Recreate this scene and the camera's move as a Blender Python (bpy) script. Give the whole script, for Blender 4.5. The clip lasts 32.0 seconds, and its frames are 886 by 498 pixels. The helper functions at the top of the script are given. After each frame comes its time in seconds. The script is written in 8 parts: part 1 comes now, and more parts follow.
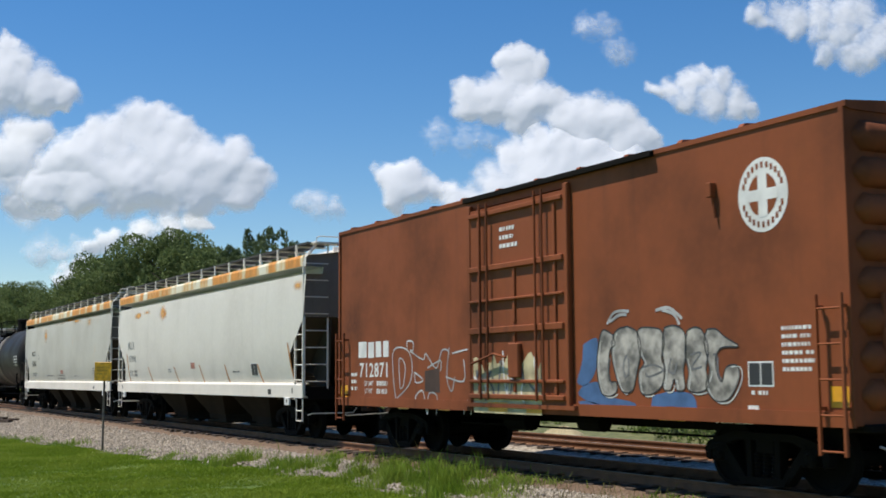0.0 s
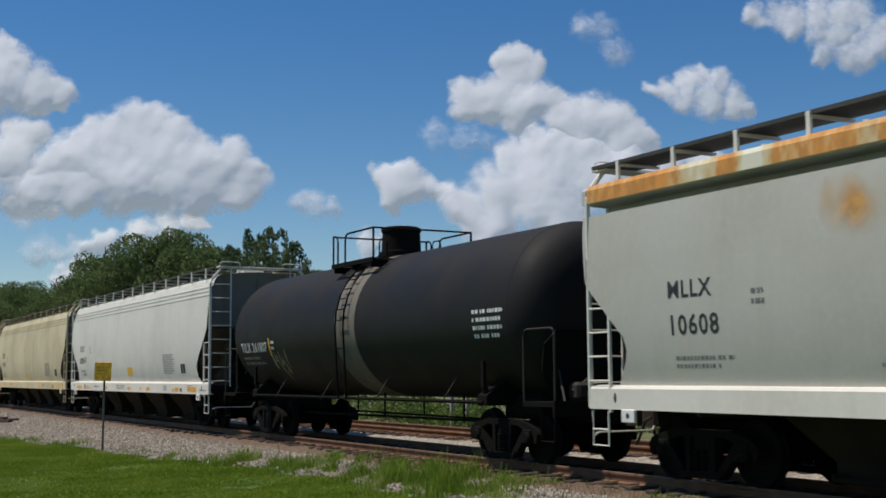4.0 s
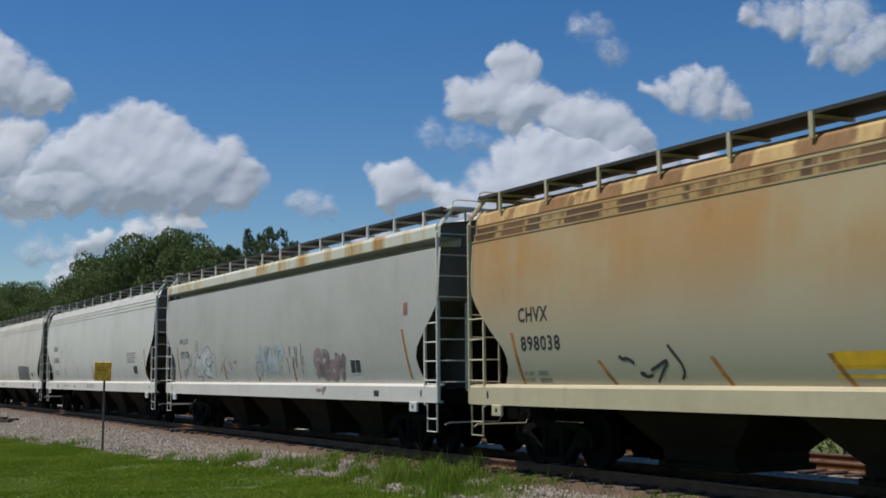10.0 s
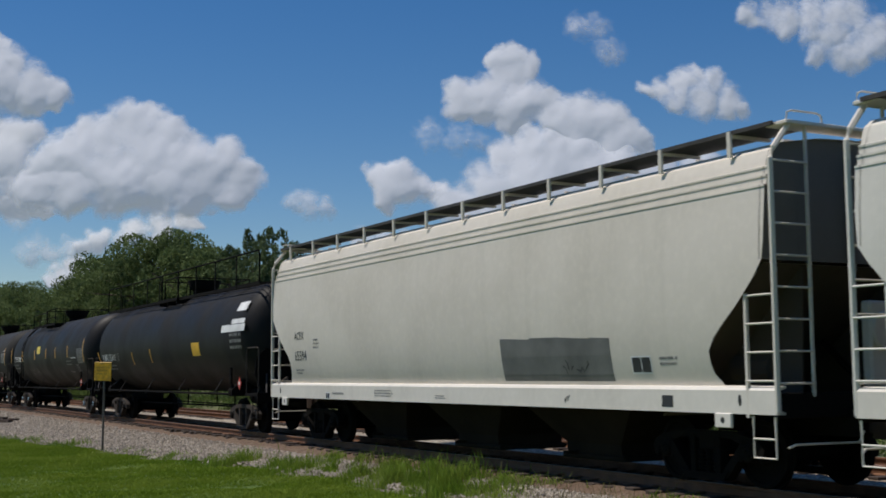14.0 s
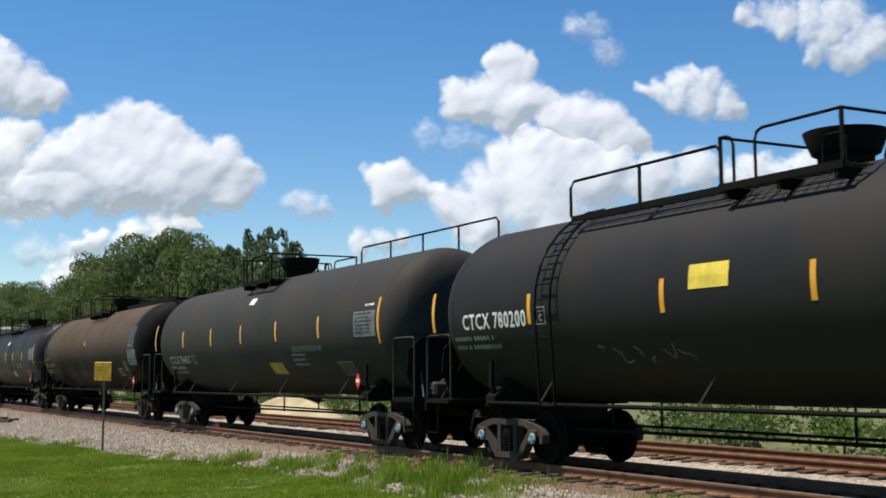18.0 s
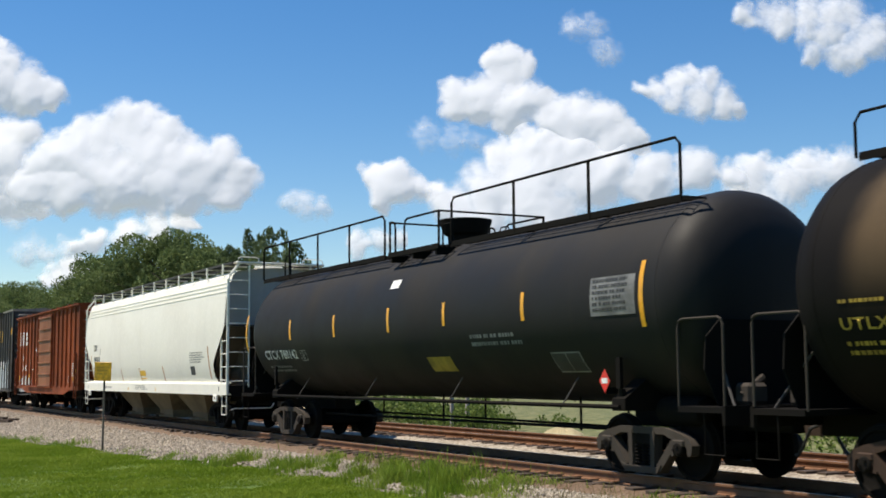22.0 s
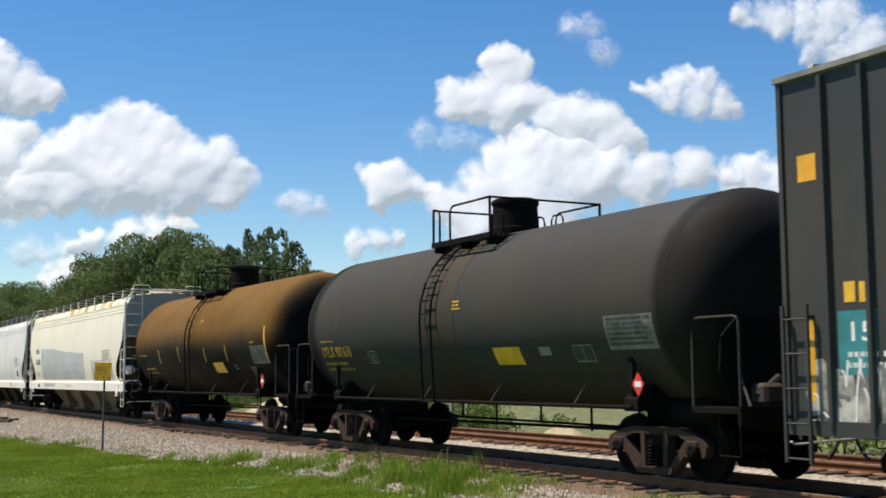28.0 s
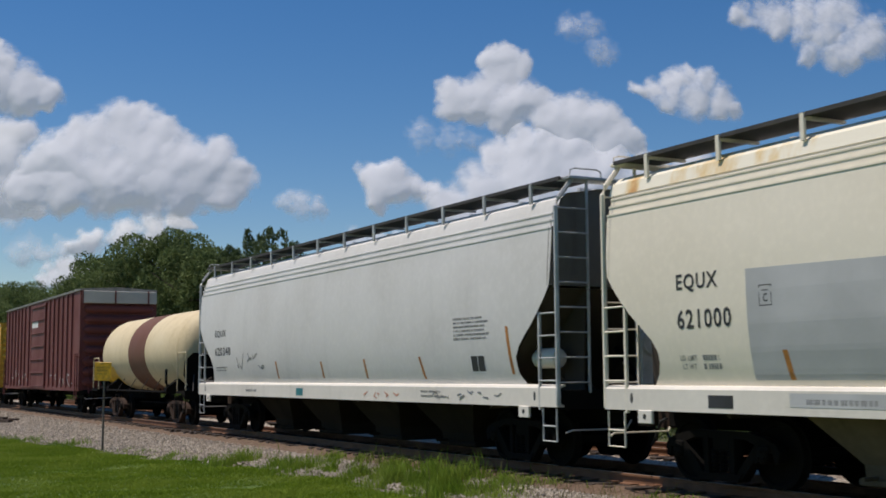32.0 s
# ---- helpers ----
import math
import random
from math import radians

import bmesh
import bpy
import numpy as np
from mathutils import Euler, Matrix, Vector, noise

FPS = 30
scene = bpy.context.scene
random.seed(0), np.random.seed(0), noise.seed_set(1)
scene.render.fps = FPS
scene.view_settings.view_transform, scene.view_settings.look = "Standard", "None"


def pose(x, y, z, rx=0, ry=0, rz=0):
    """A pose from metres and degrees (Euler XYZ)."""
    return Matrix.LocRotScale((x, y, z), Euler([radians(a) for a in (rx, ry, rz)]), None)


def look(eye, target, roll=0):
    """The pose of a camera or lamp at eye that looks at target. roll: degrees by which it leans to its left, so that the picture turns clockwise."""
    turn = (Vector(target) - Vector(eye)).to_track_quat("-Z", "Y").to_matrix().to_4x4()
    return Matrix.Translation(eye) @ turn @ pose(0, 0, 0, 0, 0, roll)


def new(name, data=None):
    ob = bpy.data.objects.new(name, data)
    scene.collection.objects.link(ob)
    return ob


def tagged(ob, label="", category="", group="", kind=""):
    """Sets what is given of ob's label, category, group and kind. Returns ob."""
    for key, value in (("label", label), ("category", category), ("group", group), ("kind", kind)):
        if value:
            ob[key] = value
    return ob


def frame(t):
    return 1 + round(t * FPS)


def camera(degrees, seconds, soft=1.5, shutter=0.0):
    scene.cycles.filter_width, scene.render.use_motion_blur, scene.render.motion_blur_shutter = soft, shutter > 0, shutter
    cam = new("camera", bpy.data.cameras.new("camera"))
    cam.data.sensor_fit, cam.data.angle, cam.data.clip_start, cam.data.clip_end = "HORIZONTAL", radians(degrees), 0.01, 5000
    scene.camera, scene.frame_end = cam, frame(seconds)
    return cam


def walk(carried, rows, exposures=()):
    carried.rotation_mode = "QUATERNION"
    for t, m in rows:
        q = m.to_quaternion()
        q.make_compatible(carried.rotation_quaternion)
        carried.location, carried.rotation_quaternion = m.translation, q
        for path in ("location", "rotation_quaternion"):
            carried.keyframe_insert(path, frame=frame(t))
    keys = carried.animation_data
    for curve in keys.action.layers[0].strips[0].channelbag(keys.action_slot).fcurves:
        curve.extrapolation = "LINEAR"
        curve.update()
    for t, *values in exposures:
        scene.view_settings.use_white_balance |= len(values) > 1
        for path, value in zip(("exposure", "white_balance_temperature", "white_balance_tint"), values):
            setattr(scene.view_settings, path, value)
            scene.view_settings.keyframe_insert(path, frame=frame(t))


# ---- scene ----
# Metres; the near track runs along x at y = 12.5, its rail tops at z = 0; the train rolls towards +x.
EYE = Vector((0.0, 0.0, 1.56))
YAW, PITCH, LEAN = radians(61.6), radians(5.89), -0.40
AIM = Vector((-math.sin(YAW) * math.cos(PITCH), math.cos(YAW) * math.cos(PITCH), math.sin(PITCH)))
cam = camera(40.0, 32.0, soft=1.7, shutter=0.08)
# seconds, stops, white balance: the clip's camera opens up and warms for dark cars
EXPOSURES = [(0, 0.24, 6570, 10), (1, 0.18, 6540, 10), (2, -0.12, 6400, 11), (3, -0.27, 6310, 11), (3.5, -0.25, 6400, 10), (6, -0.18, 6610, 12), (7, -0.28, 6560, 12), (9, -0.36, 6420, 12), (11, -0.33, 6210, 11), (13, -0.3, 6380, 13), (14, -0.38, 6400, 12), (14.5, -0.27, 6420, 12), (16.5, 0.2, 6680, 10), (17, 0.22, 6730, 10), (18, 0.4, 6830, 10), (19, 0.38, 6880, 10), (22, 0.45, 6930, 10), (23, 0.35, 6880, 10), (24, 0.0, 6830, 13), (25, -0.27, 6800, 13), (25.5, 0.0, 6750, 10), (27.5, 0.46, 6880, 10), (29.5, 0.5, 6850, 10), (30, 0.42, 6760, 11), (31, -0.02, 6780, 13), (32, -0.24, 6600, 14)]
STAND = look(EYE, EYE + AIM * 100, LEAN)
walk(cam, [(0, STAND), (32, STAND)], EXPOSURES)

# ---- light ----
SUN_FROM = Vector((-0.24, -0.325, 0.92)).normalized()
world = bpy.data.worlds.new("sky")
scene.world = world
world.use_nodes = True
wn = world.node_tree.nodes
sky = wn.new("ShaderNodeTexSky")
sky.sky_type, sky.sun_disc = "NISHITA", False
sky.sun_elevation = math.asin(SUN_FROM.z)
sky.sun_rotation = math.atan2(SUN_FROM.x, SUN_FROM.y)
sky.air_density, sky.dust_density, sky.ozone_density = 1.0, 0.1, 3.0
tint = wn.new("ShaderNodeHueSaturation")
tint.inputs["Saturation"].default_value, tint.inputs["Hue"].default_value = 1.34, 0.504
world.node_tree.links.new(sky.outputs[0], tint.inputs["Color"])
world.node_tree.links.new(tint.outputs[0], wn["Background"].inputs[0])
wn["Background"].inputs[1].default_value = 0.10
sun_data = bpy.data.lights.new("sun", "SUN")
sun_data.energy, sun_data.angle, sun_data.color = 5.2, radians(0.53), (1.0, 0.93, 0.83)
sun = new("sun", sun_data)
sun.matrix_world = look(SUN_FROM * 100, (0, 0, 0))


# ---- mesh building ----
class Shape:
    """Vertices and faces of one mesh, gathered piece by piece."""

    def __init__(self):
        self.v, self.f = [], []

    def add(self, verts, faces):
        n = len(self.v)
        self.v += [tuple(p) for p in verts]
        self.f += [tuple(i + n for i in q) for q in faces]
        return self

    def box(self, x0, x1, y0, y1, z0, z1, b=0.0):
        if b <= 0:
            v = [(x, y, z) for z in (z0, z1) for y in (y0, y1) for x in (x0, x1)]
            return self.add(v, [(0, 2, 3, 1), (4, 5, 7, 6), (0, 1, 5, 4), (2, 6, 7, 3), (0, 4, 6, 2), (1, 3, 7, 5)])
        ring = lambda z, i: [(x0 + i, y0 + b, z), (x0 + b, y0 + i, z), (x1 - b, y0 + i, z), (x1 - i, y0 + b, z), (x1 - i, y1 - b, z), (x1 - b, y1 - i, z), (x0 + b, y1 - i, z), (x0 + i, y1 - b, z)]
        return self.loft([ring(z0, b), ring(z0 + b, 0), ring(z1 - b, 0), ring(z1, b)])

    def loft(self, rings, closed=True, caps=True):
        n = len(rings[0])
        v = [p for r in rings for p in r]
        f = []
        for k in range(len(rings) - 1):
            for i in range(n if closed else n - 1):
                j = (i + 1) % n
                f.append((k * n + i, k * n + j, (k + 1) * n + j, (k + 1) * n + i))
        if caps:
            f += [tuple(range(n - 1, -1, -1)), tuple(range((len(rings) - 1) * n, len(rings) * n))]
        return self.add(v, f)

    def rod(self, a, b, r, n=6, r2=None):
        a, b = Vector(a), Vector(b)
        q = (b - a).to_track_quat("Z", "Y")
        rings = [[p + q @ Vector((rr * math.cos(2 * math.pi * i / n), rr * math.sin(2 * math.pi * i / n), 0)) for i in range(n)] for p, rr in ((a, r), (b, r if r2 is None else r2))]
        return self.loft(rings)

    def pipe(self, pts, r, n=6):
        pts = [Vector(p) for p in pts]
        rings = []
        for k, p in enumerate(pts):
            d = (pts[min(k + 1, len(pts) - 1)] - pts[max(k - 1, 0)]).normalized()
            up = Vector((0, 0, 1)) if abs(d.z) < 0.9 else Vector((0, 1, 0))
            s = d.cross(up).normalized()
            u = s.cross(d)
            rings.append([p + r * (math.cos(2 * math.pi * i / n) * s + math.sin(2 * math.pi * i / n) * u) for i in range(n)])
        return self.loft(rings)

    def prism(self, outline, axis, a, b):
        """An outline in the two other axes, drawn out along axis from a to b."""
        put = {"x": lambda p, t: (t, p[0], p[1]), "y": lambda p, t: (p[0], t, p[1]), "z": lambda p, t: (p[0], p[1], t)}[axis]
        return self.loft([[put(p, a) for p in outline], [put(p, b) for p in outline]])

    def lathe(self, profile, axis="y", n=20, at=(0, 0, 0)):
        """A profile of (along, radius) turned about an axis through at."""
        put = {"x": lambda d, c, s: (d, c, s), "y": lambda d, c, s: (c, d, s), "z": lambda d, c, s: (c, s, d)}[axis]
        rings = [[tuple(Vector(put(d, r * math.cos(2 * math.pi * i / n), r * math.sin(2 * math.pi * i / n))) + Vector(at)) for i in range(n)] for d, r in profile]
        return self.loft(rings)

    def mesh(self, name, mat=None, smooth=0.0):
        me = bpy.data.meshes.new(name)
        me.from_pydata(self.v, [], self.f)
        bm = bmesh.new()
        bm.from_mesh(me)
        bmesh.ops.recalc_face_normals(bm, faces=bm.faces)
        if smooth:
            for face in bm.faces:
                face.smooth = True
            for e in bm.edges:
                if len(e.link_faces) == 2 and e.calc_face_angle(0) > smooth:
                    e.smooth = False
        bm.to_mesh(me)
        bm.free()
        if mat:
            me.materials.append(mat)
        return me


def part(name, shape, mat, parent, label="", at=None, smooth=0.0):
    """Links a shape, or a mesh that others share, as one object under a thing or a part."""
    me = shape.mesh(name, mat, smooth) if isinstance(shape, Shape) else shape
    ob = new(name, me)
    if parent:
        ob.parent = parent
    if at is not None:
        ob.matrix_basis = at if isinstance(at, Matrix) else Matrix.Translation(at)
    if label:
        ob["label"] = label
    return ob


def noise3(p, seed=0):
    """Value noise in -1..1 at an array of points."""
    i = np.floor(p).astype(np.int64)
    f = p - i
    f = f * f * (3 - 2 * f)
    total = 0.0
    for c in range(8):
        o = np.array([c & 1, c >> 1 & 1, c >> 2 & 1])
        q = i + o
        h = (q[:, 0] * 374761393 + q[:, 1] * 668265263 + q[:, 2] * 1274126177 + seed * 974634777) & 0x7FFFFFFF
        h = ((h ^ (h >> 13)) * 1274126177) & 0x7FFFFFFF
        h = (h ^ (h >> 16)) & 0xFFFF
        w = np.prod(np.where(o, f, 1 - f), axis=1)
        total = total + w * (h / 32767.5 - 1)
    return total


def fbm(p, octaves=4, seed=0, gain=0.5):
    out, a = 0.0, 1.0
    for k in range(octaves):
        out = out + a * noise3(p * 2.0 ** k + 17.3 * k, seed + k)
        a *= gain
    return out


# ---- materials ----
def nodes_of(name):
    m = bpy.data.materials.new(name)
    m.use_nodes = True
    t = m.node_tree
    return m, t, t.nodes["Principled BSDF"]


def link(t, a, b):
    t.links.new(a, b)


def tex(t, scale, detail=4.0, stretch=(1, 1, 1), kind="noise", space="Object", rough=0.55, shift=None):
    co = t.nodes.new("ShaderNodeTexCoord")
    mp = t.nodes.new("ShaderNodeMapping")
    mp.inputs["Scale"].default_value = stretch
    link(t, co.outputs[space], mp.inputs[0])
    if shift is not None:
        mp.inputs["Location"].default_value = shift
    if kind == "noise":
        n = t.nodes.new("ShaderNodeTexNoise")
        n.inputs["Detail"].default_value, n.inputs["Roughness"].default_value = detail, rough
    else:
        n = t.nodes.new("ShaderNodeTexVoronoi")
    n.inputs["Scale"].default_value = scale
    link(t, mp.outputs[0], n.inputs["Vector"])
    return n


def ramp(t, src, lo, hi, a=0.0, b=1.0):
    r = t.nodes.new("ShaderNodeMapRange")
    r.interpolation_type = "SMOOTHSTEP"
    for k, v in (("From Min", lo), ("From Max", hi), ("To Min", a), ("To Max", b)):
        r.inputs[k].default_value = v
    link(t, src, r.inputs["Value"])
    return r.outputs[0]


def mix(t, fac, a, b, mode="MIX"):
    n = t.nodes.new("ShaderNodeMix")
    n.data_type, n.blend_type = "RGBA", mode
    for s, k in ((fac, 0), (a, 6), (b, 7)):
        if isinstance(s, (int, float)):
            n.inputs[k].default_value = s
        elif isinstance(s, tuple):
            n.inputs[k].default_value = (*s, 1) if len(s) == 3 else s
        else:
            link(t, s, n.inputs[k])
    return n.outputs[2]


def math_node(t, op, a, b=0.0):
    n = t.nodes.new("ShaderNodeMath")
    n.operation = op
    for s, k in ((a, 0), (b, 1)):
        if isinstance(s, (int, float)):
            n.inputs[k].default_value = s
        else:
            link(t, s, n.inputs[k])
    return n.outputs[0]


def bump(t, bsdf, src, strength=0.2, dist=0.02):
    b = t.nodes.new("ShaderNodeBump")
    b.inputs["Strength"].default_value, b.inputs["Distance"].default_value = strength, dist
    link(t, src, b.inputs["Height"])
    link(t, b.outputs[0], bsdf.inputs["Normal"])


def plain(name, color, rough=0.6, metal=0.0, vary=0.25, scale=3.0):
    m, t, b = nodes_of(name)
    n = tex(t, scale, 5)
    dark = tuple(c * (1 - vary) for c in color)
    lite = tuple(min(1, c * (1 + vary * 0.6)) for c in color)
    link(t, mix(t, ramp(t, n.outputs[0], 0.3, 0.7), dark, lite), b.inputs["Base Color"])
    b.inputs["Roughness"].default_value, b.inputs["Metallic"].default_value = rough, metal
    fine = tex(t, scale * 14, 3)
    bump(t, b, fine.outputs[0], 0.15, 0.01)
    return m


def paint(name, color, grime=(0.10, 0.085, 0.06), dirt=0.35, streak=0.4, rust=0.0, rough=0.42, rust_color=(0.33, 0.11, 0.03), shift=0.0, low=None, ends=None, gloss=0.35):
    """Weathered paint on steel: broad dirt, vertical run-off streaks and rust spots; low and ends grade it to another
    colour.
    """
    m, t, b = nodes_of(name)
    off = (shift, 0, shift * 0.3)
    broad = tex(t, 0.45, 4, shift=off)
    runs = tex(t, 1.0, 5, (2.6, 2.6, 0.16), shift=off)
    fine = tex(t, 9.0, 4, shift=off)
    d = math_node(t, "MULTIPLY", ramp(t, broad.outputs[0], 0.36, 0.78), dirt)
    s = math_node(t, "MULTIPLY", ramp(t, runs.outputs[0], 0.5, 0.8), streak)
    c = mix(t, d, color, grime)
    c = mix(t, s, c, grime)
    c = mix(t, ramp(t, fine.outputs[0], 0.4, 0.75, 0, 0.18), c, tuple(min(1, v * 1.25) for v in color))
    if rust:
        spot = tex(t, 0.8, 6, (1, 1, 0.55), rough=0.7, shift=(shift + 3, 1, 2))
        r = math_node(t, "MULTIPLY", ramp(t, spot.outputs[0], 0.62, 0.74), rust)
        c = mix(t, r, c, rust_color)
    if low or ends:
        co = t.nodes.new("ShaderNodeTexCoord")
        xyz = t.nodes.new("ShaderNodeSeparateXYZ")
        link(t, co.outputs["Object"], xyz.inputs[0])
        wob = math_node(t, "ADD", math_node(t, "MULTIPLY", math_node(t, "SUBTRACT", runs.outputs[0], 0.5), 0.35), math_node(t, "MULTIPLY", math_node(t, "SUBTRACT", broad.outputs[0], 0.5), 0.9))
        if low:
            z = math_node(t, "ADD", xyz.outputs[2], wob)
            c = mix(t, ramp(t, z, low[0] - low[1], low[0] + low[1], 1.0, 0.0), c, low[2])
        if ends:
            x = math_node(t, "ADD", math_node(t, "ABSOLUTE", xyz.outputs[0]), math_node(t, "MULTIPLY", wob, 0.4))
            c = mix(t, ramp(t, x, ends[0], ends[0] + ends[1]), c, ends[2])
    link(t, c, b.inputs["Base Color"])
    b.inputs["Specular IOR Level"].default_value = gloss
    link(t, ramp(t, broad.outputs[0], 0.3, 0.8, rough, min(1, rough + 0.3)), b.inputs["Roughness"])
    wave = tex(t, 0.7, 2, (1, 1, 1.4), shift=off)
    bump(t, b, math_node(t, "ADD", wave.outputs[0], math_node(t, "MULTIPLY", fine.outputs[0], 0.04)), 0.25, 0.03)
    return m


BLACK_STEEL = paint("black running gear", (0.006, 0.0055, 0.005), (0.014, 0.011, 0.008), 0.5, 0.3, 0.2, 0.85, (0.035, 0.018, 0.009), gloss=0.1)
RUSTY_STEEL = paint("rusty cast steel", (0.042, 0.026, 0.019), (0.085, 0.058, 0.04), 0.6, 0.2, 0.5, 0.85, (0.16, 0.07, 0.03), gloss=0.2)
DUSTY_STEEL = paint("dust-grey cast steel", (0.044, 0.037, 0.031), (0.088, 0.072, 0.056), 0.6, 0.2, 0.2, 0.85, (0.12, 0.06, 0.03), gloss=0.2)
WHEEL_STEEL = plain("grimy wheel steel", (0.008, 0.007, 0.006), 0.9)
WHEEL_STEEL.node_tree.nodes["Principled BSDF"].inputs["Specular IOR Level"].default_value = 0.1
GRATING = plain("dull steel grating", (0.055, 0.05, 0.045), 0.7, 0.2)
GREY_STEEL = plain("galvanised ladder steel", (0.48, 0.48, 0.47), 0.5, 0.2)
LETTER_BLACK = plain("black stencil paint", (0.03, 0.03, 0.032), 0.6)
LETTER_WHITE = plain("white stencil paint", (0.72, 0.72, 0.70), 0.6, vary=0.15)
LETTER_YELLOW = plain("yellow stencil paint", (0.75, 0.42, 0.03), 0.6, vary=0.15)
REFLECTIVE = plain("amber reflective tape", (0.76, 0.36, 0.02), 0.35, vary=0.15)
ORANGE_STRIPE = plain("orange conspicuity stripe", (0.42, 0.17, 0.035), 0.5, vary=0.35)
FADED_BLACK = plain("worn black stencil", (0.22, 0.225, 0.215), 0.6)
THIN_BLACK = plain("thin grey-black stencil", (0.17, 0.17, 0.165), 0.6)
FADED_WHITE = plain("dirty white stencil", (0.20, 0.20, 0.19), 0.6, vary=0.4)
FADED_RED = plain("faded red emblem paint", (0.38, 0.16, 0.12), 0.6)
YELLOW_PLATE = plain("yellow enamel plate", (0.80, 0.45, 0.02), 0.5, vary=0.2)
LEMON_PLATE = plain("lemon yellow placard", (0.72, 0.55, 0.06), 0.5, vary=0.2)
YELLOW_FADED = plain("dirty yellow stencil", (0.36, 0.24, 0.03), 0.6, vary=0.4)
GREY_PATCH = plain("grey overpaint", (0.45, 0.455, 0.455), 0.6, vary=0.12, scale=0.8)
DARK_PATCH = plain("dark grey overpaint", (0.15, 0.15, 0.14), 0.6, vary=0.3, scale=1.2)
TEAL_PATCH = plain("teal overpaint", (0.03, 0.20, 0.22), 0.6, vary=0.2)
PALE_DUST = plain("pale scuffed paint", (0.55, 0.55, 0.52), 0.7)
SPRAY_SILVER = plain("silver spray paint", (0.50, 0.50, 0.50), 0.5, vary=0.5, scale=2.0)
BOX_STAIN = plain("dark brown stain", (0.06, 0.032, 0.022), 0.7)
SPRAY_WORN = plain("worn silver spray paint", (0.36, 0.335, 0.30), 0.55, vary=0.75, scale=3.2)
SPRAY_GREY = plain("dull silver spray paint", (0.24, 0.245, 0.24), 0.5, vary=0.6, scale=1.5)
SPRAY_DARK = plain("thin dark spray paint", (0.16, 0.16, 0.165), 0.6)
SPRAY_CREAM = plain("cream spray paint", (0.50, 0.44, 0.26), 0.6, vary=0.4)
SPRAY_BLUE = plain("blue spray paint", (0.06, 0.13, 0.28), 0.6)
SPRAY_PALEBLUE = plain("washed pale blue spray paint", (0.42, 0.47, 0.49), 0.6)
SPRAY_MAROON = plain("washed maroon spray paint", (0.32, 0.22, 0.22), 0.6, vary=0.4)
SPRAY_ORANGE = plain("orange marker paint", (0.62, 0.22, 0.10), 0.6)
PANEL_GREY = plain("dirty white data panel", (0.16, 0.16, 0.155), 0.6, vary=0.4)
INK_AND_HOLES = plain("grey-black print and hole fill", (0.035, 0.035, 0.035), 0.6)
RUST_STAIN = plain("thin orange rust stain", (0.78, 0.37, 0.06), 0.7, vary=0.3, scale=5.0)
def stain_alpha(m, lo, hi, most):
    """Fades a stain out towards the rim of its patch and breaks it up."""
    t = m.node_tree
    co = t.nodes.new("ShaderNodeTexCoord")
    off = t.nodes.new("ShaderNodeVectorMath")
    off.operation = "DISTANCE"
    off.inputs[1].default_value = (0.5, 0.5, 0.5)
    flat = t.nodes.new("ShaderNodeMapping")
    flat.inputs["Scale"].default_value, flat.inputs["Location"].default_value = (1, 0, 1), (0, 0.5, 0)
    link(t, co.outputs["Generated"], flat.inputs[0])
    link(t, flat.outputs[0], off.inputs[0])
    n = tex(t, 1.0, 3, (1, 1, 0.45), rough=0.5)
    v = math_node(t, "SUBTRACT", n.outputs[0], math_node(t, "MULTIPLY", off.outputs["Value"], 0.9))
    link(t, ramp(t, v, lo, hi, 0, most), t.nodes["Principled BSDF"].inputs["Alpha"])


stain_alpha(RUST_STAIN, 0.04, 0.5, 0.8)
PLACARD_RED = plain("red placard", (0.62, 0.03, 0.02), 0.4)
FADED_LIGHT = plain("greyed white stencil", (0.42, 0.42, 0.40), 0.6, vary=0.3)


def rust_edge(name, color, rust, cover, shift):
    """White paint broken by upright patches of orange rust along a roof edge."""
    m, t, b = nodes_of(name)
    n1 = tex(t, 1.15, 2, (1, 0.05, 0.12), rough=0.5, shift=(shift, 0, 0))
    n2 = tex(t, 5.0, 5, (1, 1, 0.4), rough=0.65)
    v = math_node(t, "ADD", n1.outputs[0], math_node(t, "MULTIPLY", math_node(t, "SUBTRACT", n2.outputs[0], 0.5), 0.35))
    halo = mix(t, ramp(t, v, cover - 0.10, cover + 0.02, 0, 0.75), color, (0.60, 0.42, 0.16))
    deep = mix(t, ramp(t, n2.outputs[0], 0.4, 0.65), rust, tuple(q * 0.72 for q in rust))
    link(t, mix(t, ramp(t, v, cover, cover + 0.09, 0, 0.9), halo, deep), b.inputs["Base Color"])
    b.inputs["Roughness"].default_value = 0.7
    bump(t, b, n2.outputs[0], 0.3, 0.01)
    return m

# ---- ground, tracks and trackside ----
TRACK_Y, TRACK2_Y = 12.5, 17.0


def grass_edge(x):
    """Where the lawn meets the gravel: the gravel widens away from the camera."""
    return np.interp(x, [-120, -80, -47, -38.7, -34, -31, -28, -24, -20, 20], [4.8, 5.8, 7.2, 8.2, 8.7, 9.2, 9.9, 10.35, 10.45, 10.45])


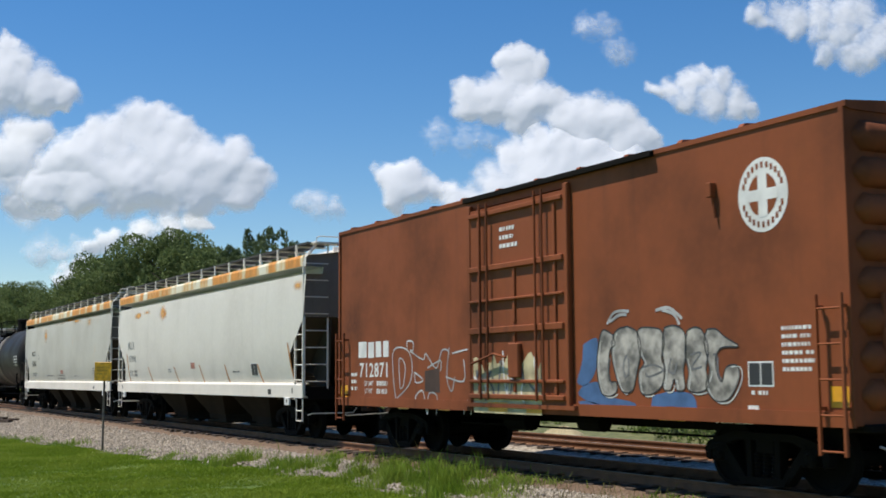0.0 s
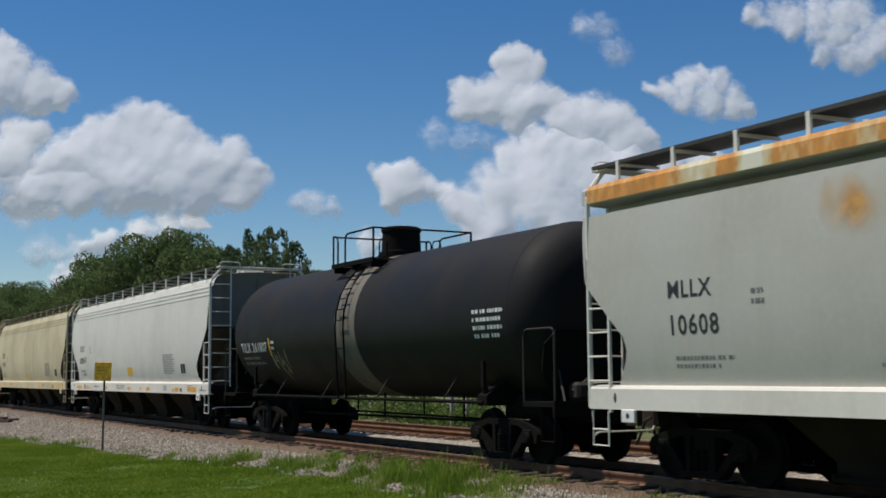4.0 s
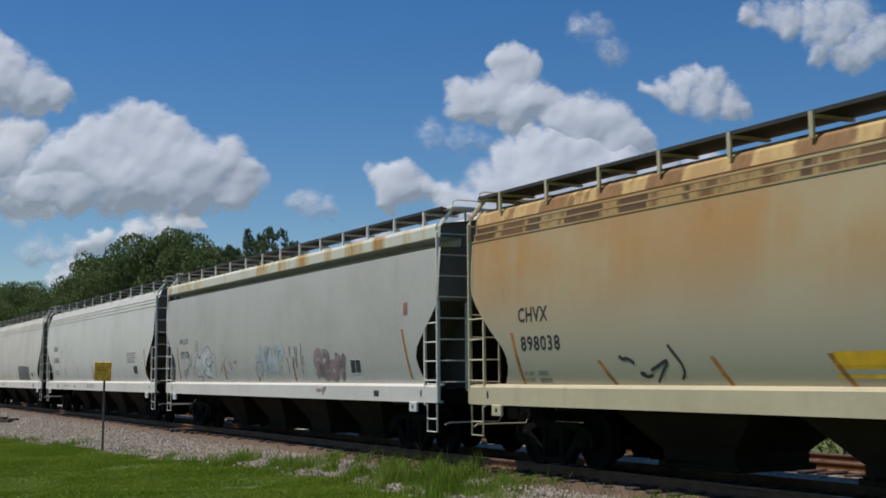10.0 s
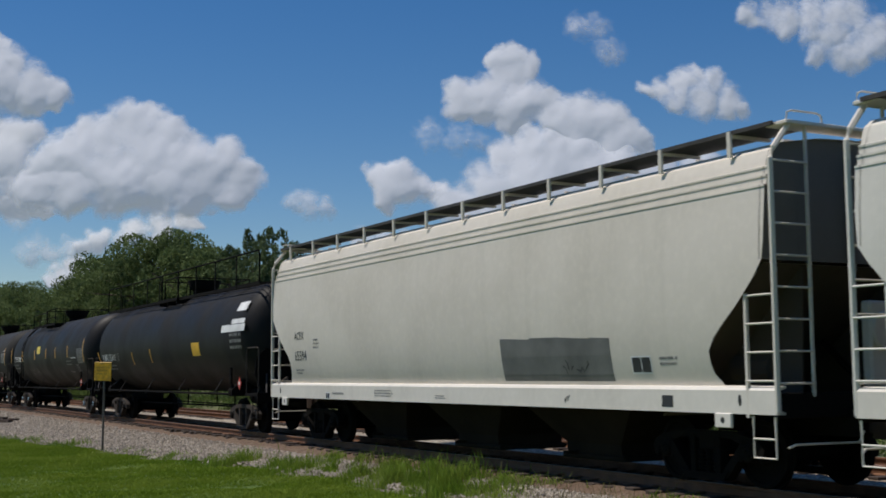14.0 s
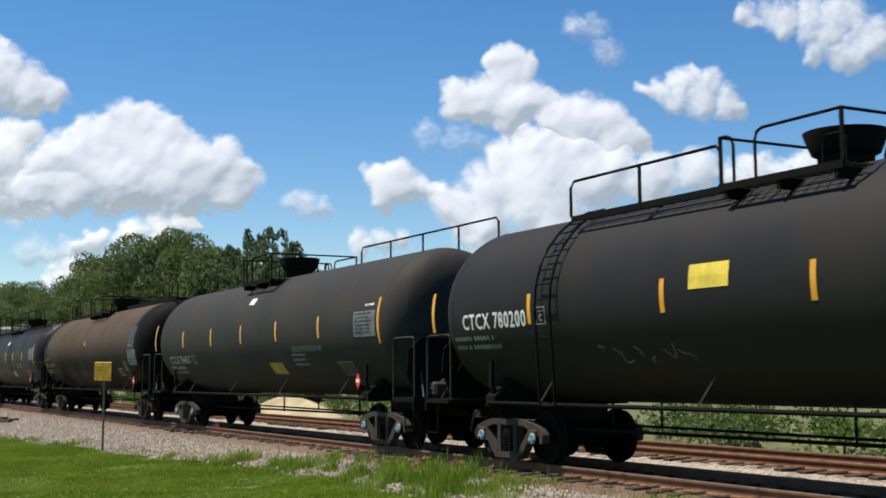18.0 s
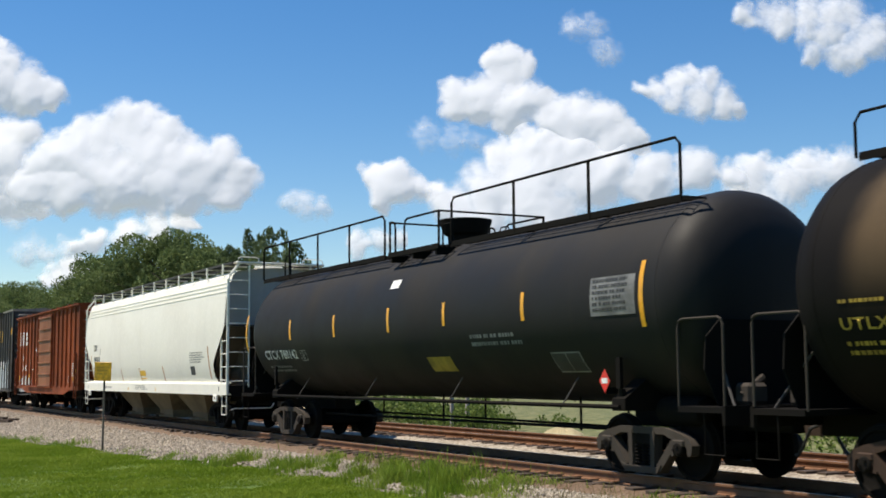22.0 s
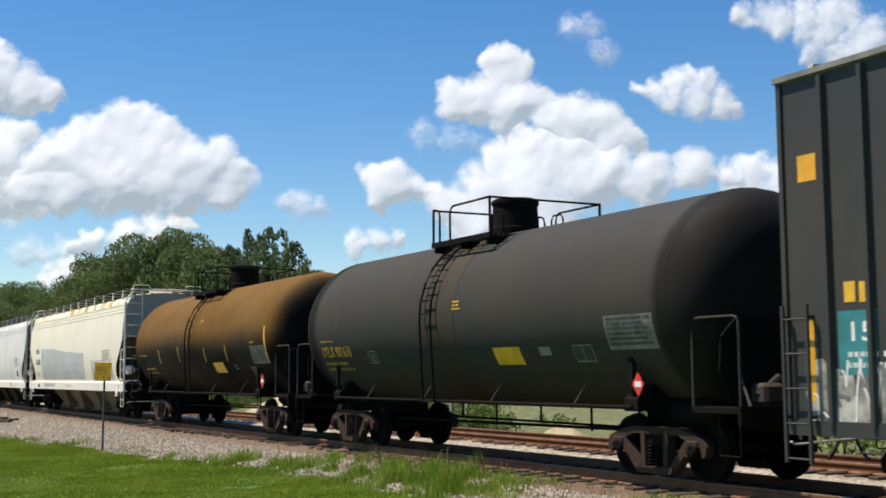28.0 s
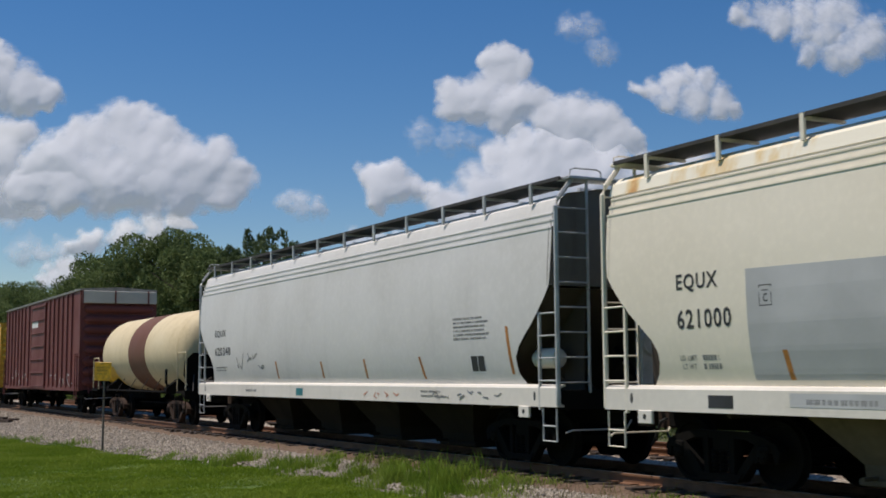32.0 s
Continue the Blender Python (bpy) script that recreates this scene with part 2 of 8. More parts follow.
def ground_height(x, y):
    z = np.full_like(x, -0.60)
    t = np.clip((y - 19.6) / 2.5, 0, 1)
    z = z - 0.25 * t * (1 - t) * 4
    rise = np.clip((y - 22.5) / 5.0, 0, 1)
    near = np.clip((x + 140) / 60, 0, 1) * np.clip((40 - x) / 30, 0, 1)
    z = z + rise * rise * (3 - 2 * rise) * 0.5 * near
    under = np.clip((y - grass_edge(x) - 0.3) / 0.5, 0, 1) * np.clip((20.2 - y) / 0.5, 0, 1)
    near = (x > -140) & (x < 30) & (y > -5) & (y < 60)
    return z - 0.5 * under + np.where(near, 0.05 * fbm(np.stack([x * 0.6, y * 0.6, x * 0], 1), 3, 5), 0)


ground_mat, gt, gb = nodes_of("mown grass and scrub")
g1, g2, g3 = tex(gt, 0.25, 5), tex(gt, 2.2, 6), tex(gt, 30.0, 3)
gc = mix(gt, ramp(gt, g1.outputs[0], 0.35, 0.7), (0.058, 0.108, 0.010), (0.095, 0.150, 0.016))
gc = mix(gt, ramp(gt, g2.outputs[0], 0.45, 0.75, 0, 0.5), gc, (0.115, 0.17, 0.030))
gc = mix(gt, ramp(gt, g3.outputs[0], 0.4, 0.7, 0, 0.6), gc, (0.045, 0.082, 0.010))
gco = gt.nodes.new("ShaderNodeTexCoord")
gxyz = gt.nodes.new("ShaderNodeSeparateXYZ")
link(gt, gco.outputs["Object"], gxyz.inputs[0])
rough_field = mix(gt, ramp(gt, g2.outputs[0], 0.35, 0.7), (0.070, 0.085, 0.025), (0.15, 0.15, 0.06))
gc = mix(gt, ramp(gt, gxyz.outputs[1], 19.0, 22.0), gc, rough_field)
link(gt, gc, gb.inputs["Base Color"])
gb.inputs["Roughness"].default_value = 0.9
bump(gt, gb, g3.outputs[0], 0.6, 0.05)


def make_ground():
    xs = np.concatenate([np.linspace(-3000, -140, 30), np.linspace(-135, 25, 201), np.linspace(30, 1200, 20)])
    ys = np.concatenate([np.linspace(-1500, -5, 16), np.linspace(-4, 34, 130), np.linspace(36, 3500, 30)])
    X, Y = np.meshgrid(xs, ys)
    x, y = X.ravel(), Y.ravel()
    z = ground_height(x, y)
    nx = len(xs)
    f = [(j * nx + i, j * nx + i + 1, (j + 1) * nx + i + 1, (j + 1) * nx + i) for j in range(len(ys) - 1) for i in range(nx - 1)]
    s = Shape().add(np.stack([x, y, z], 1).tolist(), f)
    tagged(part("ground", s, ground_mat, None, smooth=1.0), "grassy trackside ground running flat to the horizon", "ground", kind="structure")


make_ground()

ballast_mat, bt, bb = nodes_of("grey limestone ballast")
v1 = tex(bt, 17.0, kind="voronoi")
v2, v3 = tex(bt, 0.7, 5), tex(bt, 5.0, 5)
bc = mix(bt, ramp(bt, v1.outputs["Color"], 0.1, 0.9), (0.19, 0.16, 0.118), (0.47, 0.41, 0.325))
bc = mix(bt, ramp(bt, v2.outputs[0], 0.42, 0.75, 0, 0.35), bc, (0.30, 0.24, 0.19))
bco = bt.nodes.new("ShaderNodeTexCoord")
bxyz = bt.nodes.new("ShaderNodeSeparateXYZ")
link(bt, bco.outputs["Object"], bxyz.inputs[0])
for cy in (TRACK_Y, TRACK2_Y):
    d = math_node(bt, "ABSOLUTE", math_node(bt, "SUBTRACT", bxyz.outputs[1], cy))
    d = math_node(bt, "ADD", d, math_node(bt, "MULTIPLY", math_node(bt, "SUBTRACT", v3.outputs[0], 0.5), 0.9))
    # Brown rail dirt, spread wider at the near track to deepen its shade too
    bc = mix(bt, ramp(bt, d, *((1.4, 2.2) if cy == TRACK_Y else (0.95, 1.55)), 0.9, 0.0), bc, (0.105, 0.058, 0.030))
# Darker still between the near rails: the train's shade put into the colour
inner = math_node(bt, "ABSOLUTE", math_node(bt, "SUBTRACT", bxyz.outputs[1], TRACK_Y))
bc = mix(bt, ramp(bt, inner, 0.7, 0.95, 0.85, 0.0), bc, (0.028, 0.021, 0.016))
link(bt, bc, bb.inputs["Base Color"])
bb.inputs["Roughness"].default_value = 0.9
bump(bt, bb, v1.outputs["Distance"], 0.9, 0.05)
RAIL_SIDE = plain("rusty rail web", (0.17, 0.078, 0.036), 0.8)
RAIL_TOP = plain("worn rail head", (0.22, 0.19, 0.165), 0.5, 0.6)
TIE_WOOD = plain("creosoted tie", (0.050, 0.033, 0.022), 0.9)


def ballast_bed():
    """One bed under both tracks, with a gravel apron on the near side."""
    us = np.concatenate([np.linspace(0, 1, 26), 1 + np.linspace(0.02, 1, 60)])
    xs = np.concatenate([np.linspace(-900, -130, 25), np.arange(-126, 14, 0.30), np.linspace(14, 400, 12)])
    n = len(us)
    X = np.repeat(xs, n)
    U = np.tile(us, len(xs))
    e = grass_edge(X) - 0.12 + 0.14 * fbm(np.stack([X * 0.5, X * 0, X * 0], 1), 3, 9)
    Y = np.where(U <= 1, e + (10.75 - e) * U, 10.75 + (20.4 - 10.75) * (U - 1))
    rel = (Y - e) / (10.75 - e)
    z_apron = -0.62 + 0.20 * np.clip(rel * 6, 0, 1) * 0.5 + 0.18 * np.clip(rel, 0, 1) ** 2
    z_bed = np.interp(Y, [10.75, 11.2, 13.8, 14.3, 15.2, 15.7, 18.3, 18.9, 20.0, 20.4], [-0.34, -0.18, -0.18, -0.25, -0.25, -0.18, -0.18, -0.25, -0.6, -0.85])
    Z = np.where(U <= 1, z_apron, z_bed)
    Z = Z + 0.030 * fbm(np.stack([X * 3.1, Y * 3.1, X * 0], 1), 3, 3) + 0.02 * fbm(np.stack([X * 0.5, Y * 0.5, X * 0], 1), 2, 4)
    f = [(k * n + i, k * n + i + 1, (k + 1) * n + i + 1, (k + 1) * n + i) for k in range(len(xs) - 1) for i in range(n - 1)]
    s = Shape().add(np.stack([X, Y, Z], 1).tolist(), f)
    tagged(part("ballast", s, ballast_mat, None, smooth=1.0), "grey crushed stone ballast bed under both tracks", "ballast", kind="structure")


ballast_bed()


def apron_z(x, y):
    e = grass_edge(x) - 0.35
    rel = (y - e) / (10.75 - e)
    return np.where(y < 10.75, -0.62 + 0.10 * np.clip(rel * 6, 0, 1) + 0.18 * np.clip(rel, 0, 1) ** 2, np.interp(y, [10.75, 11.2], [-0.34, -0.18]))


def loose_stones():
    rnd = np.random.default_rng(5)
    n = 44000
    x = -14 - 76 * rnd.uniform(0, 1, n) ** 1.6
    e = grass_edge(x) - 0.5
    y = e + (10.88 - e) * rnd.uniform(0, 1, n)
    z = apron_z(x, y)
    r = rnd.uniform(0.018, 0.045, n)
    base = np.array([(1, 0, 0), (-0.5, 0.87, 0), (-0.5, -0.87, 0), (0, 0, 0.8), (0, 0, -0.5)])
    a = rnd.uniform(0, 6.28, n)
    c, s = np.cos(a), np.sin(a)
    p = base[None] * r[:, None, None] * rnd.uniform(0.6, 1.4, (n, 5, 1)) 
    px = p[:, :, 0] * c[:, None] - p[:, :, 1] * s[:, None]
    py = p[:, :, 0] * s[:, None] + p[:, :, 1] * c[:, None]
    v = np.stack([px + x[:, None], py + y[:, None], p[:, :, 2] + z[:, None] + 0.02], 2).reshape(-1, 3)
    tri = np.array([(0, 1, 3), (1, 2, 3), (2, 0, 3), (1, 0, 4), (2, 1, 4), (0, 2, 4)])
    f = (np.arange(n)[:, None, None] * 5 + tri[None]).reshape(-1, 3)
    me = bpy.data.meshes.new("ballast_stones")
    me.from_pydata(v.tolist(), [], f.tolist())
    m, t, b = nodes_of("loose ballast stone")
    g = t.nodes.new("ShaderNodeNewGeometry")
    c1 = mix(t, g.outputs["Random Per Island"], (0.19, 0.16, 0.122), (0.48, 0.42, 0.34))
    link(t, c1, b.inputs["Base Color"])
    b.inputs["Roughness"].default_value = 0.9
    me.materials.append(m)
    tagged(part("ballast_stones", me, None, None), "loose grey and tan ballast stones beside the track", "gravel", kind="stuff")


loose_stones()


def rail_pair(cy):
    prof = [(-0.07, -0.17), (0.07, -0.17), (0.07, -0.155), (0.012, -0.135), (0.012, -0.045), (0.036, -0.035), (0.036, -0.006), (0.028, 0.0), (-0.028, 0.0), (-0.036, -0.006), (-0.036, -0.035), (-0.012, -0.045), (-0.012, -0.135), (-0.07, -0.155)]
    for side in (-1, 1):
        y = cy + side * 0.755
        ob = tagged(part("rail", Shape().prism([(y + a, b) for a, b in prof], "x", -900, 400), RAIL_SIDE, None), "rusty brown steel rail with a worn bright head", "rail", "rails")
        part("rail_head", Shape().box(-900, 400, y - 0.024, y + 0.024, -0.004, 0.002), RAIL_TOP, ob, "polished running surface")


rail_pair(TRACK_Y)
rail_pair(TRACK2_Y)


def ties():
    rnd = random.Random(4)
    tie = Shape().box(-0.115, 0.115, -1.3, 1.3, -0.34, -0.145, 0.012).mesh("tie", TIE_WOOD)
    plate = Shape().box(-0.09, 0.09, -0.165, 0.165, -0.147, -0.13).mesh("tie_plate", RAIL_SIDE)
    for cy, label in ((TRACK_Y, "near"), (TRACK2_Y, "far")):
        bed = tagged(new("track_panel"), "row of dark creosoted ties under the " + label + " rails", "ties", "track panels")
        bed.location = (0, cy, 0)
        for i in range(140):
            t = part("tie", tie, None, bed, "", pose(-4 - i * 0.52, rnd.uniform(-0.05, 0.05), rnd.uniform(-0.01, 0.01), 0, 0, rnd.uniform(-1, 1)))
            for y in (-0.755, 0.755):
                part("tie_plate", plate, None, t, "", (0, y, 0))


ties()


# ---- grass and weeds ----
def grass_material(name, a, b, c):
    m, t, bs = nodes_of(name)
    g = t.nodes.new("ShaderNodeNewGeometry")
    n = tex(t, 0.5, 3)
    col = mix(t, g.outputs["Random Per Island"], a, b)
    col = mix(t, ramp(t, n.outputs[0], 0.4, 0.65, 0, 0.6), col, c)
    link(t, col, bs.inputs["Base Color"])
    bs.inputs["Roughness"].default_value = 0.75
    bs.inputs["Specular IOR Level"].default_value = 0.12
    tr = t.nodes.new("ShaderNodeBsdfTranslucent")
    link(t, col, tr.inputs[0])
    ms = t.nodes.new("ShaderNodeMixShader")
    ms.inputs[0].default_value = 0.3
    link(t, bs.outputs[0], ms.inputs[1])
    link(t, tr.outputs[0], ms.inputs[2])
    link(t, ms.outputs[0], t.nodes["Material Output"].inputs[0])
    return m


LAWN = grass_material("lawn blades", (0.105, 0.175, 0.012), (0.185, 0.265, 0.022), (0.24, 0.305, 0.042))
WEED = grass_material("tall weeds", (0.105, 0.19, 0.016), (0.225, 0.335, 0.038), (0.29, 0.36, 0.07))
STALK = grass_material("dry weed stalks", (0.075, 0.085, 0.028), (0.20, 0.18, 0.07), (0.08, 0.12, 0.03))


def blades(name, x, y, z, h, w, lean, mat, label, category, seed):
    rnd = np.random.default_rng(seed)
    n = len(x)
    a = rnd.uniform(0, 6.28, n)
    b = rnd.uniform(0, 6.28, n)
    dx, dy = np.cos(a) * w, np.sin(a) * w
    lx, ly = np.cos(b) * h * lean, np.sin(b) * h * lean
    p0 = np.stack([x - dx, y - dy, z], 1)
    p1 = np.stack([x + dx, y + dy, z], 1)
    p2 = np.stack([x + dx * 0.7 + lx * 0.4, y + dy * 0.7 + ly * 0.4, z + h * 0.6], 1)
    p3 = np.stack([x - dx * 0.7 + lx * 0.4, y - dy * 0.7 + ly * 0.4, z + h * 0.6], 1)
    p4 = np.stack([x + lx, y + ly, z + h], 1)
    v = np.stack([p0, p1, p2, p3, p4], 1).reshape(-1, 3)
    f = []
    for k in range(n):
        i = 5 * k
        f += [(i, i + 1, i + 2, i + 3), (i + 3, i + 2, i + 4)]
    me = bpy.data.meshes.new(name)
    me.from_pydata(v.tolist(), [], f)
    me.materials.append(mat)
    return tagged(part(name, me, None, None), label, category, kind="stuff")


def lawn():
    rnd = np.random.default_rng(8)
    n = 230000
    x = -18 - 42 * rnd.uniform(0, 1, n) ** 1.5
    e = grass_edge(x)
    lo = -x * 0.135
    y = lo + (e + 0.25 - lo) * rnd.uniform(0, 1, n)
    keep = y < e + 0.35 * fbm(np.stack([x * 0.8, x * 0, x * 0], 1), 3, 2)
    x, y = x[keep], y[keep]
    big = fbm(np.stack([x * 0.9, y * 0.9, x * 0], 1), 3, 6)
    h = rnd.uniform(0.03, 0.07, len(x)) * (1 + 0.6 * np.clip(big, -0.5, 1))
    z = ground_height(x, y) - 0.01
    blades("lawn_grass", x, y, z, h, 0.010, 0.6, LAWN, "short mown grass on the bank beside the gravel", "grass", 1)
    rnd = np.random.default_rng(9)
    xs, ys, hs = [], [], []
    for cx, cy, spread, tall, m in ((-29.5, 8.4, 0.9, 0.34, 1800), (-28.6, 8.9, 0.6, 0.42, 1300), (-26.2, 9.6, 0.9, 0.40, 1700), (-24.5, 10.0, 1.0, 0.42, 2000), (-22.6, 10.2, 1.0, 0.42, 2200), (-21.0, 10.3, 0.9, 0.45, 2200), (-19.9, 10.25, 0.7, 0.5, 2200), (-18.9, 10.3, 0.6, 0.46, 1600), (-39.5, 7.8, 0.9, 0.30, 900), (-44, 7.2, 2.0, 0.24, 900), (-34.5, 8.05, 1.6, 0.16, 900), (-31.5, 8.2, 1.0, 0.22, 900), (-18.0, 10.3, 0.6, 0.3, 900), (-17.2, 10.35, 0.5, 0.2, 500), (-23.5, 9.5, 1.5, 0.3, 1700), (-20.6, 9.7, 1.2, 0.34, 1700)):
        xs.append(cx + rnd.normal(size=m) * spread * 0.5)
        ys.append(grass_edge(xs[-1]) - 0.08 + (cy - 9.3) * 0.1 + rnd.normal(size=m) * 0.30)
        clump = np.clip(0.7 + 1.0 * fbm(np.stack([xs[-1] * 2.6, ys[-1] * 2.6, xs[-1] * 0], 1), 2, 31), 0.25, 1.4)
        hs.append(0.66 * tall * clump * rnd.uniform(0.25, 1.2, m))
    x, y, h = (np.concatenate(q) for q in (xs, ys, hs))
    blades("weed_fringe", x, y, np.maximum(apron_z(x, y), -0.62) - 0.03, h, 0.009, 0.35, WEED, "tall bright green weeds along the gravel edge", "weeds", 2)
    rnd = np.random.default_rng(10)
    m = 1150
    x = -24 + 10.5 * rnd.uniform(0, 1, m)
    y = 10.3 + 0.9 * rnd.uniform(0, 1, m)
    k = fbm(np.stack([x * 1.7, y * 1.7, x * 0], 1), 2, 14) > -0.08
    x, y, m = x[k], y[k], int(k.sum())
    blades("weed_stalks", x, y, apron_z(x, y) - 0.02, rnd.uniform(0.06, 0.36, m) * np.where(rnd.uniform(0, 1, m) < 0.06, 1.7, 1.0), 0.006, 0.45, STALK, "thin straggling weed stalks in the ballast", "weeds", 3)
    m = 9000
    x = -26 + 13 * rnd.uniform(0, 1, m)
    y = 10.2 + 0.9 * rnd.uniform(0, 1, m)
    k = fbm(np.stack([x * 1.3, y * 1.3, x * 0], 1), 2, 12) > 0.02
    x, y = x[k], y[k]
    blades("ballast_weeds", x, y, apron_z(x, y) - 0.02, rnd.uniform(0.05, 0.2, len(x)), 0.008, 0.5, WEED, "low green weeds growing in the ballast", "weeds", 4)


lawn()



# ---- rolling stock: shared running gear ----
WHEELSETS = {"front": [], "rear": []}
CARS = []
AXLE = 0.864
WHEEL_R = 0.457


def bar(s, p, q, w, y0, y1):
    """A flat bar in the x-z plane from p to q, w thick, between y0 and y1."""
    d = Vector((q[0] - p[0], q[1] - p[1])).normalized()
    n = Vector((-d.y, d.x)) * w / 2
    s.prism([(p[0] - n.x, p[1] - n.y), (q[0] - n.x, q[1] - n.y), (q[0] + n.x, q[1] + n.y), (p[0] + n.x, p[1] + n.y)], "y", y0, y1)


def side_frame_mesh(mat):
    """Cast side frame: arched top chord, two open windows, a bottom chord under the springs."""
    s = Shape()
    y0, y1 = -0.075, 0.075
    top = [(-1.13, 0.38), (-1.16, 0.52), (-1.08, 0.62), (-0.88, 0.69), (-0.55, 0.76), (0.55, 0.76), (0.88, 0.69), (1.08, 0.62), (1.16, 0.52), (1.13, 0.38), (1.06, 0.36), (1.03, 0.50), (0.92, 0.56), (0.78, 0.57), (0.52, 0.66), (-0.52, 0.66), (-0.78, 0.57), (-0.92, 0.56), (-1.03, 0.50), (-1.06, 0.36)]
    s.prism(top, "y", y0, y1)
    for k in (-1, 1):
        for w, a, b in ((0.125, (k * 0.80, 0.60), (k * 0.40, 0.16)), (0.095, (k * 0.26, 0.14), (k * 0.27, 0.70)), (0.06, (k * 0.70, 0.54), (k * 0.73, 0.36))):
            bar(s, a, b, w, y0 - 0.012, y1)
        s.box(k * AXLE - 0.13, k * AXLE + 0.13, y0 - 0.03, y1, 0.50, 0.60, 0.02)
    s.prism([(-0.48, 0.21), (-0.38, 0.08), (0.38, 0.08), (0.48, 0.21), (0.36, 0.18), (-0.36, 0.18)], "y", y0 - 0.03, y1 + 0.03)
    return s.mesh("side_frame", mat, 0.6)


def spring_mesh():
    prof = [(0.19, 0.05)]
    for k in range(6):
        prof += [(0.20 + k * 0.05, 0.052), (0.222 + k * 0.05, 0.072), (0.244 + k * 0.05, 0.052)]
    return Shape().lathe(prof, "z", 10).mesh("coil_spring", BLACK_STEEL, 0.6)


def wheelset_mesh():
    s = Shape()
    for k in (-1, 1):
        y = k * 0.755
        prof = [(-0.075, 0.40), (-0.07, 0.485), (-0.045, 0.487), (-0.035, 0.462), (0.06, 0.455), (0.065, 0.40), (0.03, 0.385), (0.0, 0.30), (0.02, 0.16), (0.06, 0.13), (0.06, 0.09)]
        pr = [(k * a, r) for a, r in prof] + [(-k * 0.09, 0.09), (-k * 0.09, 0.13), (-k * 0.03, 0.16), (-k * 0.04, 0.30), (-k * 0.06, 0.385), (-k * 0.075, 0.40)]
        s.lathe(pr, "y", 28, (0, y, 0))
        s.lathe([(0.88 * k, 0.075), (0.95 * k, 0.105), (1.10 * k, 0.105), (1.12 * k, 0.085), (1.13 * k, 0.03)], "y", 14)
        for j in range(3):
            a = 2.094 * j
            s.lathe([(1.10 * k, 0.022), (1.145 * k, 0.022)], "y", 6, (0.055 * math.cos(a), 0, 0.055 * math.sin(a)))
    s.lathe([(-0.9, 0.078), (0.9, 0.078)], "y", 12)
    return s.mesh("wheelset", WHEEL_STEEL, 0.6)


WHEELSET = wheelset_mesh()
CAP_BLUE = plain("pale blue bearing cap paint", (0.20, 0.30, 0.35), 0.5, vary=0.5, scale=9.0)
WHEELSET_BLUE = WHEELSET.copy()
WHEELSET_BLUE.materials.append(CAP_BLUE)
for poly in WHEELSET_BLUE.polygons:
    if abs(poly.center.y) > 1.09:
        poly.material_index = 1
SIDE_FRAME = {"black": side_frame_mesh(BLACK_STEEL), "rusty": side_frame_mesh(RUSTY_STEEL), "dusty": side_frame_mesh(DUSTY_STEEL)}
SPRINGS = spring_mesh()
BOLSTER = Shape().box(-0.2, 0.2, -1.05, 1.05, 0.47, 0.72, 0.04).box(-0.9, -0.78 + 0.3, -0.5, 0.5, 0.36, 0.44, 0.02).box(0.48, 0.9, -0.5, 0.5, 0.36, 0.44, 0.02).lathe([(0.70, 0.22), (0.86, 0.22)], "z", 14).mesh("truck", BLACK_STEEL)
BRAKE_ROD = Shape().rod((-0.8, 0.3, 0.4), (0.8, -0.3, 0.5), 0.025).box(-0.34, -0.26, -0.75, 0.75, 0.28, 0.36, 0.01).box(0.26, 0.34, -0.75, 0.75, 0.28, 0.36, 0.01).mesh("brake_rigging", BLACK_STEEL)
COUPLER = Shape().box(-0.75, 0.0, -0.09, 0.09, 0.76, 0.94, 0.02).prism([(0.0, -0.14), (0.16, -0.16), (0.30, -0.12), (0.33, -0.02), (0.22, 0.03), (0.24, 0.10), (0.34, 0.16), (0.26, 0.20), (0.06, 0.16), (0.0, 0.10)], "z", 0.70, 1.0).mesh("coupler", RUSTY_STEEL)
HOSE = Shape().pipe([(0.0, 0.25, 0.85), (0.12, 0.28, 0.80), (0.28, 0.26, 0.55), (0.45, 0.2, 0.42), (0.58, 0.1, 0.42)], 0.025, 7).mesh("air_hose", plain("black rubber hose", (0.02, 0.02, 0.02), 0.6))


def trucks(car, centre, finish="black", blue=False):
    for k in (-1, 1):
        t = part("truck", BOLSTER, None, car, "cast steel four-wheel truck", (k * centre, 0, 0))
        for s in (-1, 1):
            at_ = pose(0, s * 1.0, 0, 0, 0, 0 if s < 0 else 180)
            part("side_frame", SIDE_FRAME[finish], None, t, "cast side frame with open windows", at_)
            for x in (-0.16, 0.0, 0.16):
                part("coil_spring", SPRINGS, None, t, "", (x, s * 1.0, 0))
        part("brake_rigging", BRAKE_ROD, None, t)
        for key, x in (("front", AXLE), ("rear", -AXLE)):
            w = part("wheelset", WHEELSET_BLUE if blue else WHEELSET, None, t, "steel wheelset", (x, 0, WHEEL_R))
            WHEELSETS[key].append(w)


def couplers(car, reach):
    for k in (-1, 1):
        part("coupler", COUPLER, None, car, "rusty knuckle coupler", pose(k * reach, 0, 0, 0, 0, 0 if k > 0 else 180))
        part("air_hose", HOSE, None, car, "", pose(k * reach, 0, 0, 0, 0, 0 if k > 0 else 180))


def car_root(name, s0, s1, label, category):
    car = tagged(new(name), label, category, "cars of the train")
    car.empty_display_size = 0.5
    CARS.append((car, (s0 + s1) / 2))
    return car


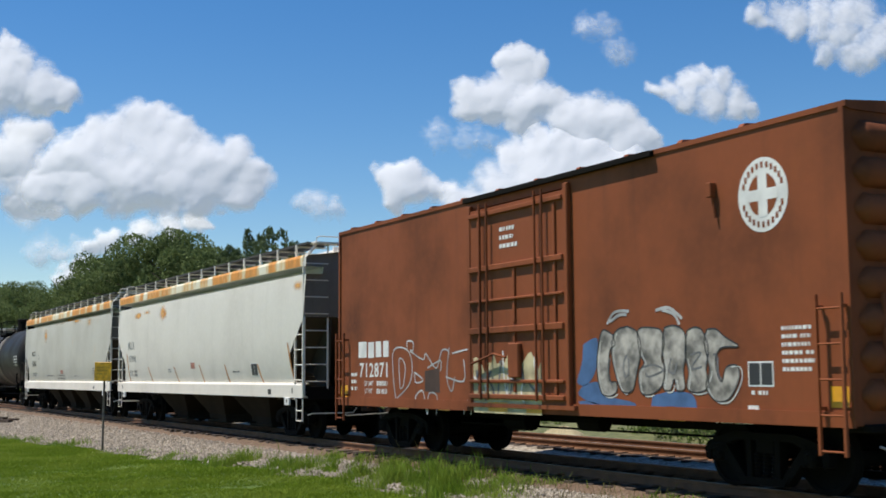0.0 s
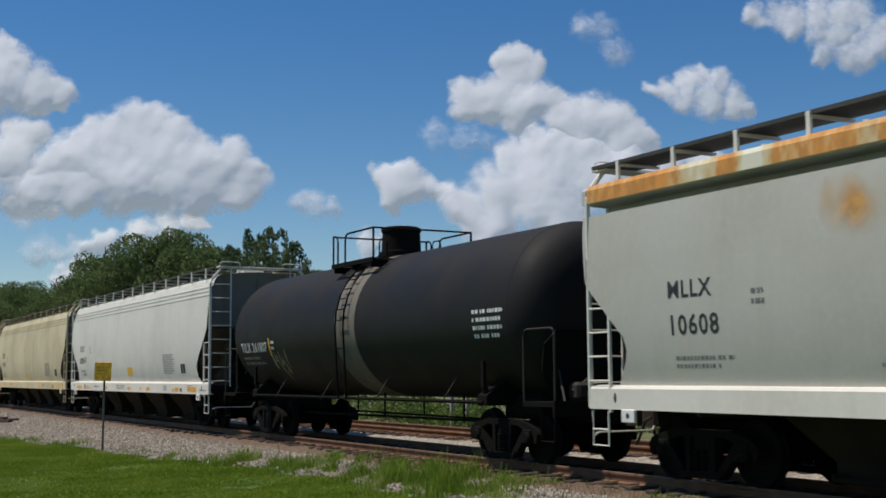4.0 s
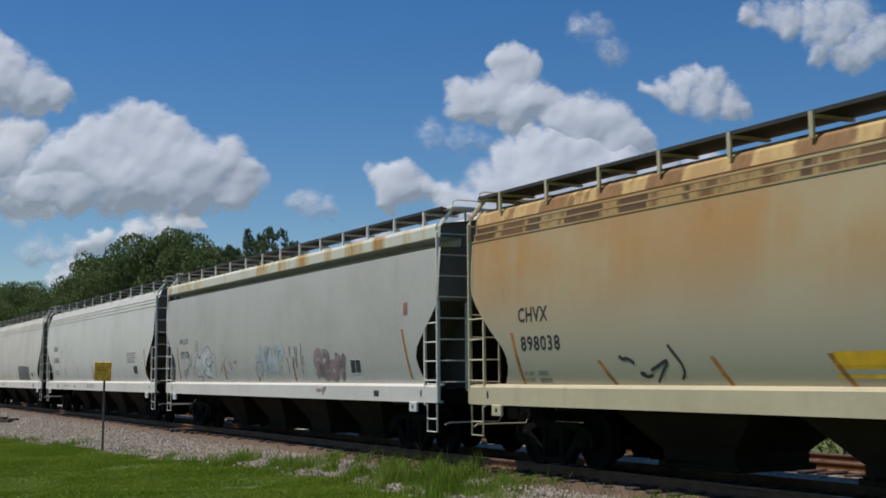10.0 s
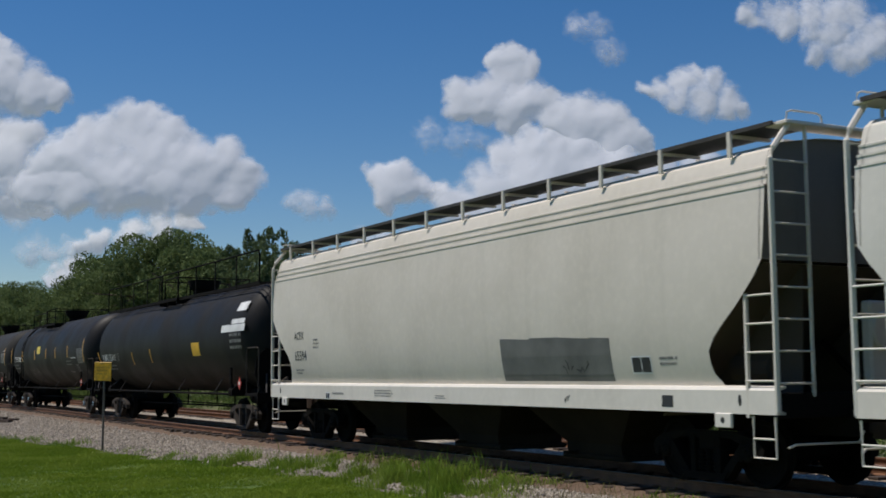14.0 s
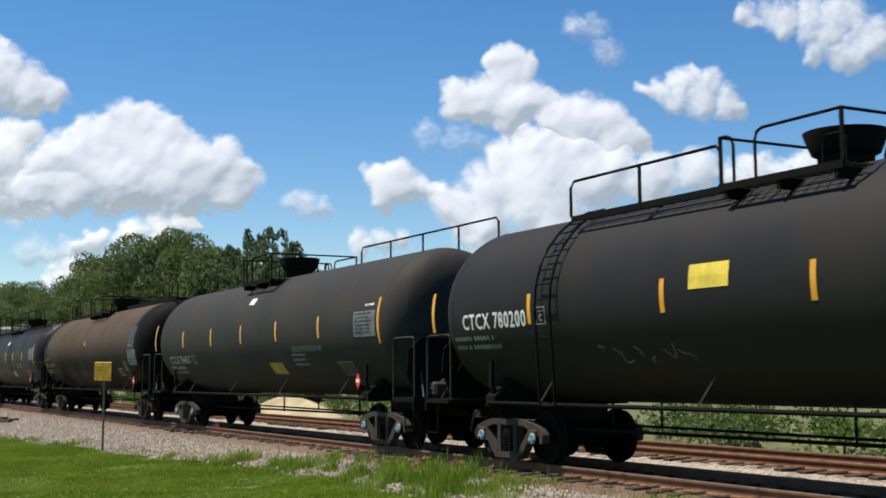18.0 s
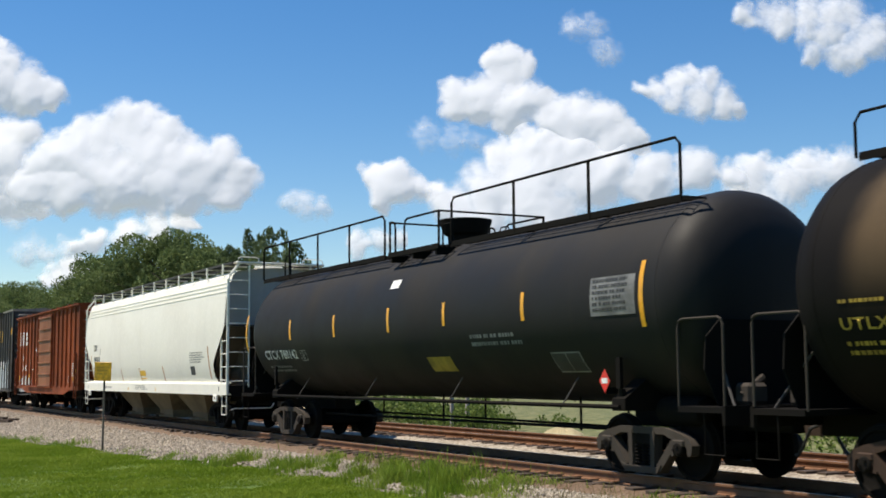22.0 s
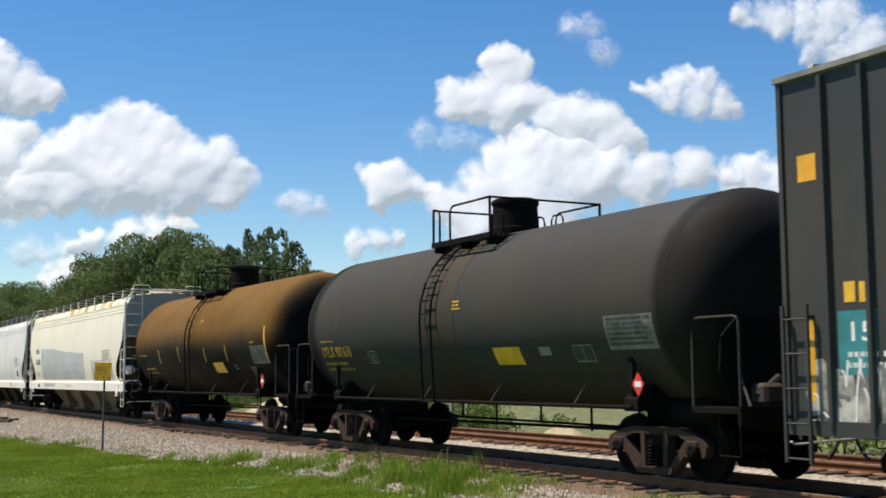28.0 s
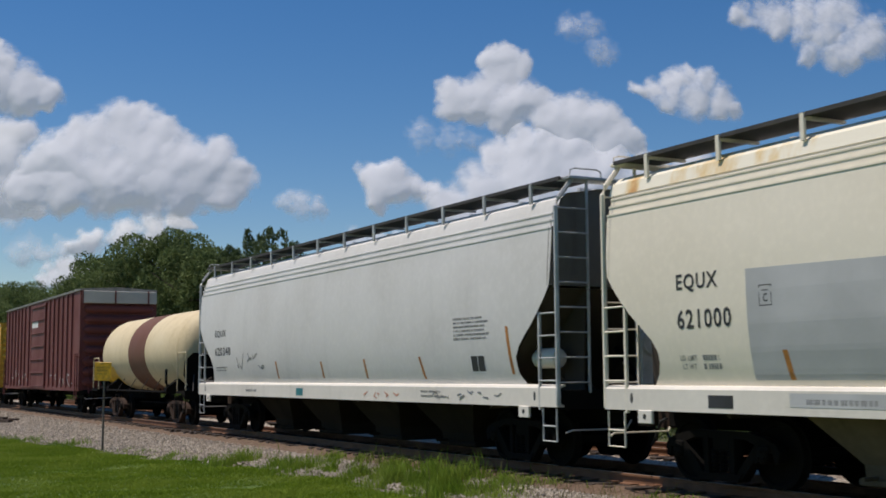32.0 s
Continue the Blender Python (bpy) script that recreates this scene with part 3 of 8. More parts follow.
# ---- markings laid on a car's side ----
class Skin:
    """The side of a car towards -y: depth(z) is its distance from the car's middle."""

    def __init__(self, depth, half, door=None):
        self.depth, self.half, self.door, self.dx, self.raise_by = depth, half, door, 0.0, 0.5

    def put(self, x, z, lift=0.007):
        x, lift = x + self.dx, lift * self.raise_by
        proud = 0.072 if self.door and self.door[0] + 0.05 < x < self.door[1] - 0.05 else 0.0
        return (x, -self.depth(z) - lift - proud, z)


def patch(car, skin, name, outline, mat, label="", lift=0.007, rows=6):
    """A filled outline of (x, z) points laid on the skin, cut into level strips that follow it."""
    bm = bmesh.new()
    vs = [bm.verts.new((x, 0, z)) for x, z in outline]
    bm.faces.new(vs)
    z0, z1 = min(p[1] for p in outline), max(p[1] for p in outline)
    for k in range(1, rows):
        z = z0 + (z1 - z0) * k / rows
        bmesh.ops.bisect_plane(bm, geom=bm.verts[:] + bm.edges[:] + bm.faces[:], plane_co=(0, 0, z), plane_no=(0, 0, 1))
    for v in bm.verts:
        v.co = skin.put(v.co.x, v.co.z, lift)
    bmesh.ops.recalc_face_normals(bm, faces=bm.faces)
    if sum((f.normal.y * f.calc_area() for f in bm.faces)) > 0:
        bmesh.ops.reverse_faces(bm, faces=bm.faces)
    me = bpy.data.meshes.new(name)
    bm.to_mesh(me)
    bm.free()
    me.materials.append(mat)
    return part(name, me, None, car, label)


def rect(car, skin, name, x0, x1, z0, z1, mat, label="", lift=0.007):
    return patch(car, skin, name, [(x0, z0), (x1, z0), (x1, z1), (x0, z1)], mat, label, lift, max(2, int((z1 - z0) / 0.12)))


def letters(car, skin, text, x, z, height, mat, width=None, label="", slant=0.0):
    """Text whose lower left corner stands at (x, z) on the skin."""
    cu = bpy.data.curves.new("lettering", "FONT")
    cu.body, cu.size, cu.resolution_u, cu.space_character, cu.offset = text, 1.0, 2, 1.12, 0.018
    tmp = bpy.data.objects.new("lettering", cu)
    me = bpy.data.meshes.new_from_object(tmp)
    bpy.data.objects.remove(tmp)
    bpy.data.curves.remove(cu)
    co = np.array([v.co[:] for v in me.vertices])
    lo, hi = co.min(0), co.max(0)
    h = hi[1] - lo[1]
    bm = bmesh.new()
    bm.from_mesh(me)
    for k in range(1, 6):
        bmesh.ops.bisect_plane(bm, geom=bm.verts[:] + bm.edges[:] + bm.faces[:], plane_co=(0, lo[1] + h * k / 6, 0), plane_no=(0, 1, 0))
    bm.to_mesh(me)
    bm.free()
    co = np.array([v.co[:] for v in me.vertices])
    kx = height / h * 0.82 if width is None else width / (hi[0] - lo[0])
    for v, c in zip(me.vertices, co):
        zz = z + (c[1] - lo[1]) / h * height
        v.co = skin.put(x + (c[0] - lo[0]) * kx + slant * (zz - z), zz, 0.009)
    me.name = "lettering"
    me.materials.append(mat)
    return part("lettering", me, None, car, label)


def bars(car, skin, x, z, width, height, rows, mat, seed=1, label="", gap=0.52, lift=0.007):
    """Small unreadable writing: rows of short bars, from the top line down."""
    rnd = random.Random(seed)
    s = Shape()
    pitch = height / rows
    for k in range(rows):
        z1 = z + height - k * pitch
        z0 = z1 - pitch * (1 - gap)
        u = 0.0
        end = width * rnd.uniform(0.75, 1.0)
        while u < end:
            w = pitch * rnd.uniform(0.28, 0.75)
            w = min(w, end - u)
            s.add([skin.put(x + u, z0, lift), skin.put(x + u + w, z0, lift), skin.put(x + u + w, z1, lift), skin.put(x + u, z1, lift)], [(0, 1, 2, 3)])
            u += w + pitch * (rnd.uniform(0.14, 0.26) if rnd.random() < 0.82 else 0.6)
    return tagged(part("lettering", s, mat, car, label), kind="stuff")


def limits(car, skin, x, z, width, height, mat, seed):
    """Two stencilled lines: load limit and light weight, their figures too worn to read."""
    for i, word in enumerate(("LT WT", "LD LMT")):
        zz = z + height * (0.08 + 0.54 * i)
        letters(car, skin, word, x + 0.04 * (1 - i), zz, height * 0.34, mat, width * (0.40 if i else 0.32))
        bars(car, skin, x + width * 0.54, zz, width * 0.46, height * 0.34, 1, mat, seed + i, "", 0.0)


def plate_box(car, skin, x0, x1, z0, z1):
    """A small outlined square with the letter C under a short bar."""
    mat = FADED_LIGHT if car.name.startswith("tank") else LETTER_BLACK
    e = 0.013
    ob = rect(car, skin, "stencil_panel", x0, x1, z1 - e, z1, mat, "small outlined clearance stencil")
    for a, b, c, d in ((x0, x1, z0, z0 + e), (x0, x0 + e, z0 + e, z1 - e), (x1 - e, x1, z0 + e, z1 - e)):
        rect(ob, skin, "border", a, b, c, d, mat)
    h, w = z1 - z0, x1 - x0
    rect(ob, skin, "bar", x0 + w * 0.24, x1 - w * 0.24, z0 + h * 0.70, z0 + h * 0.77, THIN_BLACK if mat is LETTER_BLACK else FADED_WHITE)
    letters(ob, skin, "C", x0 + w * 0.33, z0 + h * 0.18, h * 0.4, mat, w * 0.34)
    return ob


def frame_box(car, skin, x0, x1, z0, z1, edge=0.022, fill=None, line=None):
    """A consolidated stencil: a dark field with a pale border and two pale bars."""
    line = line or (FADED_WHITE if car.name.startswith("tank") else LETTER_WHITE)
    ob = rect(car, skin, "stencil_panel", x0, x1, z0, z1, line, "black stencil panel with a white border")
    mid = (x0 + x1) / 2
    for a, b in ((x0 + edge, mid - edge / 2), (mid + edge / 2, x1 - edge)):
        rect(ob, skin, "field", a, b, z0 + edge, z1 - edge, fill or LETTER_BLACK, "", 0.012)
    return ob


def blob(rnd, cx, cz, rx, rz, n=18, jag=0.16):
    ph = [rnd.uniform(0, 6.28) for _ in range(4)]
    out = []
    for i in range(n):
        a = 2 * math.pi * i / n
        k = 1 + jag * (math.sin(2 * a + ph[0]) + 0.7 * math.sin(3 * a + ph[1]) + 0.5 * math.sin(5 * a + ph[2]))
        out.append((cx + rx * k * math.cos(a), cz + rz * k * math.sin(a)))
    return out


def ribbon(skin, pts, w, closed, lift):
    s = Shape()
    n = len(pts)
    rings = []
    for i in range(n):
        p = Vector(pts[i])
        a = Vector(pts[(i - 1) % n]) if closed or i > 0 else p
        b = Vector(pts[(i + 1) % n]) if closed or i < n - 1 else p
        d = (b - a).normalized()
        m = Vector((-d.y, d.x)) * w / 2
        rings.append([skin.put(p.x - m.x, p.y - m.y, lift), skin.put(p.x + m.x, p.y + m.y, lift)])
    if closed:
        rings.append(rings[0])
    return s.loft(rings, closed=False, caps=False)


def stroke(car, skin, name, pts, w, mat, closed=False, lift=0.013, label=""):
    return part(name, ribbon(skin, pts, w, closed, lift), mat, car, label)


def smooth_path(p, n=5):
    """A rounded path through the given corners."""
    q = [p[0]] + list(p) + [p[-1]]
    out = []
    for k in range(1, len(q) - 2):
        for u in np.linspace(0, 1, n, endpoint=False):
            a, b, d, e = (np.array(w) for w in q[k - 1:k + 3])
            out.append(tuple(0.5 * (2 * b + (d - a) * u + (2 * a - 5 * b + 4 * d - e) * u * u + (3 * b - a - 3 * d + e) * u ** 3)))
    return out + [tuple(p[-1])]


GLYPHS = (((0.9, 0.85), (0.3, 0.95), (0.15, 0.65), (0.75, 0.45), (0.8, 0.12), (0.1, 0.05)), ((0.12, 0.05), (0.2, 0.92), (0.8, 0.85), (0.85, 0.5), (0.25, 0.45), (0.9, 0.08)), ((0.85, 0.9), (0.2, 0.75), (0.12, 0.25), (0.6, 0.05), (0.9, 0.3), (0.5, 0.45)), ((0.1, 0.95), (0.25, 0.1), (0.5, 0.6), (0.75, 0.1), (0.9, 0.95)), ((0.15, 0.1), (0.45, 0.95), (0.85, 0.1), (0.6, 0.4), (0.3, 0.42)), ((0.2, 0.95), (0.15, 0.1), (0.85, 0.15), (0.9, 0.5), (0.3, 0.55)))


def graffiti(car, skin, x0, x1, z0, z1, count, fill, line, seed, shade=None, label="sprayed fat lettering"):
    """Fat sprayed strokes, each with a dark line round it; they spell nothing."""
    rnd = random.Random(seed)
    w, h = (x1 - x0) / count, z1 - z0
    for k in range(count):
        lean, grow = rnd.uniform(-0.12, 0.22), rnd.uniform(0.9, 1.1)
        g = [(1 - a, b) if (k + seed) % 2 else (a, 1 - b) for a, b in GLYPHS[(k * 5 + seed) % len(GLYPHS)]]
        pts = smooth_path([(x0 + w * (k + 0.02 + 0.96 * a) + lean * (b - 0.5) * h, z0 + h * (0.12 + 0.76 * b * grow)) for a, b in g])
        fat = min(w, h) * 0.36
        if shade:
            stroke(car, skin, "graffiti", [(x - 0.08, z - 0.06) for x, z in pts], fat * 1.3, shade, False, 0.005, label)
        ob = stroke(car, skin, "graffiti", pts, fat * 1.28, line, False, 0.008 + 0.0006 * (k % 3), label)
        stroke(ob, skin, "fill", pts, fat, fill, False, 0.0115 + 0.0006 * (k % 3))


def bubble_letter(car, skin, outline, inner, seed):
    """One fat sprayed letter: a worn silver field, a thin dark outline and dark inner lines."""
    out = smooth_path(outline + outline[:1], 4)[:-1]
    g = patch(car, skin, "graffiti", out, SPRAY_WORN, "worn silver bubble graffiti with thin dark outlines", 0.007 + 0.0012 * (seed % 3), 4)
    stroke(g, skin, "outline", out, 0.022, LETTER_BLACK, True, 0.0135)
    stroke(g, skin, "outline", smooth_path(inner), 0.03, SPRAY_DARK, False, 0.0132)
    pale = [(x + 0.05, z - 0.02) for x, z in out[len(out) // 8:len(out) // 2]]
    stroke(g, skin, "highlight", pale, 0.02, PALE_DUST, False, 0.0128)
    return g


def rust_stain(car, skin, x, z, rx, rz, seed):
    """A thin patch of rust that has run down the paint."""
    return patch(car, skin, "rust_stain", blob(random.Random(seed), x, z - rz * 0.5, rx * 0.95, rz * 1.7, 20, 0.1), RUST_STAIN, "orange rust stain", 0.004)


def scribble(car, skin, x0, x1, z0, z1, strokes, mat, seed, w=0.035, label="sprayed scrawl"):
    """Loose sprayed strokes: each a bent ribbon of its own."""
    rnd = random.Random(seed)
    for k in range(strokes):
        cx = x0 + (x1 - x0) * (k + 0.5) / strokes
        half = (x1 - x0) / strokes * 0.7
        p0 = [(cx + rnd.uniform(-1, 1) * half, rnd.uniform(z0, z1)) for _ in range(4)]
        pts = []
        for u in np.linspace(0, 1, 11):
            q = [(1 - u) ** 3, 3 * u * (1 - u) ** 2, 3 * u * u * (1 - u), u ** 3]
            pts.append((sum(a * p[0] for a, p in zip(q, p0)), sum(a * p[1] for a, p in zip(q, p0))))
        stroke(car, skin, "graffiti", pts, w, mat, False, 0.012 + 0.0005 * (k % 4), label)


def stripe(car, skin, x0, z0, x1, z1):
    """A narrow slanting conspicuity stripe down the lower side."""
    w = 0.045
    return patch(car, skin, "stripe", [(x1 - w, z1), (x1 + w, z1), (x0 + w, z0), (x0 - w, z0)], ORANGE_STRIPE, "", 0.007, 12)


def cover_up(car, skin, x0, x1, z0, z1, fall, mat, seed):
    """A rolled-on block of overpaint with a stepped upper edge that falls towards x1."""
    rnd = random.Random(seed)
    top = [(x1 - (x1 - x0) * u, z1 - fall * (1 - u) - rnd.uniform(0, 0.06) * (z1 - z0)) for u in (0, 0.16, 0.17, 0.42, 0.43, 0.7, 0.71, 1)]
    return patch(car, skin, "paint_patch", [(x0, z0), (x1, z0)] + top, mat, "block of grey overpaint", 0.006, 20)


def diamond(car, skin, x, z, r=0.18):
    """A hazard placard: red and white square on its corner."""
    skin = Skin(lambda zz: 1.49, 1)
    part("placard_holder", Shape().box(x - 0.03, x + 0.03, -1.48, -1.2, z - 0.2, z - 0.1).box(x - r * 0.5, x + r * 0.5, -1.485, -1.47, z - r * 0.6, z + r * 0.6, 0.004), BLACK_STEEL, car)
    p = patch(car, skin, "hazard_placard", [(x, z - r), (x + r * 0.8, z), (x, z + r), (x - r * 0.8, z)], PLACARD_RED, "red and white hazard placard", 0.012, 6)
    w = r * 0.42
    rect(p, skin, "field", x - w, x + w, z - w * 0.55, z + w * 0.55, LETTER_WHITE, "", 0.018)
    return p


def spray_field(car, skin, x0, x1, z0, z1, mat, seed):
    """A sprayed ground colour with a wavy upper edge."""
    rnd = random.Random(seed)
    n = 22
    ph = rnd.uniform(0, 6)
    top = [(x1 - (x1 - x0) * i / n, z1 - (z1 - z0) * (0.16 + 0.12 * math.sin(i * 1.1 + ph) + 0.08 * rnd.uniform(-1, 1))) for i in range(n + 1)]
    return patch(car, skin, "graffiti", [(x0, z0), (x1, z0)] + top, mat, "sprayed ground colour with a wavy edge", 0.004, 4)


def jagged_field(car, skin, x0, x1, z0, z1, seed):
    """Worn silver spray with a ragged, spiky upper edge and pale upright streaks."""
    rnd = random.Random(seed)
    n = 46
    top = [(x1 - (x1 - x0) * i / n, z1 - (z1 - z0) * (0.10 + 0.24 * rnd.random() * (1 + (i % 3 == 1)))) for i in range(n + 1)]
    g = patch(car, skin, "graffiti", [(x0, z0), (x1, z0)] + top, SPRAY_WORN, "worn silver spray with a ragged edge", 0.004, 5)
    for i in range(26):
        x = x0 + (x1 - x0) * (i + rnd.uniform(0.2, 0.8)) / 26
        a = z0 + (z1 - z0) * rnd.uniform(0.0, 0.45)
        b = a + (z1 - z0) * rnd.uniform(0.15, 0.4)
        stroke(g, skin, "streak", [(x, a), (x + rnd.uniform(-0.04, 0.04), (a + b) / 2), (x + rnd.uniform(-0.08, 0.08), b)], rnd.uniform(0.03, 0.11), rnd.choice((SPRAY_SILVER, PALE_DUST, SPRAY_GREY)), False, 0.0062 + 0.0006 * (i % 3))
    return g


def arc(car, skin, x0, x1, z0, z1, mat):
    pts = [(x0 + (x1 - x0) * u, z0 + (z1 - z0) * math.sin(math.pi * (0.15 + 0.7 * u))) for u in np.linspace(0, 1, 9)]
    return stroke(car, skin, "graffiti", pts, 0.05, mat, label="sprayed arc")


def ladder(car, mat, post, inner, z0, z1, rungs, across="y", r=0.016, stiles=(True, True), label="steel ladder"):
    """A ladder whose stiles stand at post and inner, (x, y) each."""
    s = Shape()
    for on, (x, y) in zip(stiles, (post, inner)):
        if on:
            s.box(x - 0.022, x + 0.022, y - 0.022, y + 0.022, z0, z1)
    lad = part("ladder", s, mat, car, label) if s.v else None
    for z in np.linspace(z0 + 0.12, z1 - 0.12, rungs):
        a, b = (post[0], post[1], z), (inner[0], inner[1], z)
        part("rung", Shape().rod(a, b, r), mat, lad or car)
    return lad


# ---- covered hopper ----
HOPPER_SECTION = [(1.44, 1.37), (1.50, 1.55), (1.555, 1.85), (1.59, 2.2), (1.605, 2.6), (1.605, 3.0), (1.59, 3.4), (1.565, 3.75), (1.552, 3.925), (1.562, 3.93), (1.562, 3.955), (1.512, 3.965), (1.508, 4.055), (1.519, 4.06), (1.519, 4.085), (1.475, 4.095), (1.470, 4.175), (1.481, 4.18), (1.481, 4.205), (1.435, 4.22), (1.42, 4.30), (1.37, 4.43), (1.24, 4.53), (0.60, 4.63), (0.0, 4.66)]
PLAIN_SECTION = [(1.46, 1.37), (1.51, 1.6), (1.55, 1.9), (1.58, 2.3), (1.59, 2.8), (1.585, 3.3), (1.57, 3.7), (1.55, 3.99), (1.12, 4.005), (1.10, 4.165), (1.56, 4.18), (1.555, 4.40), (1.50, 4.45), (0.9, 4.52), (0.5, 4.58), (0.0, 4.6)]


def section_depth(sec):
    zs, ys = [p[1] for p in sec], [p[0] for p in sec]
    return lambda z: float(np.interp(z, zs, ys))


def hopper_body(L, sec, cut, mat, car, end_mat):
    pts = [(-y, z) for y, z in sec] + [(y, z) for y, z in sec[-2::-1]]
    zc, xc = [c[1] for c in cut], [c[0] for c in cut]
    us = np.concatenate([[-1, -0.985], np.linspace(-0.9, 0.9, 9), [0.985, 1]])
    s = Shape()
    dense = []
    for a, b in zip(pts, pts[1:]):
        n = max(1, int(abs(b[1] - a[1]) / 0.14))
        dense += [(a[0] + (b[0] - a[0]) * k / n, a[1] + (b[1] - a[1]) * k / n) for k in range(n)]
    dense.append(pts[-1])
    rings = [[(u * (L / 2 - float(np.interp(z, zc, xc))), y, z) for y, z in dense] for u in us]
    s.loft(rings, closed=False, caps=False)
    body = part("body", s, mat, car, "", smooth=0.35)
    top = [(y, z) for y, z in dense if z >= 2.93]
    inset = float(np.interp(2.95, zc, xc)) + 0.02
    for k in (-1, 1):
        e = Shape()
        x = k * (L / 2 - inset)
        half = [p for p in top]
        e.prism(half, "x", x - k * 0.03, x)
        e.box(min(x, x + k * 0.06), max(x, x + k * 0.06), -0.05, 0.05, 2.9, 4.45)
        part("end_wall", e, end_mat, car, "grimy end sheet, coloured darker for shade")
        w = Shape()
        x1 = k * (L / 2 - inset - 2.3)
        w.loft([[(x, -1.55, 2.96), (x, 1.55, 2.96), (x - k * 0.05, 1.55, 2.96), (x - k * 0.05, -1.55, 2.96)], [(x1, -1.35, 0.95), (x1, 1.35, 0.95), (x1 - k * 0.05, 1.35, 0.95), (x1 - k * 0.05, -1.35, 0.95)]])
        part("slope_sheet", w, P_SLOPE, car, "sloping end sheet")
        # Added dark plates that close the end opening and stand for its shade
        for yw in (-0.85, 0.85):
            part("end_infill", Shape().prism([(x - k * 0.1, 1.1), (x - k * 0.02, 2.94), (x1, 2.94), (x1, 1.1)], "y", yw - 0.012, yw + 0.012), P_SLOPE, car, "dark plate added to fill the end opening")
    return body


BOARD = {}


def running_boards(car, L, mat_post, z=4.72, spacing=1.45, edge=1.12):
    n = max(4, int(L / spacing))
    for k in (-1, 1):
        s = Shape()
        y0, y1 = sorted((k * (edge + 0.22), k * (edge - 0.48)))
        for j in range(11):
            yy = y0 + (y1 - y0) * j / 10
            s.box(-L / 2 - 0.05, L / 2 + 0.05, yy - 0.006, yy + 0.006, z - 0.03, z)
        m = int(L / 0.16)
        for i in range(m):
            x = -L / 2 + (i + 0.5) * L / m
            s.box(x - 0.006, x + 0.006, y0, y1, z - 0.022, z - 0.004)
        s.box(-L / 2 - 0.05, L / 2 + 0.05, k * edge + k * 0.2, k * edge + k * 0.24, z - 0.05, z + 0.005)
        # Solid sheet added below the grating to pass for its shaded underside
        s.box(-L / 2 - 0.05, L / 2 + 0.05, y0, y1, z - 0.034, z - 0.028)
        b = part("running_board", s, GRATING, car, "steel grating roof walkway backed by an added dark plate")
        for i in range(n):
            x = -L / 2 + (i + 0.5) * L / n
            q = Shape()
            q.box(x - 0.035, x + 0.035, min(k * 0.7, k * (edge + 0.26)), max(k * 0.7, k * (edge + 0.26)), z - 0.085, z - 0.045)
            q.box(x - 0.035, x + 0.035, k * (edge + 0.25) - 0.02, k * (edge + 0.25) + 0.02, z - 0.36, z - 0.01)
            part("support", q, mat_post, b)
    for k in (-1, 1):
        c = Shape().box(min(k * (L / 2 - 0.14), k * (L / 2 + 0.24)), max(k * (L / 2 - 0.14), k * (L / 2 + 0.24)), -1.33, 1.33, z - 0.05, z, 0.01)
        part("crosswalk", c, mat_post, car, "end roof walkway")
        for ky in (-1, 1):
            xe = k * (L / 2 + 0.2)
            part("grab_hoop", Shape().pipe([(xe, ky * 1.3, z - 0.02), (xe, ky * 1.28, z + 0.1), (xe, ky * 1.2, z + 0.13), (xe, ky * 0.75, z + 0.13), (xe, ky * 0.68, z + 0.1), (xe, ky * 0.66, z - 0.02)], 0.014), mat_post, car)
    t = Shape().prism([(-0.34, 4.5), (0.34, 4.5), (0.36, 4.68), (0.26, 4.74), (-0.26, 4.74), (-0.36, 4.68)], "x", -L / 2 + 0.5, L / 2 - 0.5)
    for i in range(10):
        x = -L / 2 + 0.8 + i * (L - 1.6) / 9
        t.box(x - 0.04, x + 0.04, -0.42, 0.42, 4.64, 4.78)
    part("roof_hatch", t, mat_post, car, "long trough hatch cover")


def hopper_corner(car, L, mat, kx, ky, lean=True):
    """Corner post with the end ladder, the short side ladder and the sill step."""
    x, y = kx * L / 2, ky * 1.55
    s = Shape()
    s.pipe([(x, y, 1.05), (x, y, 4.28), (x, y - ky * 0.06, 4.42), (x, y - ky * 0.34, 4.76)], 0.04, 6)
    post = part("corner_post", s, mat, car, "corner post carrying the ladders")
    part("stile", Shape().box(x - 0.018, x + 0.018, y - ky * 0.62 - 0.018, y - ky * 0.62 + 0.018, 1.25, 4.74), mat, post)
    for i in range(8):
        z = 1.42 + i * 0.405
        part("rung", Shape().rod((x + kx * 0.03, y, z), (x + kx * 0.03, y - ky * 0.62, z), 0.016), mat, post)
    lx = x - kx * 0.52
    part("side_stile", Shape().box(lx - 0.022, lx + 0.022, y - 0.03, y + 0.015, 0.98, 2.58), mat, post)
    for i in range(4):
        z = 1.45 + i * 0.365
        part("rung", Shape().rod((lx, y + ky * 0.02, z), (x, y + ky * 0.02, z), 0.016), mat, post)
    st = Shape().pipe([(x - kx * 0.05, y + ky * 0.0, 1.0), (x - kx * 0.05, y, 0.48), (x - kx * 0.45, y, 0.48), (x - kx * 0.45, y, 1.0)], 0.018)
    st.rod((x - kx * 0.05, y, 0.72), (x - kx * 0.45, y, 0.72), 0.016)
    part("step", st, mat, car, "bent bar sill step")


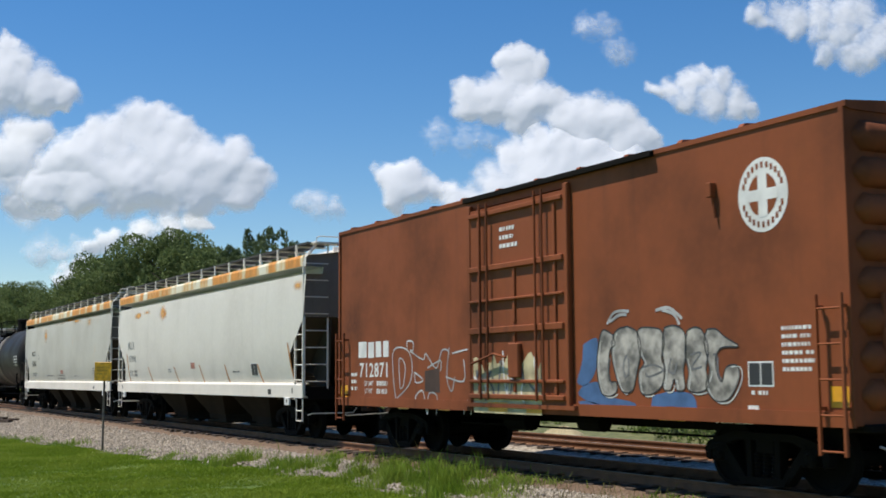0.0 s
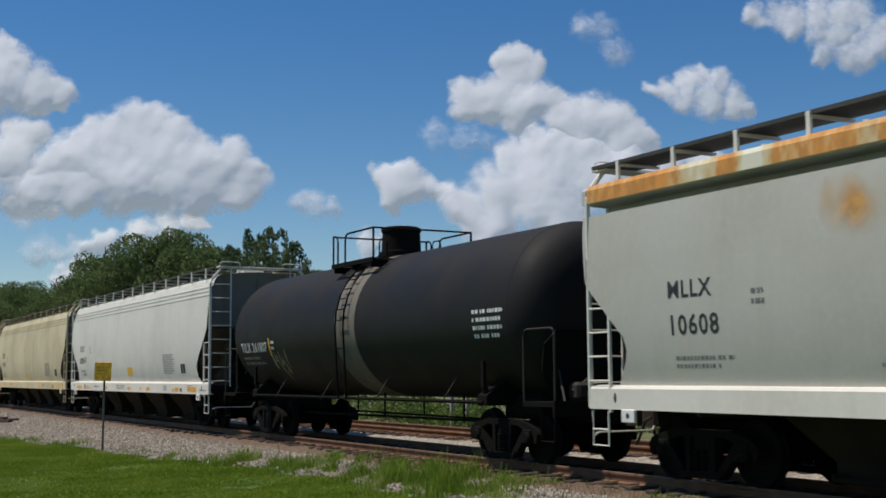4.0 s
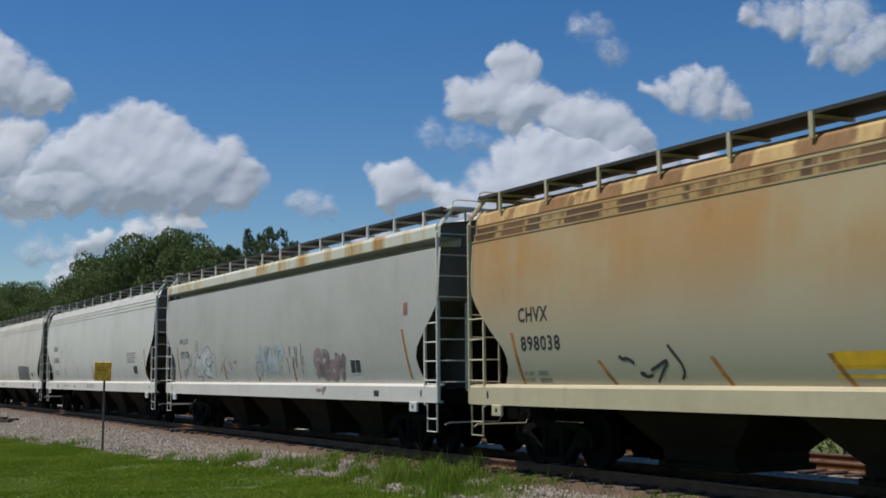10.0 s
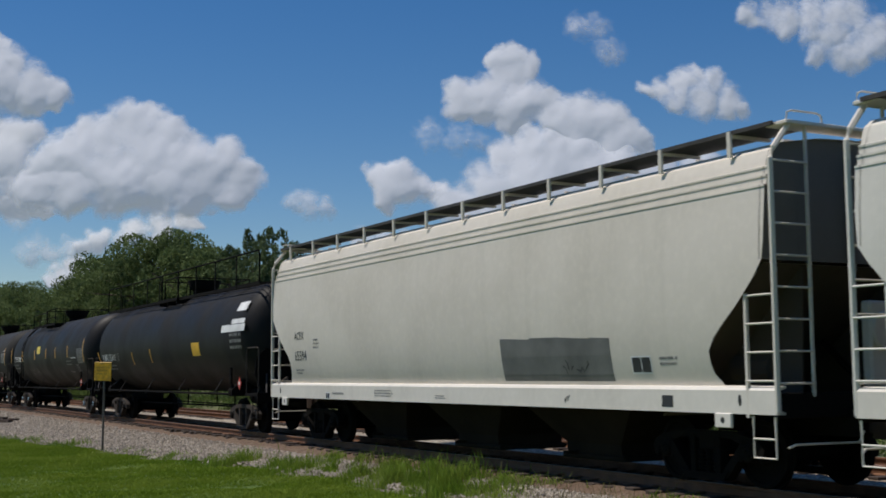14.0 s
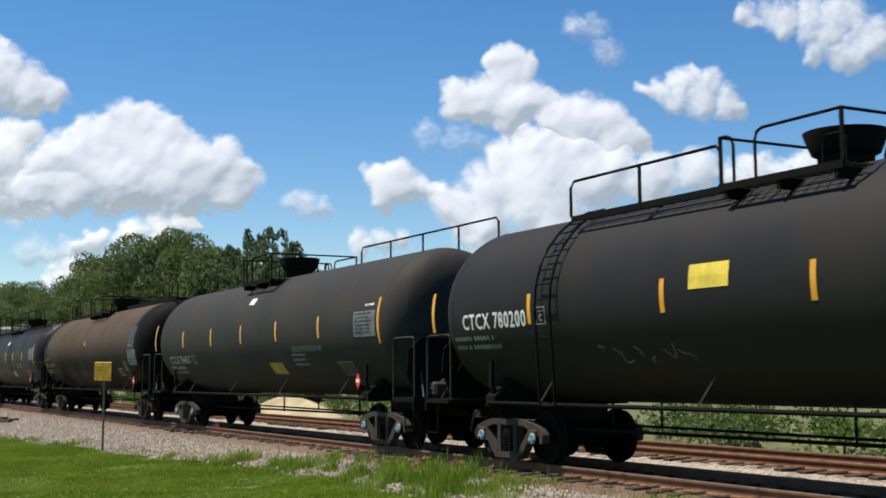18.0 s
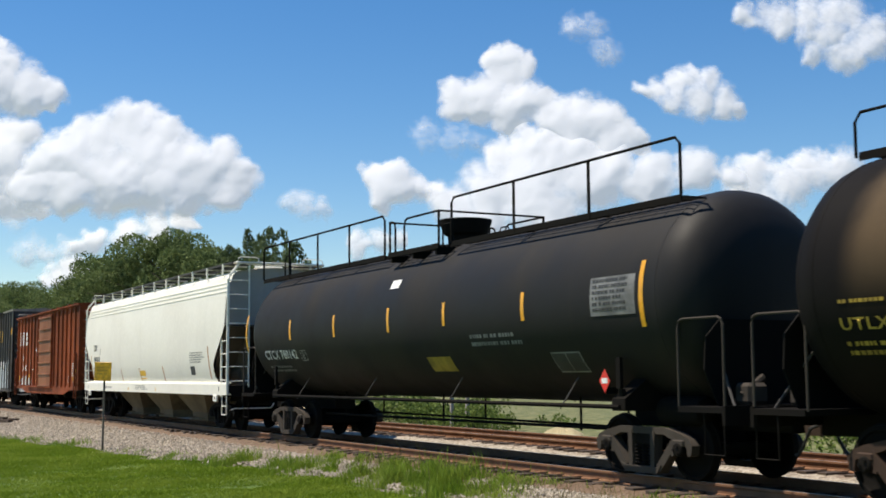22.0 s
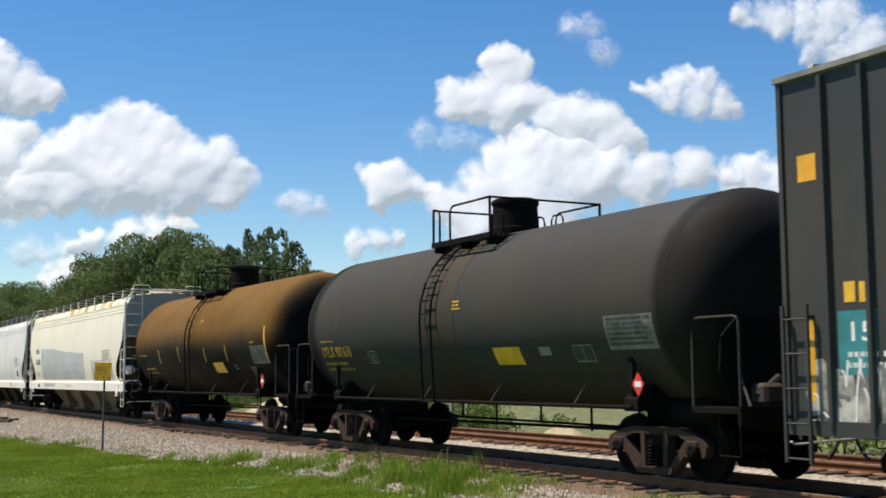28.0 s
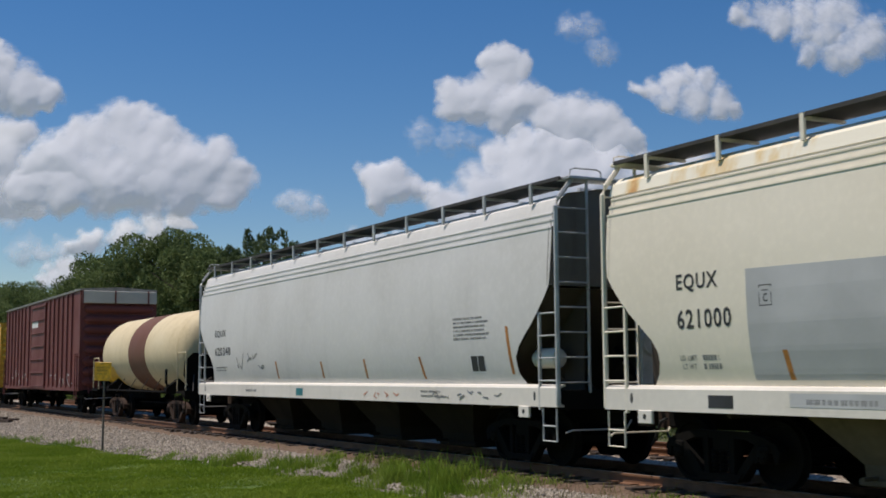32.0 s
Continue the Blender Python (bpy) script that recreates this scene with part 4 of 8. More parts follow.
def hopper(s0, s1, label, mat, sill_mat=None, post_mat=None, plain_side=False, bay_mat=None, finish="black", pads=True, edge_mat=None, end_mat=None, marks=0.0):
    L = s1 - s0
    car = car_root("hopper_car", s0, s1, label, "freight car")
    sec = PLAIN_SECTION if plain_side else HOPPER_SECTION
    cut = [(1.05, 1.37), (1.22, 1.55), (1.30, 1.8), (1.13, 2.05), (0.6, 2.48), (0.16, 2.95), (0.12, 3.3), (0.10, 5)] if not plain_side else [(0.62, 1.37), (0.86, 1.7), (0.94, 1.95), (0.86, 2.1), (0.14, 2.75), (0.06, 2.82), (-0.05, 2.9), (-0.12, 3.6), (-0.16, 5)]
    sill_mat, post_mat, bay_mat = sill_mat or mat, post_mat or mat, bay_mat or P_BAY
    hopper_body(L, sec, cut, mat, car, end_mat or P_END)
    for k in (-1, 1):
        y = k * 1.58
        prof = [(y, 1.025), (y, 1.33), (y - k * 0.03, 1.37), (y - k * 0.17, 1.39), (y - k * 0.17, 1.36), (y - k * 0.04, 1.32), (y - k * 0.04, 1.10), (y - k * 0.15, 1.05), (y - k * 0.15, 1.025)]
        part("side_sill", Shape().prism(prof, "x", -L / 2, L / 2), sill_mat, car, "long side sill")
        e = Shape()
        x = k * L / 2
        e.box(min(x, x - k * 0.9), max(x, x - k * 0.9), -1.54, 1.54, 1.08, 1.14)
        e.box(min(x, x - k * 0.12), max(x, x - k * 0.12), -1.54, 1.54, 0.98, 1.3, 0.01)
        e.box(min(x + k * 0.1, x - k * 2.6), max(x + k * 0.1, x - k * 2.6), -0.3, 0.3, 0.72, 1.08, 0.02)
        part("end_platform", e, BLACK_STEEL, car, "end sill and platform")
        for ys in (-0.55, 0.55):
            part("end_strut", Shape().rod((x - k * 0.25, ys, 1.1), (x - k * 1.6, ys, 2.3), 0.05), BLACK_STEEL, car)
        part("grab_iron", Shape().pipe([(x + k * 0.05, -1.45, 0.62), (x + k * 0.09, -1.35, 0.66), (x + k * 0.12, -0.3, 0.66), (x + k * 0.12, -0.2, 0.8)], 0.016), post_mat, car, "uncoupling lever")
        for ky in (-1, 1):
            hopper_corner(car, L, post_mat, k, ky)
        # No opening is cut: a black oval gives the darkness of the slot
        part("sill_slot_fill", Shape().prism([(x - k * 0.66 + 0.032 * math.cos(q), 1.2 + 0.075 * math.sin(q)) for q in np.linspace(0, 6.283, 14, endpoint=False)], "y", -1.583, -1.55), INK_AND_HOLES, car, "black oval laid on the sill end for a hole")
        if pads:
            px = x - k * 0.98
            part("jacking_pad", Shape().box(px - 0.16, px + 0.16, -1.6, -1.55, 0.84, 1.03, 0.01), LETTER_WHITE if plain_side else sill_mat, car, "square jacking pad")
            # Black disc on the pad in place of a shaded hole
            part("pad_hole_disc", Shape().lathe([(-1.604, 0.004), (-1.603, 0.04), (-1.58, 0.04)], "y", 12, (px, 0, 0.94)), INK_AND_HOLES, car, "black disc set for a hole")
    if edge_mat:
        y0, y1 = (1.562, 1.575) if plain_side else (1.38, 1.47)
        for k in (-1, 1):
            out = [(k * y1, 4.19), (k * y1, 4.39), (k * (y1 - 0.03), 4.46), (k * (y0 - 0.05), 4.46), (k * (y0 - 0.02), 4.19)] if plain_side else [(k * 1.445, 4.25), (k * 1.385, 4.435), (k * 1.25, 4.545), (k * 1.21, 4.51), (k * 1.40, 4.27)]
            part("roof_edge", Shape().prism(out, "x", -L / 2 + 0.02, L / 2 - 0.02), edge_mat, car, "rust-stained roof edge")
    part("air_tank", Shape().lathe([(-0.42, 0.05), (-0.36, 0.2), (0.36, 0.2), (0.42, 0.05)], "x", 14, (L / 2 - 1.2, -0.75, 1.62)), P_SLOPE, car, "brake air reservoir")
    part("brake_wheel", Shape().lathe([(L / 2 + 0.02, 0.24), (L / 2 + 0.05, 0.27), (L / 2 + 0.08, 0.24)], "x", 18, (0, 0.35, 2.1)).rod((L / 2 + 0.05, 0.11, 2.1), (L / 2 + 0.05, 0.59, 2.1), 0.02).rod((L / 2 + 0.05, 0.35, 1.86), (L / 2 + 0.05, 0.35, 2.34), 0.02).box(L / 2 - 0.15, L / 2 + 0.02, 0.1, 0.6, 1.35, 2.5, 0.03), post_mat, car, "hand brake wheel and housing")
    tc = L / 2 - 1.95
    bays = 4 if L > 18.4 else 3
    span = 2 * tc - 2.6
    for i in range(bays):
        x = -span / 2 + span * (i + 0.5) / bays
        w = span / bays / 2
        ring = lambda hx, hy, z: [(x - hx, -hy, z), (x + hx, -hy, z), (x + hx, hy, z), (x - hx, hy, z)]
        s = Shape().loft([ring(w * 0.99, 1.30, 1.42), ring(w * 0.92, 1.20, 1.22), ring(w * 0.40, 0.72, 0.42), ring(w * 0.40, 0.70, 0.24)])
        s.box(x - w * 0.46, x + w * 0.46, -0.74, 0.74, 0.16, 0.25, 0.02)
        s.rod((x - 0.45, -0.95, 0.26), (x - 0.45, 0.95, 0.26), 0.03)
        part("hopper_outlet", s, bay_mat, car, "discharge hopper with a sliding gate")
    part("centre_sill", Shape().box(-L / 2 + 1, L / 2 - 1, -0.16, 0.16, 0.78, 1.1), BLACK_STEEL, car)
    running_boards(car, L - (0.1 if plain_side else 0.3), post_mat, 4.78 if plain_side else 4.79, 1.25 if plain_side else 1.45, 1.22 if plain_side else 1.17)
    trucks(car, tc, finish)
    couplers(car, L / 2 + 0.2)
    skins = Skin(section_depth(sec), L / 2), Skin(lambda z: 1.58, L / 2)
    for q in skins:
        q.dx = marks
    return car, *skins


# ---- tank car ----
def tank(s0, s1, label, mat, R=1.60, zc=2.68, dome=None, ladder_at=None, rails="long", finish="black", blue=False, walk_mat=None, band=None, railings=()):
    """A tank car; s0 and s1 are the ends of its shell."""
    L = s1 - s0
    car = car_root("tank_car", s0, s1, label, "freight car")
    walk_mat = walk_mat or BLACK_STEEL
    prof = []
    for a in np.linspace(0, 1, 8):
        q = a * math.pi / 2
        prof.append((-L / 2 + 0.78 * (1 - math.sin(q)), max(0.02, R * math.cos(math.pi / 2 - q) ** 0.62)))
    prof = [(-L / 2, 0.02), (-L / 2 + 0.01, 0.35 * R), (-L / 2 + 0.06, 0.58 * R), (-L / 2 + 0.16, 0.77 * R), (-L / 2 + 0.30, 0.89 * R), (-L / 2 + 0.48, 0.965 * R), (-L / 2 + 0.66, 0.995 * R), (-L / 2 + 0.74, R)]
    mid = [(x, R) for x in np.linspace(-L / 2 + 1.5, L / 2 - 1.5, 6)]
    body = part("shell", Shape().lathe(prof + mid + [(-x, r) for x, r in prof[::-1]], "x", 48, (0, 0, zc)), mat, car, "", smooth=0.6)
    for x in (-L / 2 + 0.75, L / 2 - 0.75):
        part("weld_seam", Shape().lathe([(x - 0.015, R - 0.01), (x - 0.012, R + 0.003), (x + 0.012, R + 0.003), (x + 0.015, R - 0.01)], "x", 48, (0, 0, zc)), mat, car, smooth=0.6)
    bolster = L / 2 - 1.85
    for k in (-1, 1):
        s = Shape().box(min(k * (L / 2 - 3.0), k * (L / 2 + 0.55)), max(k * (L / 2 - 3.0), k * (L / 2 + 0.55)), -0.28, 0.28, 0.72, 1.12, 0.02)
        x = k * (L / 2 + 0.5)
        s.box(min(x, x - k * 0.9), max(x, x - k * 0.9), -1.5, 1.5, 1.02, 1.1)
        s.box(min(x, x + k * 0.06), max(x, x + k * 0.06), -1.5, 1.5, 0.86, 1.12)
        part("end_platform", s, BLACK_STEEL, car, "steel end platform")
        part("brace", Shape().rod((k * (L / 2 + 0.42), -1.2, 1.1), (k * (L / 2 - 0.12), -1.0, 1.85), 0.02), GRATING, car)
        part("brake_valve", Shape().box(min(k * (L / 2 + 0.12), k * (L / 2 + 0.45)), max(k * (L / 2 + 0.12), k * (L / 2 + 0.45)), -0.95, -0.6, 1.12, 1.42, 0.05).rod((k * (L / 2 + 0.28), -0.95, 1.25), (k * (L / 2 + 0.28), -0.55, 1.5), 0.05, 8), DUSTY_STEEL, car, "brake valve on the end platform")
        # Assumed plate, added to block the bright view between neighbouring shells
        hx = k * (L / 2 + 0.03)
        part("head_shield", Shape().prism([(-1.15, 1.08), (1.15, 1.08), (1.40, 1.6), (1.36, 2.05), (1.1, 2.3), (-1.1, 2.3), (-1.36, 2.05), (-1.40, 1.6)], "x", hx, hx + k * 0.03), BLACK_STEEL, car, "assumed half-height head shield closing the gap")
        for ky in (-1, 1):
            p = part("saddle_post", Shape().prism([(k * bolster - 0.10, 1.0), (k * bolster + 0.10, 1.0), (k * bolster + 0.05, 1.33), (k * bolster - 0.05, 1.33)], "y", ky * 1.38 - 0.03, ky * 1.38 + 0.03).box(k * bolster - 0.05, k * bolster + 0.05, ky * 1.42 - 0.03, ky * 1.42 + 0.03, 1.33, 1.8), BLACK_STEEL, car, "bolster post")
            y = ky * 1.46
            x0, x1 = k * (L / 2 - 0.42), k * (L / 2 + 0.52)
            h = part("handrail", Shape().pipe([(x0, y, 1.08), (x0, y, 2.20), (x0 + k * 0.03, y, 2.28), (x0 + k * 0.11, y, 2.31), (x1 - k * 0.11, y, 2.31), (x1 - k * 0.03, y, 2.28), (x1, y, 2.20), (x1, y, 0.95)], 0.02), walk_mat if walk_mat is not BLACK_STEEL else DUSTY_STEEL, car, "bent end handrail")
            st = Shape().pipe([(x1 - k * 0.02, y, 1.05), (x1 - k * 0.02, y, 0.46), (x1 - k * 0.42, y, 0.46), (x1 - k * 0.42, y, 1.05)], 0.018)
            part("step", st, BLACK_STEEL, car, "bent bar sill step")
        part("body_bolster", Shape().prism([(-1.45, 1.0), (1.45, 1.0), (1.45, 1.18), (1.0, 1.5), (0.5, 1.3), (-0.5, 1.3), (-1.0, 1.5), (-1.45, 1.18)], "x", k * bolster - 0.16, k * bolster + 0.16), BLACK_STEEL, car)
    for ky in (-1, 1):
        part("side_rail", Shape().rod((-L / 2 + 1.8, ky * 1.46, 1.06), (L / 2 - 1.8, ky * 1.46, 1.06), 0.038, 6), BLACK_STEEL, car, "long pipe rail under the shell")
        for x in np.linspace(-L / 2 + 3.4, L / 2 - 3.4, 4):
            part("rail_bracket", Shape().rod((x, ky * 1.46, 1.0), (x + 0.16, ky * 1.2, 1.5), 0.014), GRATING, car)
    brake = Shape().rod((-L / 2 + 3, -0.5, 0.62), (L / 2 - 3, -0.5, 0.66), 0.03).rod((-L / 2 + 3, 0.5, 0.66), (L / 2 - 3, 0.5, 0.62), 0.025)
    for x in np.linspace(-L / 2 + 4.2, L / 2 - 4.2, 3):
        brake.rod((x, -0.5, 0.6), (x, -0.5, 1.24), 0.022).rod((x, 0.5, 0.62), (x, 0.5, 1.24), 0.022)
    part("brake_pipe", brake, BLACK_STEEL, car, "hanging brake pipe and rods")
    part("air_tank", Shape().lathe([(-0.52, 0.06), (-0.46, 0.19), (-0.4, 0.22), (0.4, 0.22), (0.46, 0.19), (0.52, 0.06)], "x", 16, (L / 2 - 1.15, -0.75, 1.0)), BLACK_STEEL, car, "dusty brake air reservoir", smooth=0.6)
    if dome is not None:
        top = zc + R
        part("dome", Shape().lathe([(top - 0.12, 0.50), (top + 0.10, 0.50), (top + 0.12, 0.46), (top + 0.54, 0.44), (top + 0.58, 0.47), (top + 0.64, 0.47), (top + 0.68, 0.40), (top + 0.70, 0.05)] if rails == "short" else [(top - 0.12, 0.36), (top + 0.16, 0.38), (top + 0.2, 0.46), (top + 0.46, 0.56), (top + 0.5, 0.56), (top + 0.52, 0.05)], "z", 22, (dome, 0, 0)), walk_mat, car, "valve housing on top of the shell", smooth=0.5)
        y = -0.95
        zp = zc + math.sqrt(R * R - y * y) + 0.16
        for ky in (-1, 1):
            yy = ky * 0.95
            g = Shape()
            for j in range(6):
                g.box(dome - 1.12, dome + 1.12, yy - 0.28 + 0.1 * j, yy - 0.27 + 0.1 * j, zp - 0.03, zp)
            for j in range(12):
                g.box(dome - 1.12 + j * 0.193, dome - 1.105 + j * 0.193, yy - 0.3, yy + 0.3, zp - 0.03, zp - 0.008)
            g.box(dome - 1.13, dome + 1.13, yy - ky * 0.3 - 0.015, yy - ky * 0.3 + 0.015, zp - 0.09, zp + 0.01).box(dome - 1.13, dome + 1.13, yy + ky * 0.3 - 0.015, yy + ky * 0.3 + 0.015, zp - 0.09, zp + 0.01)
            for x in (-1.0, 0, 1.0):
                g.box(dome + x - 0.03, dome + x + 0.03, yy - 0.3, yy + 0.3, zp - 0.2, zp - 0.05)
            pf = part("platform", g, walk_mat, car, "grated platform beside the valve housing")
            yo = yy + ky * 0.28
            zt = zp + 0.66
            hook = lambda a, b: [(dome + a, yo, zp), (dome + a, yo, zt - 0.14), (dome + a + 0.04 * (b > a) - 0.04 * (b < a), yo, zt - 0.04), (dome + a + 0.14 * (b > a) - 0.14 * (b < a), yo, zt), (dome + b, yo, zt)]
            part("handrail", Shape().pipe(hook(-0.42, 1.10), 0.022), walk_mat, pf, "bent pipe handrail")
            part("handrail", Shape().pipe(hook(-0.84, -1.10), 0.022), walk_mat, pf, "bent pipe handrail")
            for x in (-1.10, 1.10):
                part("handrail_post", Shape().box(dome + x - 0.03, dome + x + 0.03, yo - 0.012, yo + 0.012, zp - 0.05, zt + 0.01), walk_mat, pf)
            for x in (0.45,):
                part("grab_hoop", Shape().pipe([(dome + x - 0.2, yo - ky * 0.55, zp), (dome + x - 0.2, yo - ky * 0.55, zp + 0.42), (dome + x - 0.13, yo - ky * 0.55, zp + 0.5), (dome + x + 0.13, yo - ky * 0.55, zp + 0.5), (dome + x + 0.2, yo - ky * 0.55, zp + 0.42), (dome + x + 0.2, yo - ky * 0.55, zp)], 0.018), walk_mat, pf)
        for x in (-1.10, 1.10):
            part("cross_rail", Shape().rod((dome + x, -1.25, zp + 0.66), (dome + x, 1.25, zp + 0.66), 0.022), walk_mat, car, "pipe rail across the shell")
            part("cross_walk", Shape().box(dome + x - 0.14, dome + x + 0.14, -0.66, 0.66, zp - 0.03, zp), walk_mat, car, "narrow step across the top")
    if rails == "walk":
        top = zc + R
        for k in (1, -1):
            xa, xb = dome + k * 1.5, k * (L / 2 - 0.35)
            g = Shape()
            lo, hi = min(xa, xb), max(xa, xb)
            for j in range(5):
                g.box(lo, hi, -0.30 + 0.15 * j - 0.008, -0.30 + 0.15 * j + 0.008, top + 0.06, top + 0.1)
            g.box(lo, hi, -0.335, -0.31, top + 0.0, top + 0.11)
            for x in np.arange(lo, hi, 0.25):
                g.box(x, x + 0.012, -0.3, 0.3, top + 0.06, top + 0.09)
            wk = part("walkway", g, walk_mat, car, "narrow walkway along the top")
            for x in (xb - k * 0.3, xb - k * 1.4):
                part("grab_hoop", Shape().pipe([(x - 0.38, -0.3, top + 0.05), (x - 0.38, -0.3, top + 0.52), (x - 0.28, -0.3, top + 0.64), (x + 0.28, -0.3, top + 0.64), (x + 0.38, -0.3, top + 0.52), (x + 0.38, -0.3, top + 0.05)], 0.022), walk_mat, wk)
    for side, xa, xb, tall in railings:
        y, zb = side * 0.92, zc + math.sqrt(R * R - 0.92 ** 2) + 0.14
        zt = zb + tall
        g = Shape()
        for j in range(5):
            g.box(xa, xb, y - 0.22 + 0.11 * j - 0.008, y - 0.22 + 0.11 * j + 0.008, zb - 0.03, zb)
        for x in np.arange(xa, xb, 0.3):
            g.box(x, x + 0.012, y - 0.22, y + 0.22, zb - 0.03, zb - 0.008)
        g.box(xa, xb, y + side * 0.23 - 0.012, y + side * 0.23 + 0.012, zb - 0.09, zb + 0.01)
        wk = part("walkway", g, walk_mat, car, "grated walkway along the shell")
        yo = y + side * 0.24
        part("handrail", Shape().pipe([(xa, yo, zb), (xa, yo, zt - 0.1), (xa + 0.1, yo, zt), (xb - 0.1, yo, zt), (xb, yo, zt - 0.1), (xb, yo, zb)], 0.024), walk_mat, wk, "long pipe handrail")
        n = max(1, int(round((xb - xa) / 2.0)))
        for i in range(1, n):
            x = xa + (xb - xa) * i / n
            part("handrail_post", Shape().box(x - 0.03, x + 0.03, yo - 0.012, yo + 0.012, zb - 0.1, zt), walk_mat, wk)
            part("bracket", Shape().rod((x, yo, zb - 0.04), (x, y - side * 0.3, zb - 0.02), 0.02), walk_mat, wk)
        if xa < -L / 2 + 1.5:
            for x in (xa + 0.75,):
                part("grab_hoop", Shape().pipe([(x - 0.2, yo - side * 0.4, zb), (x - 0.2, yo - side * 0.4, zb + 0.5), (x - 0.1, yo - side * 0.4, zb + 0.6), (x + 0.1, yo - side * 0.4, zb + 0.6), (x + 0.2, yo - side * 0.4, zb + 0.5), (x + 0.2, yo - side * 0.4, zb)], 0.02), walk_mat, wk)
    if band:
        part("painted_band", Shape().lathe([(band[0], R - 0.02), (band[0], R + 0.006), (band[1], R + 0.006), (band[1], R - 0.02)], "x", 48, (0, 0, zc)), band[2], car, "band of paint round the shell", smooth=0.6)
    if ladder_at is not None:
        for ky in (-1, 1):
            pts = []
            for a in np.linspace(0.22, 1.02, 7):
                q = a * math.pi / 2
                pts.append((ky * (R + 0.10) * math.sin(q), zc + (R + 0.10) * math.cos(q)))
            pts.append((ky * (R + 0.02), 1.05))
            s = Shape()
            for dx in (-0.22, 0.22):
                s.pipe([(ladder_at + dx, y, z) for y, z in pts], 0.022)
            lad = part("ladder", s, walk_mat, car, "curved side ladder up to the platform")
            for i in range(11):
                u = i / 10 * (len(pts) - 1)
                j = min(int(u), len(pts) - 2)
                y = pts[j][0] + (pts[j + 1][0] - pts[j][0]) * (u - j)
                z = pts[j][1] + (pts[j + 1][1] - pts[j][1]) * (u - j)
                part("rung", Shape().rod((ladder_at - 0.22, y, z), (ladder_at + 0.22, y, z), 0.014), walk_mat, lad)
    trucks(car, bolster + 0.05, finish, blue)
    couplers(car, L / 2 + 0.62)
    skin = Skin(lambda z: math.sqrt(max(0.01, R * R - (z - zc) ** 2)), L / 2)
    skin.raise_by = 0.9
    return car, skin


# ---- boxcar ----
def box_end(car, W, z0, z1, x, k, mat, ribs):
    s = Shape().box(min(x, x - k * 0.08), max(x, x - k * 0.08), -W, W, z0, z1)
    part("end_wall", s, mat, car)
    pitch = (z1 - z0 - 0.3) / ribs
    for i in range(ribs):
        z = z0 + 0.14 + pitch * (i + 0.5)
        rings = []
        for y in [q * (W - 0.10) for q in (-1, -0.97, -0.93, -0.9, -0.45, 0, 0.45, 0.9, 0.93, 0.97, 1)]:
            u = min(1.0, (W - 0.10 - abs(y)) / 0.15)
            d, h = 0.02 + 0.15 * u ** 0.7, pitch * (0.10 + 0.33 * u)
            rings.append([(x - k * 0.01, y, z - h)] + [(x + k * d * math.sin(q), y, z - h * math.cos(q)) for q in np.linspace(0.5, 2.64, 5)] + [(x - k * 0.01, y, z + h)])
        part("end_corrugation", Shape().loft(rings), mat, car, smooth=0.9)


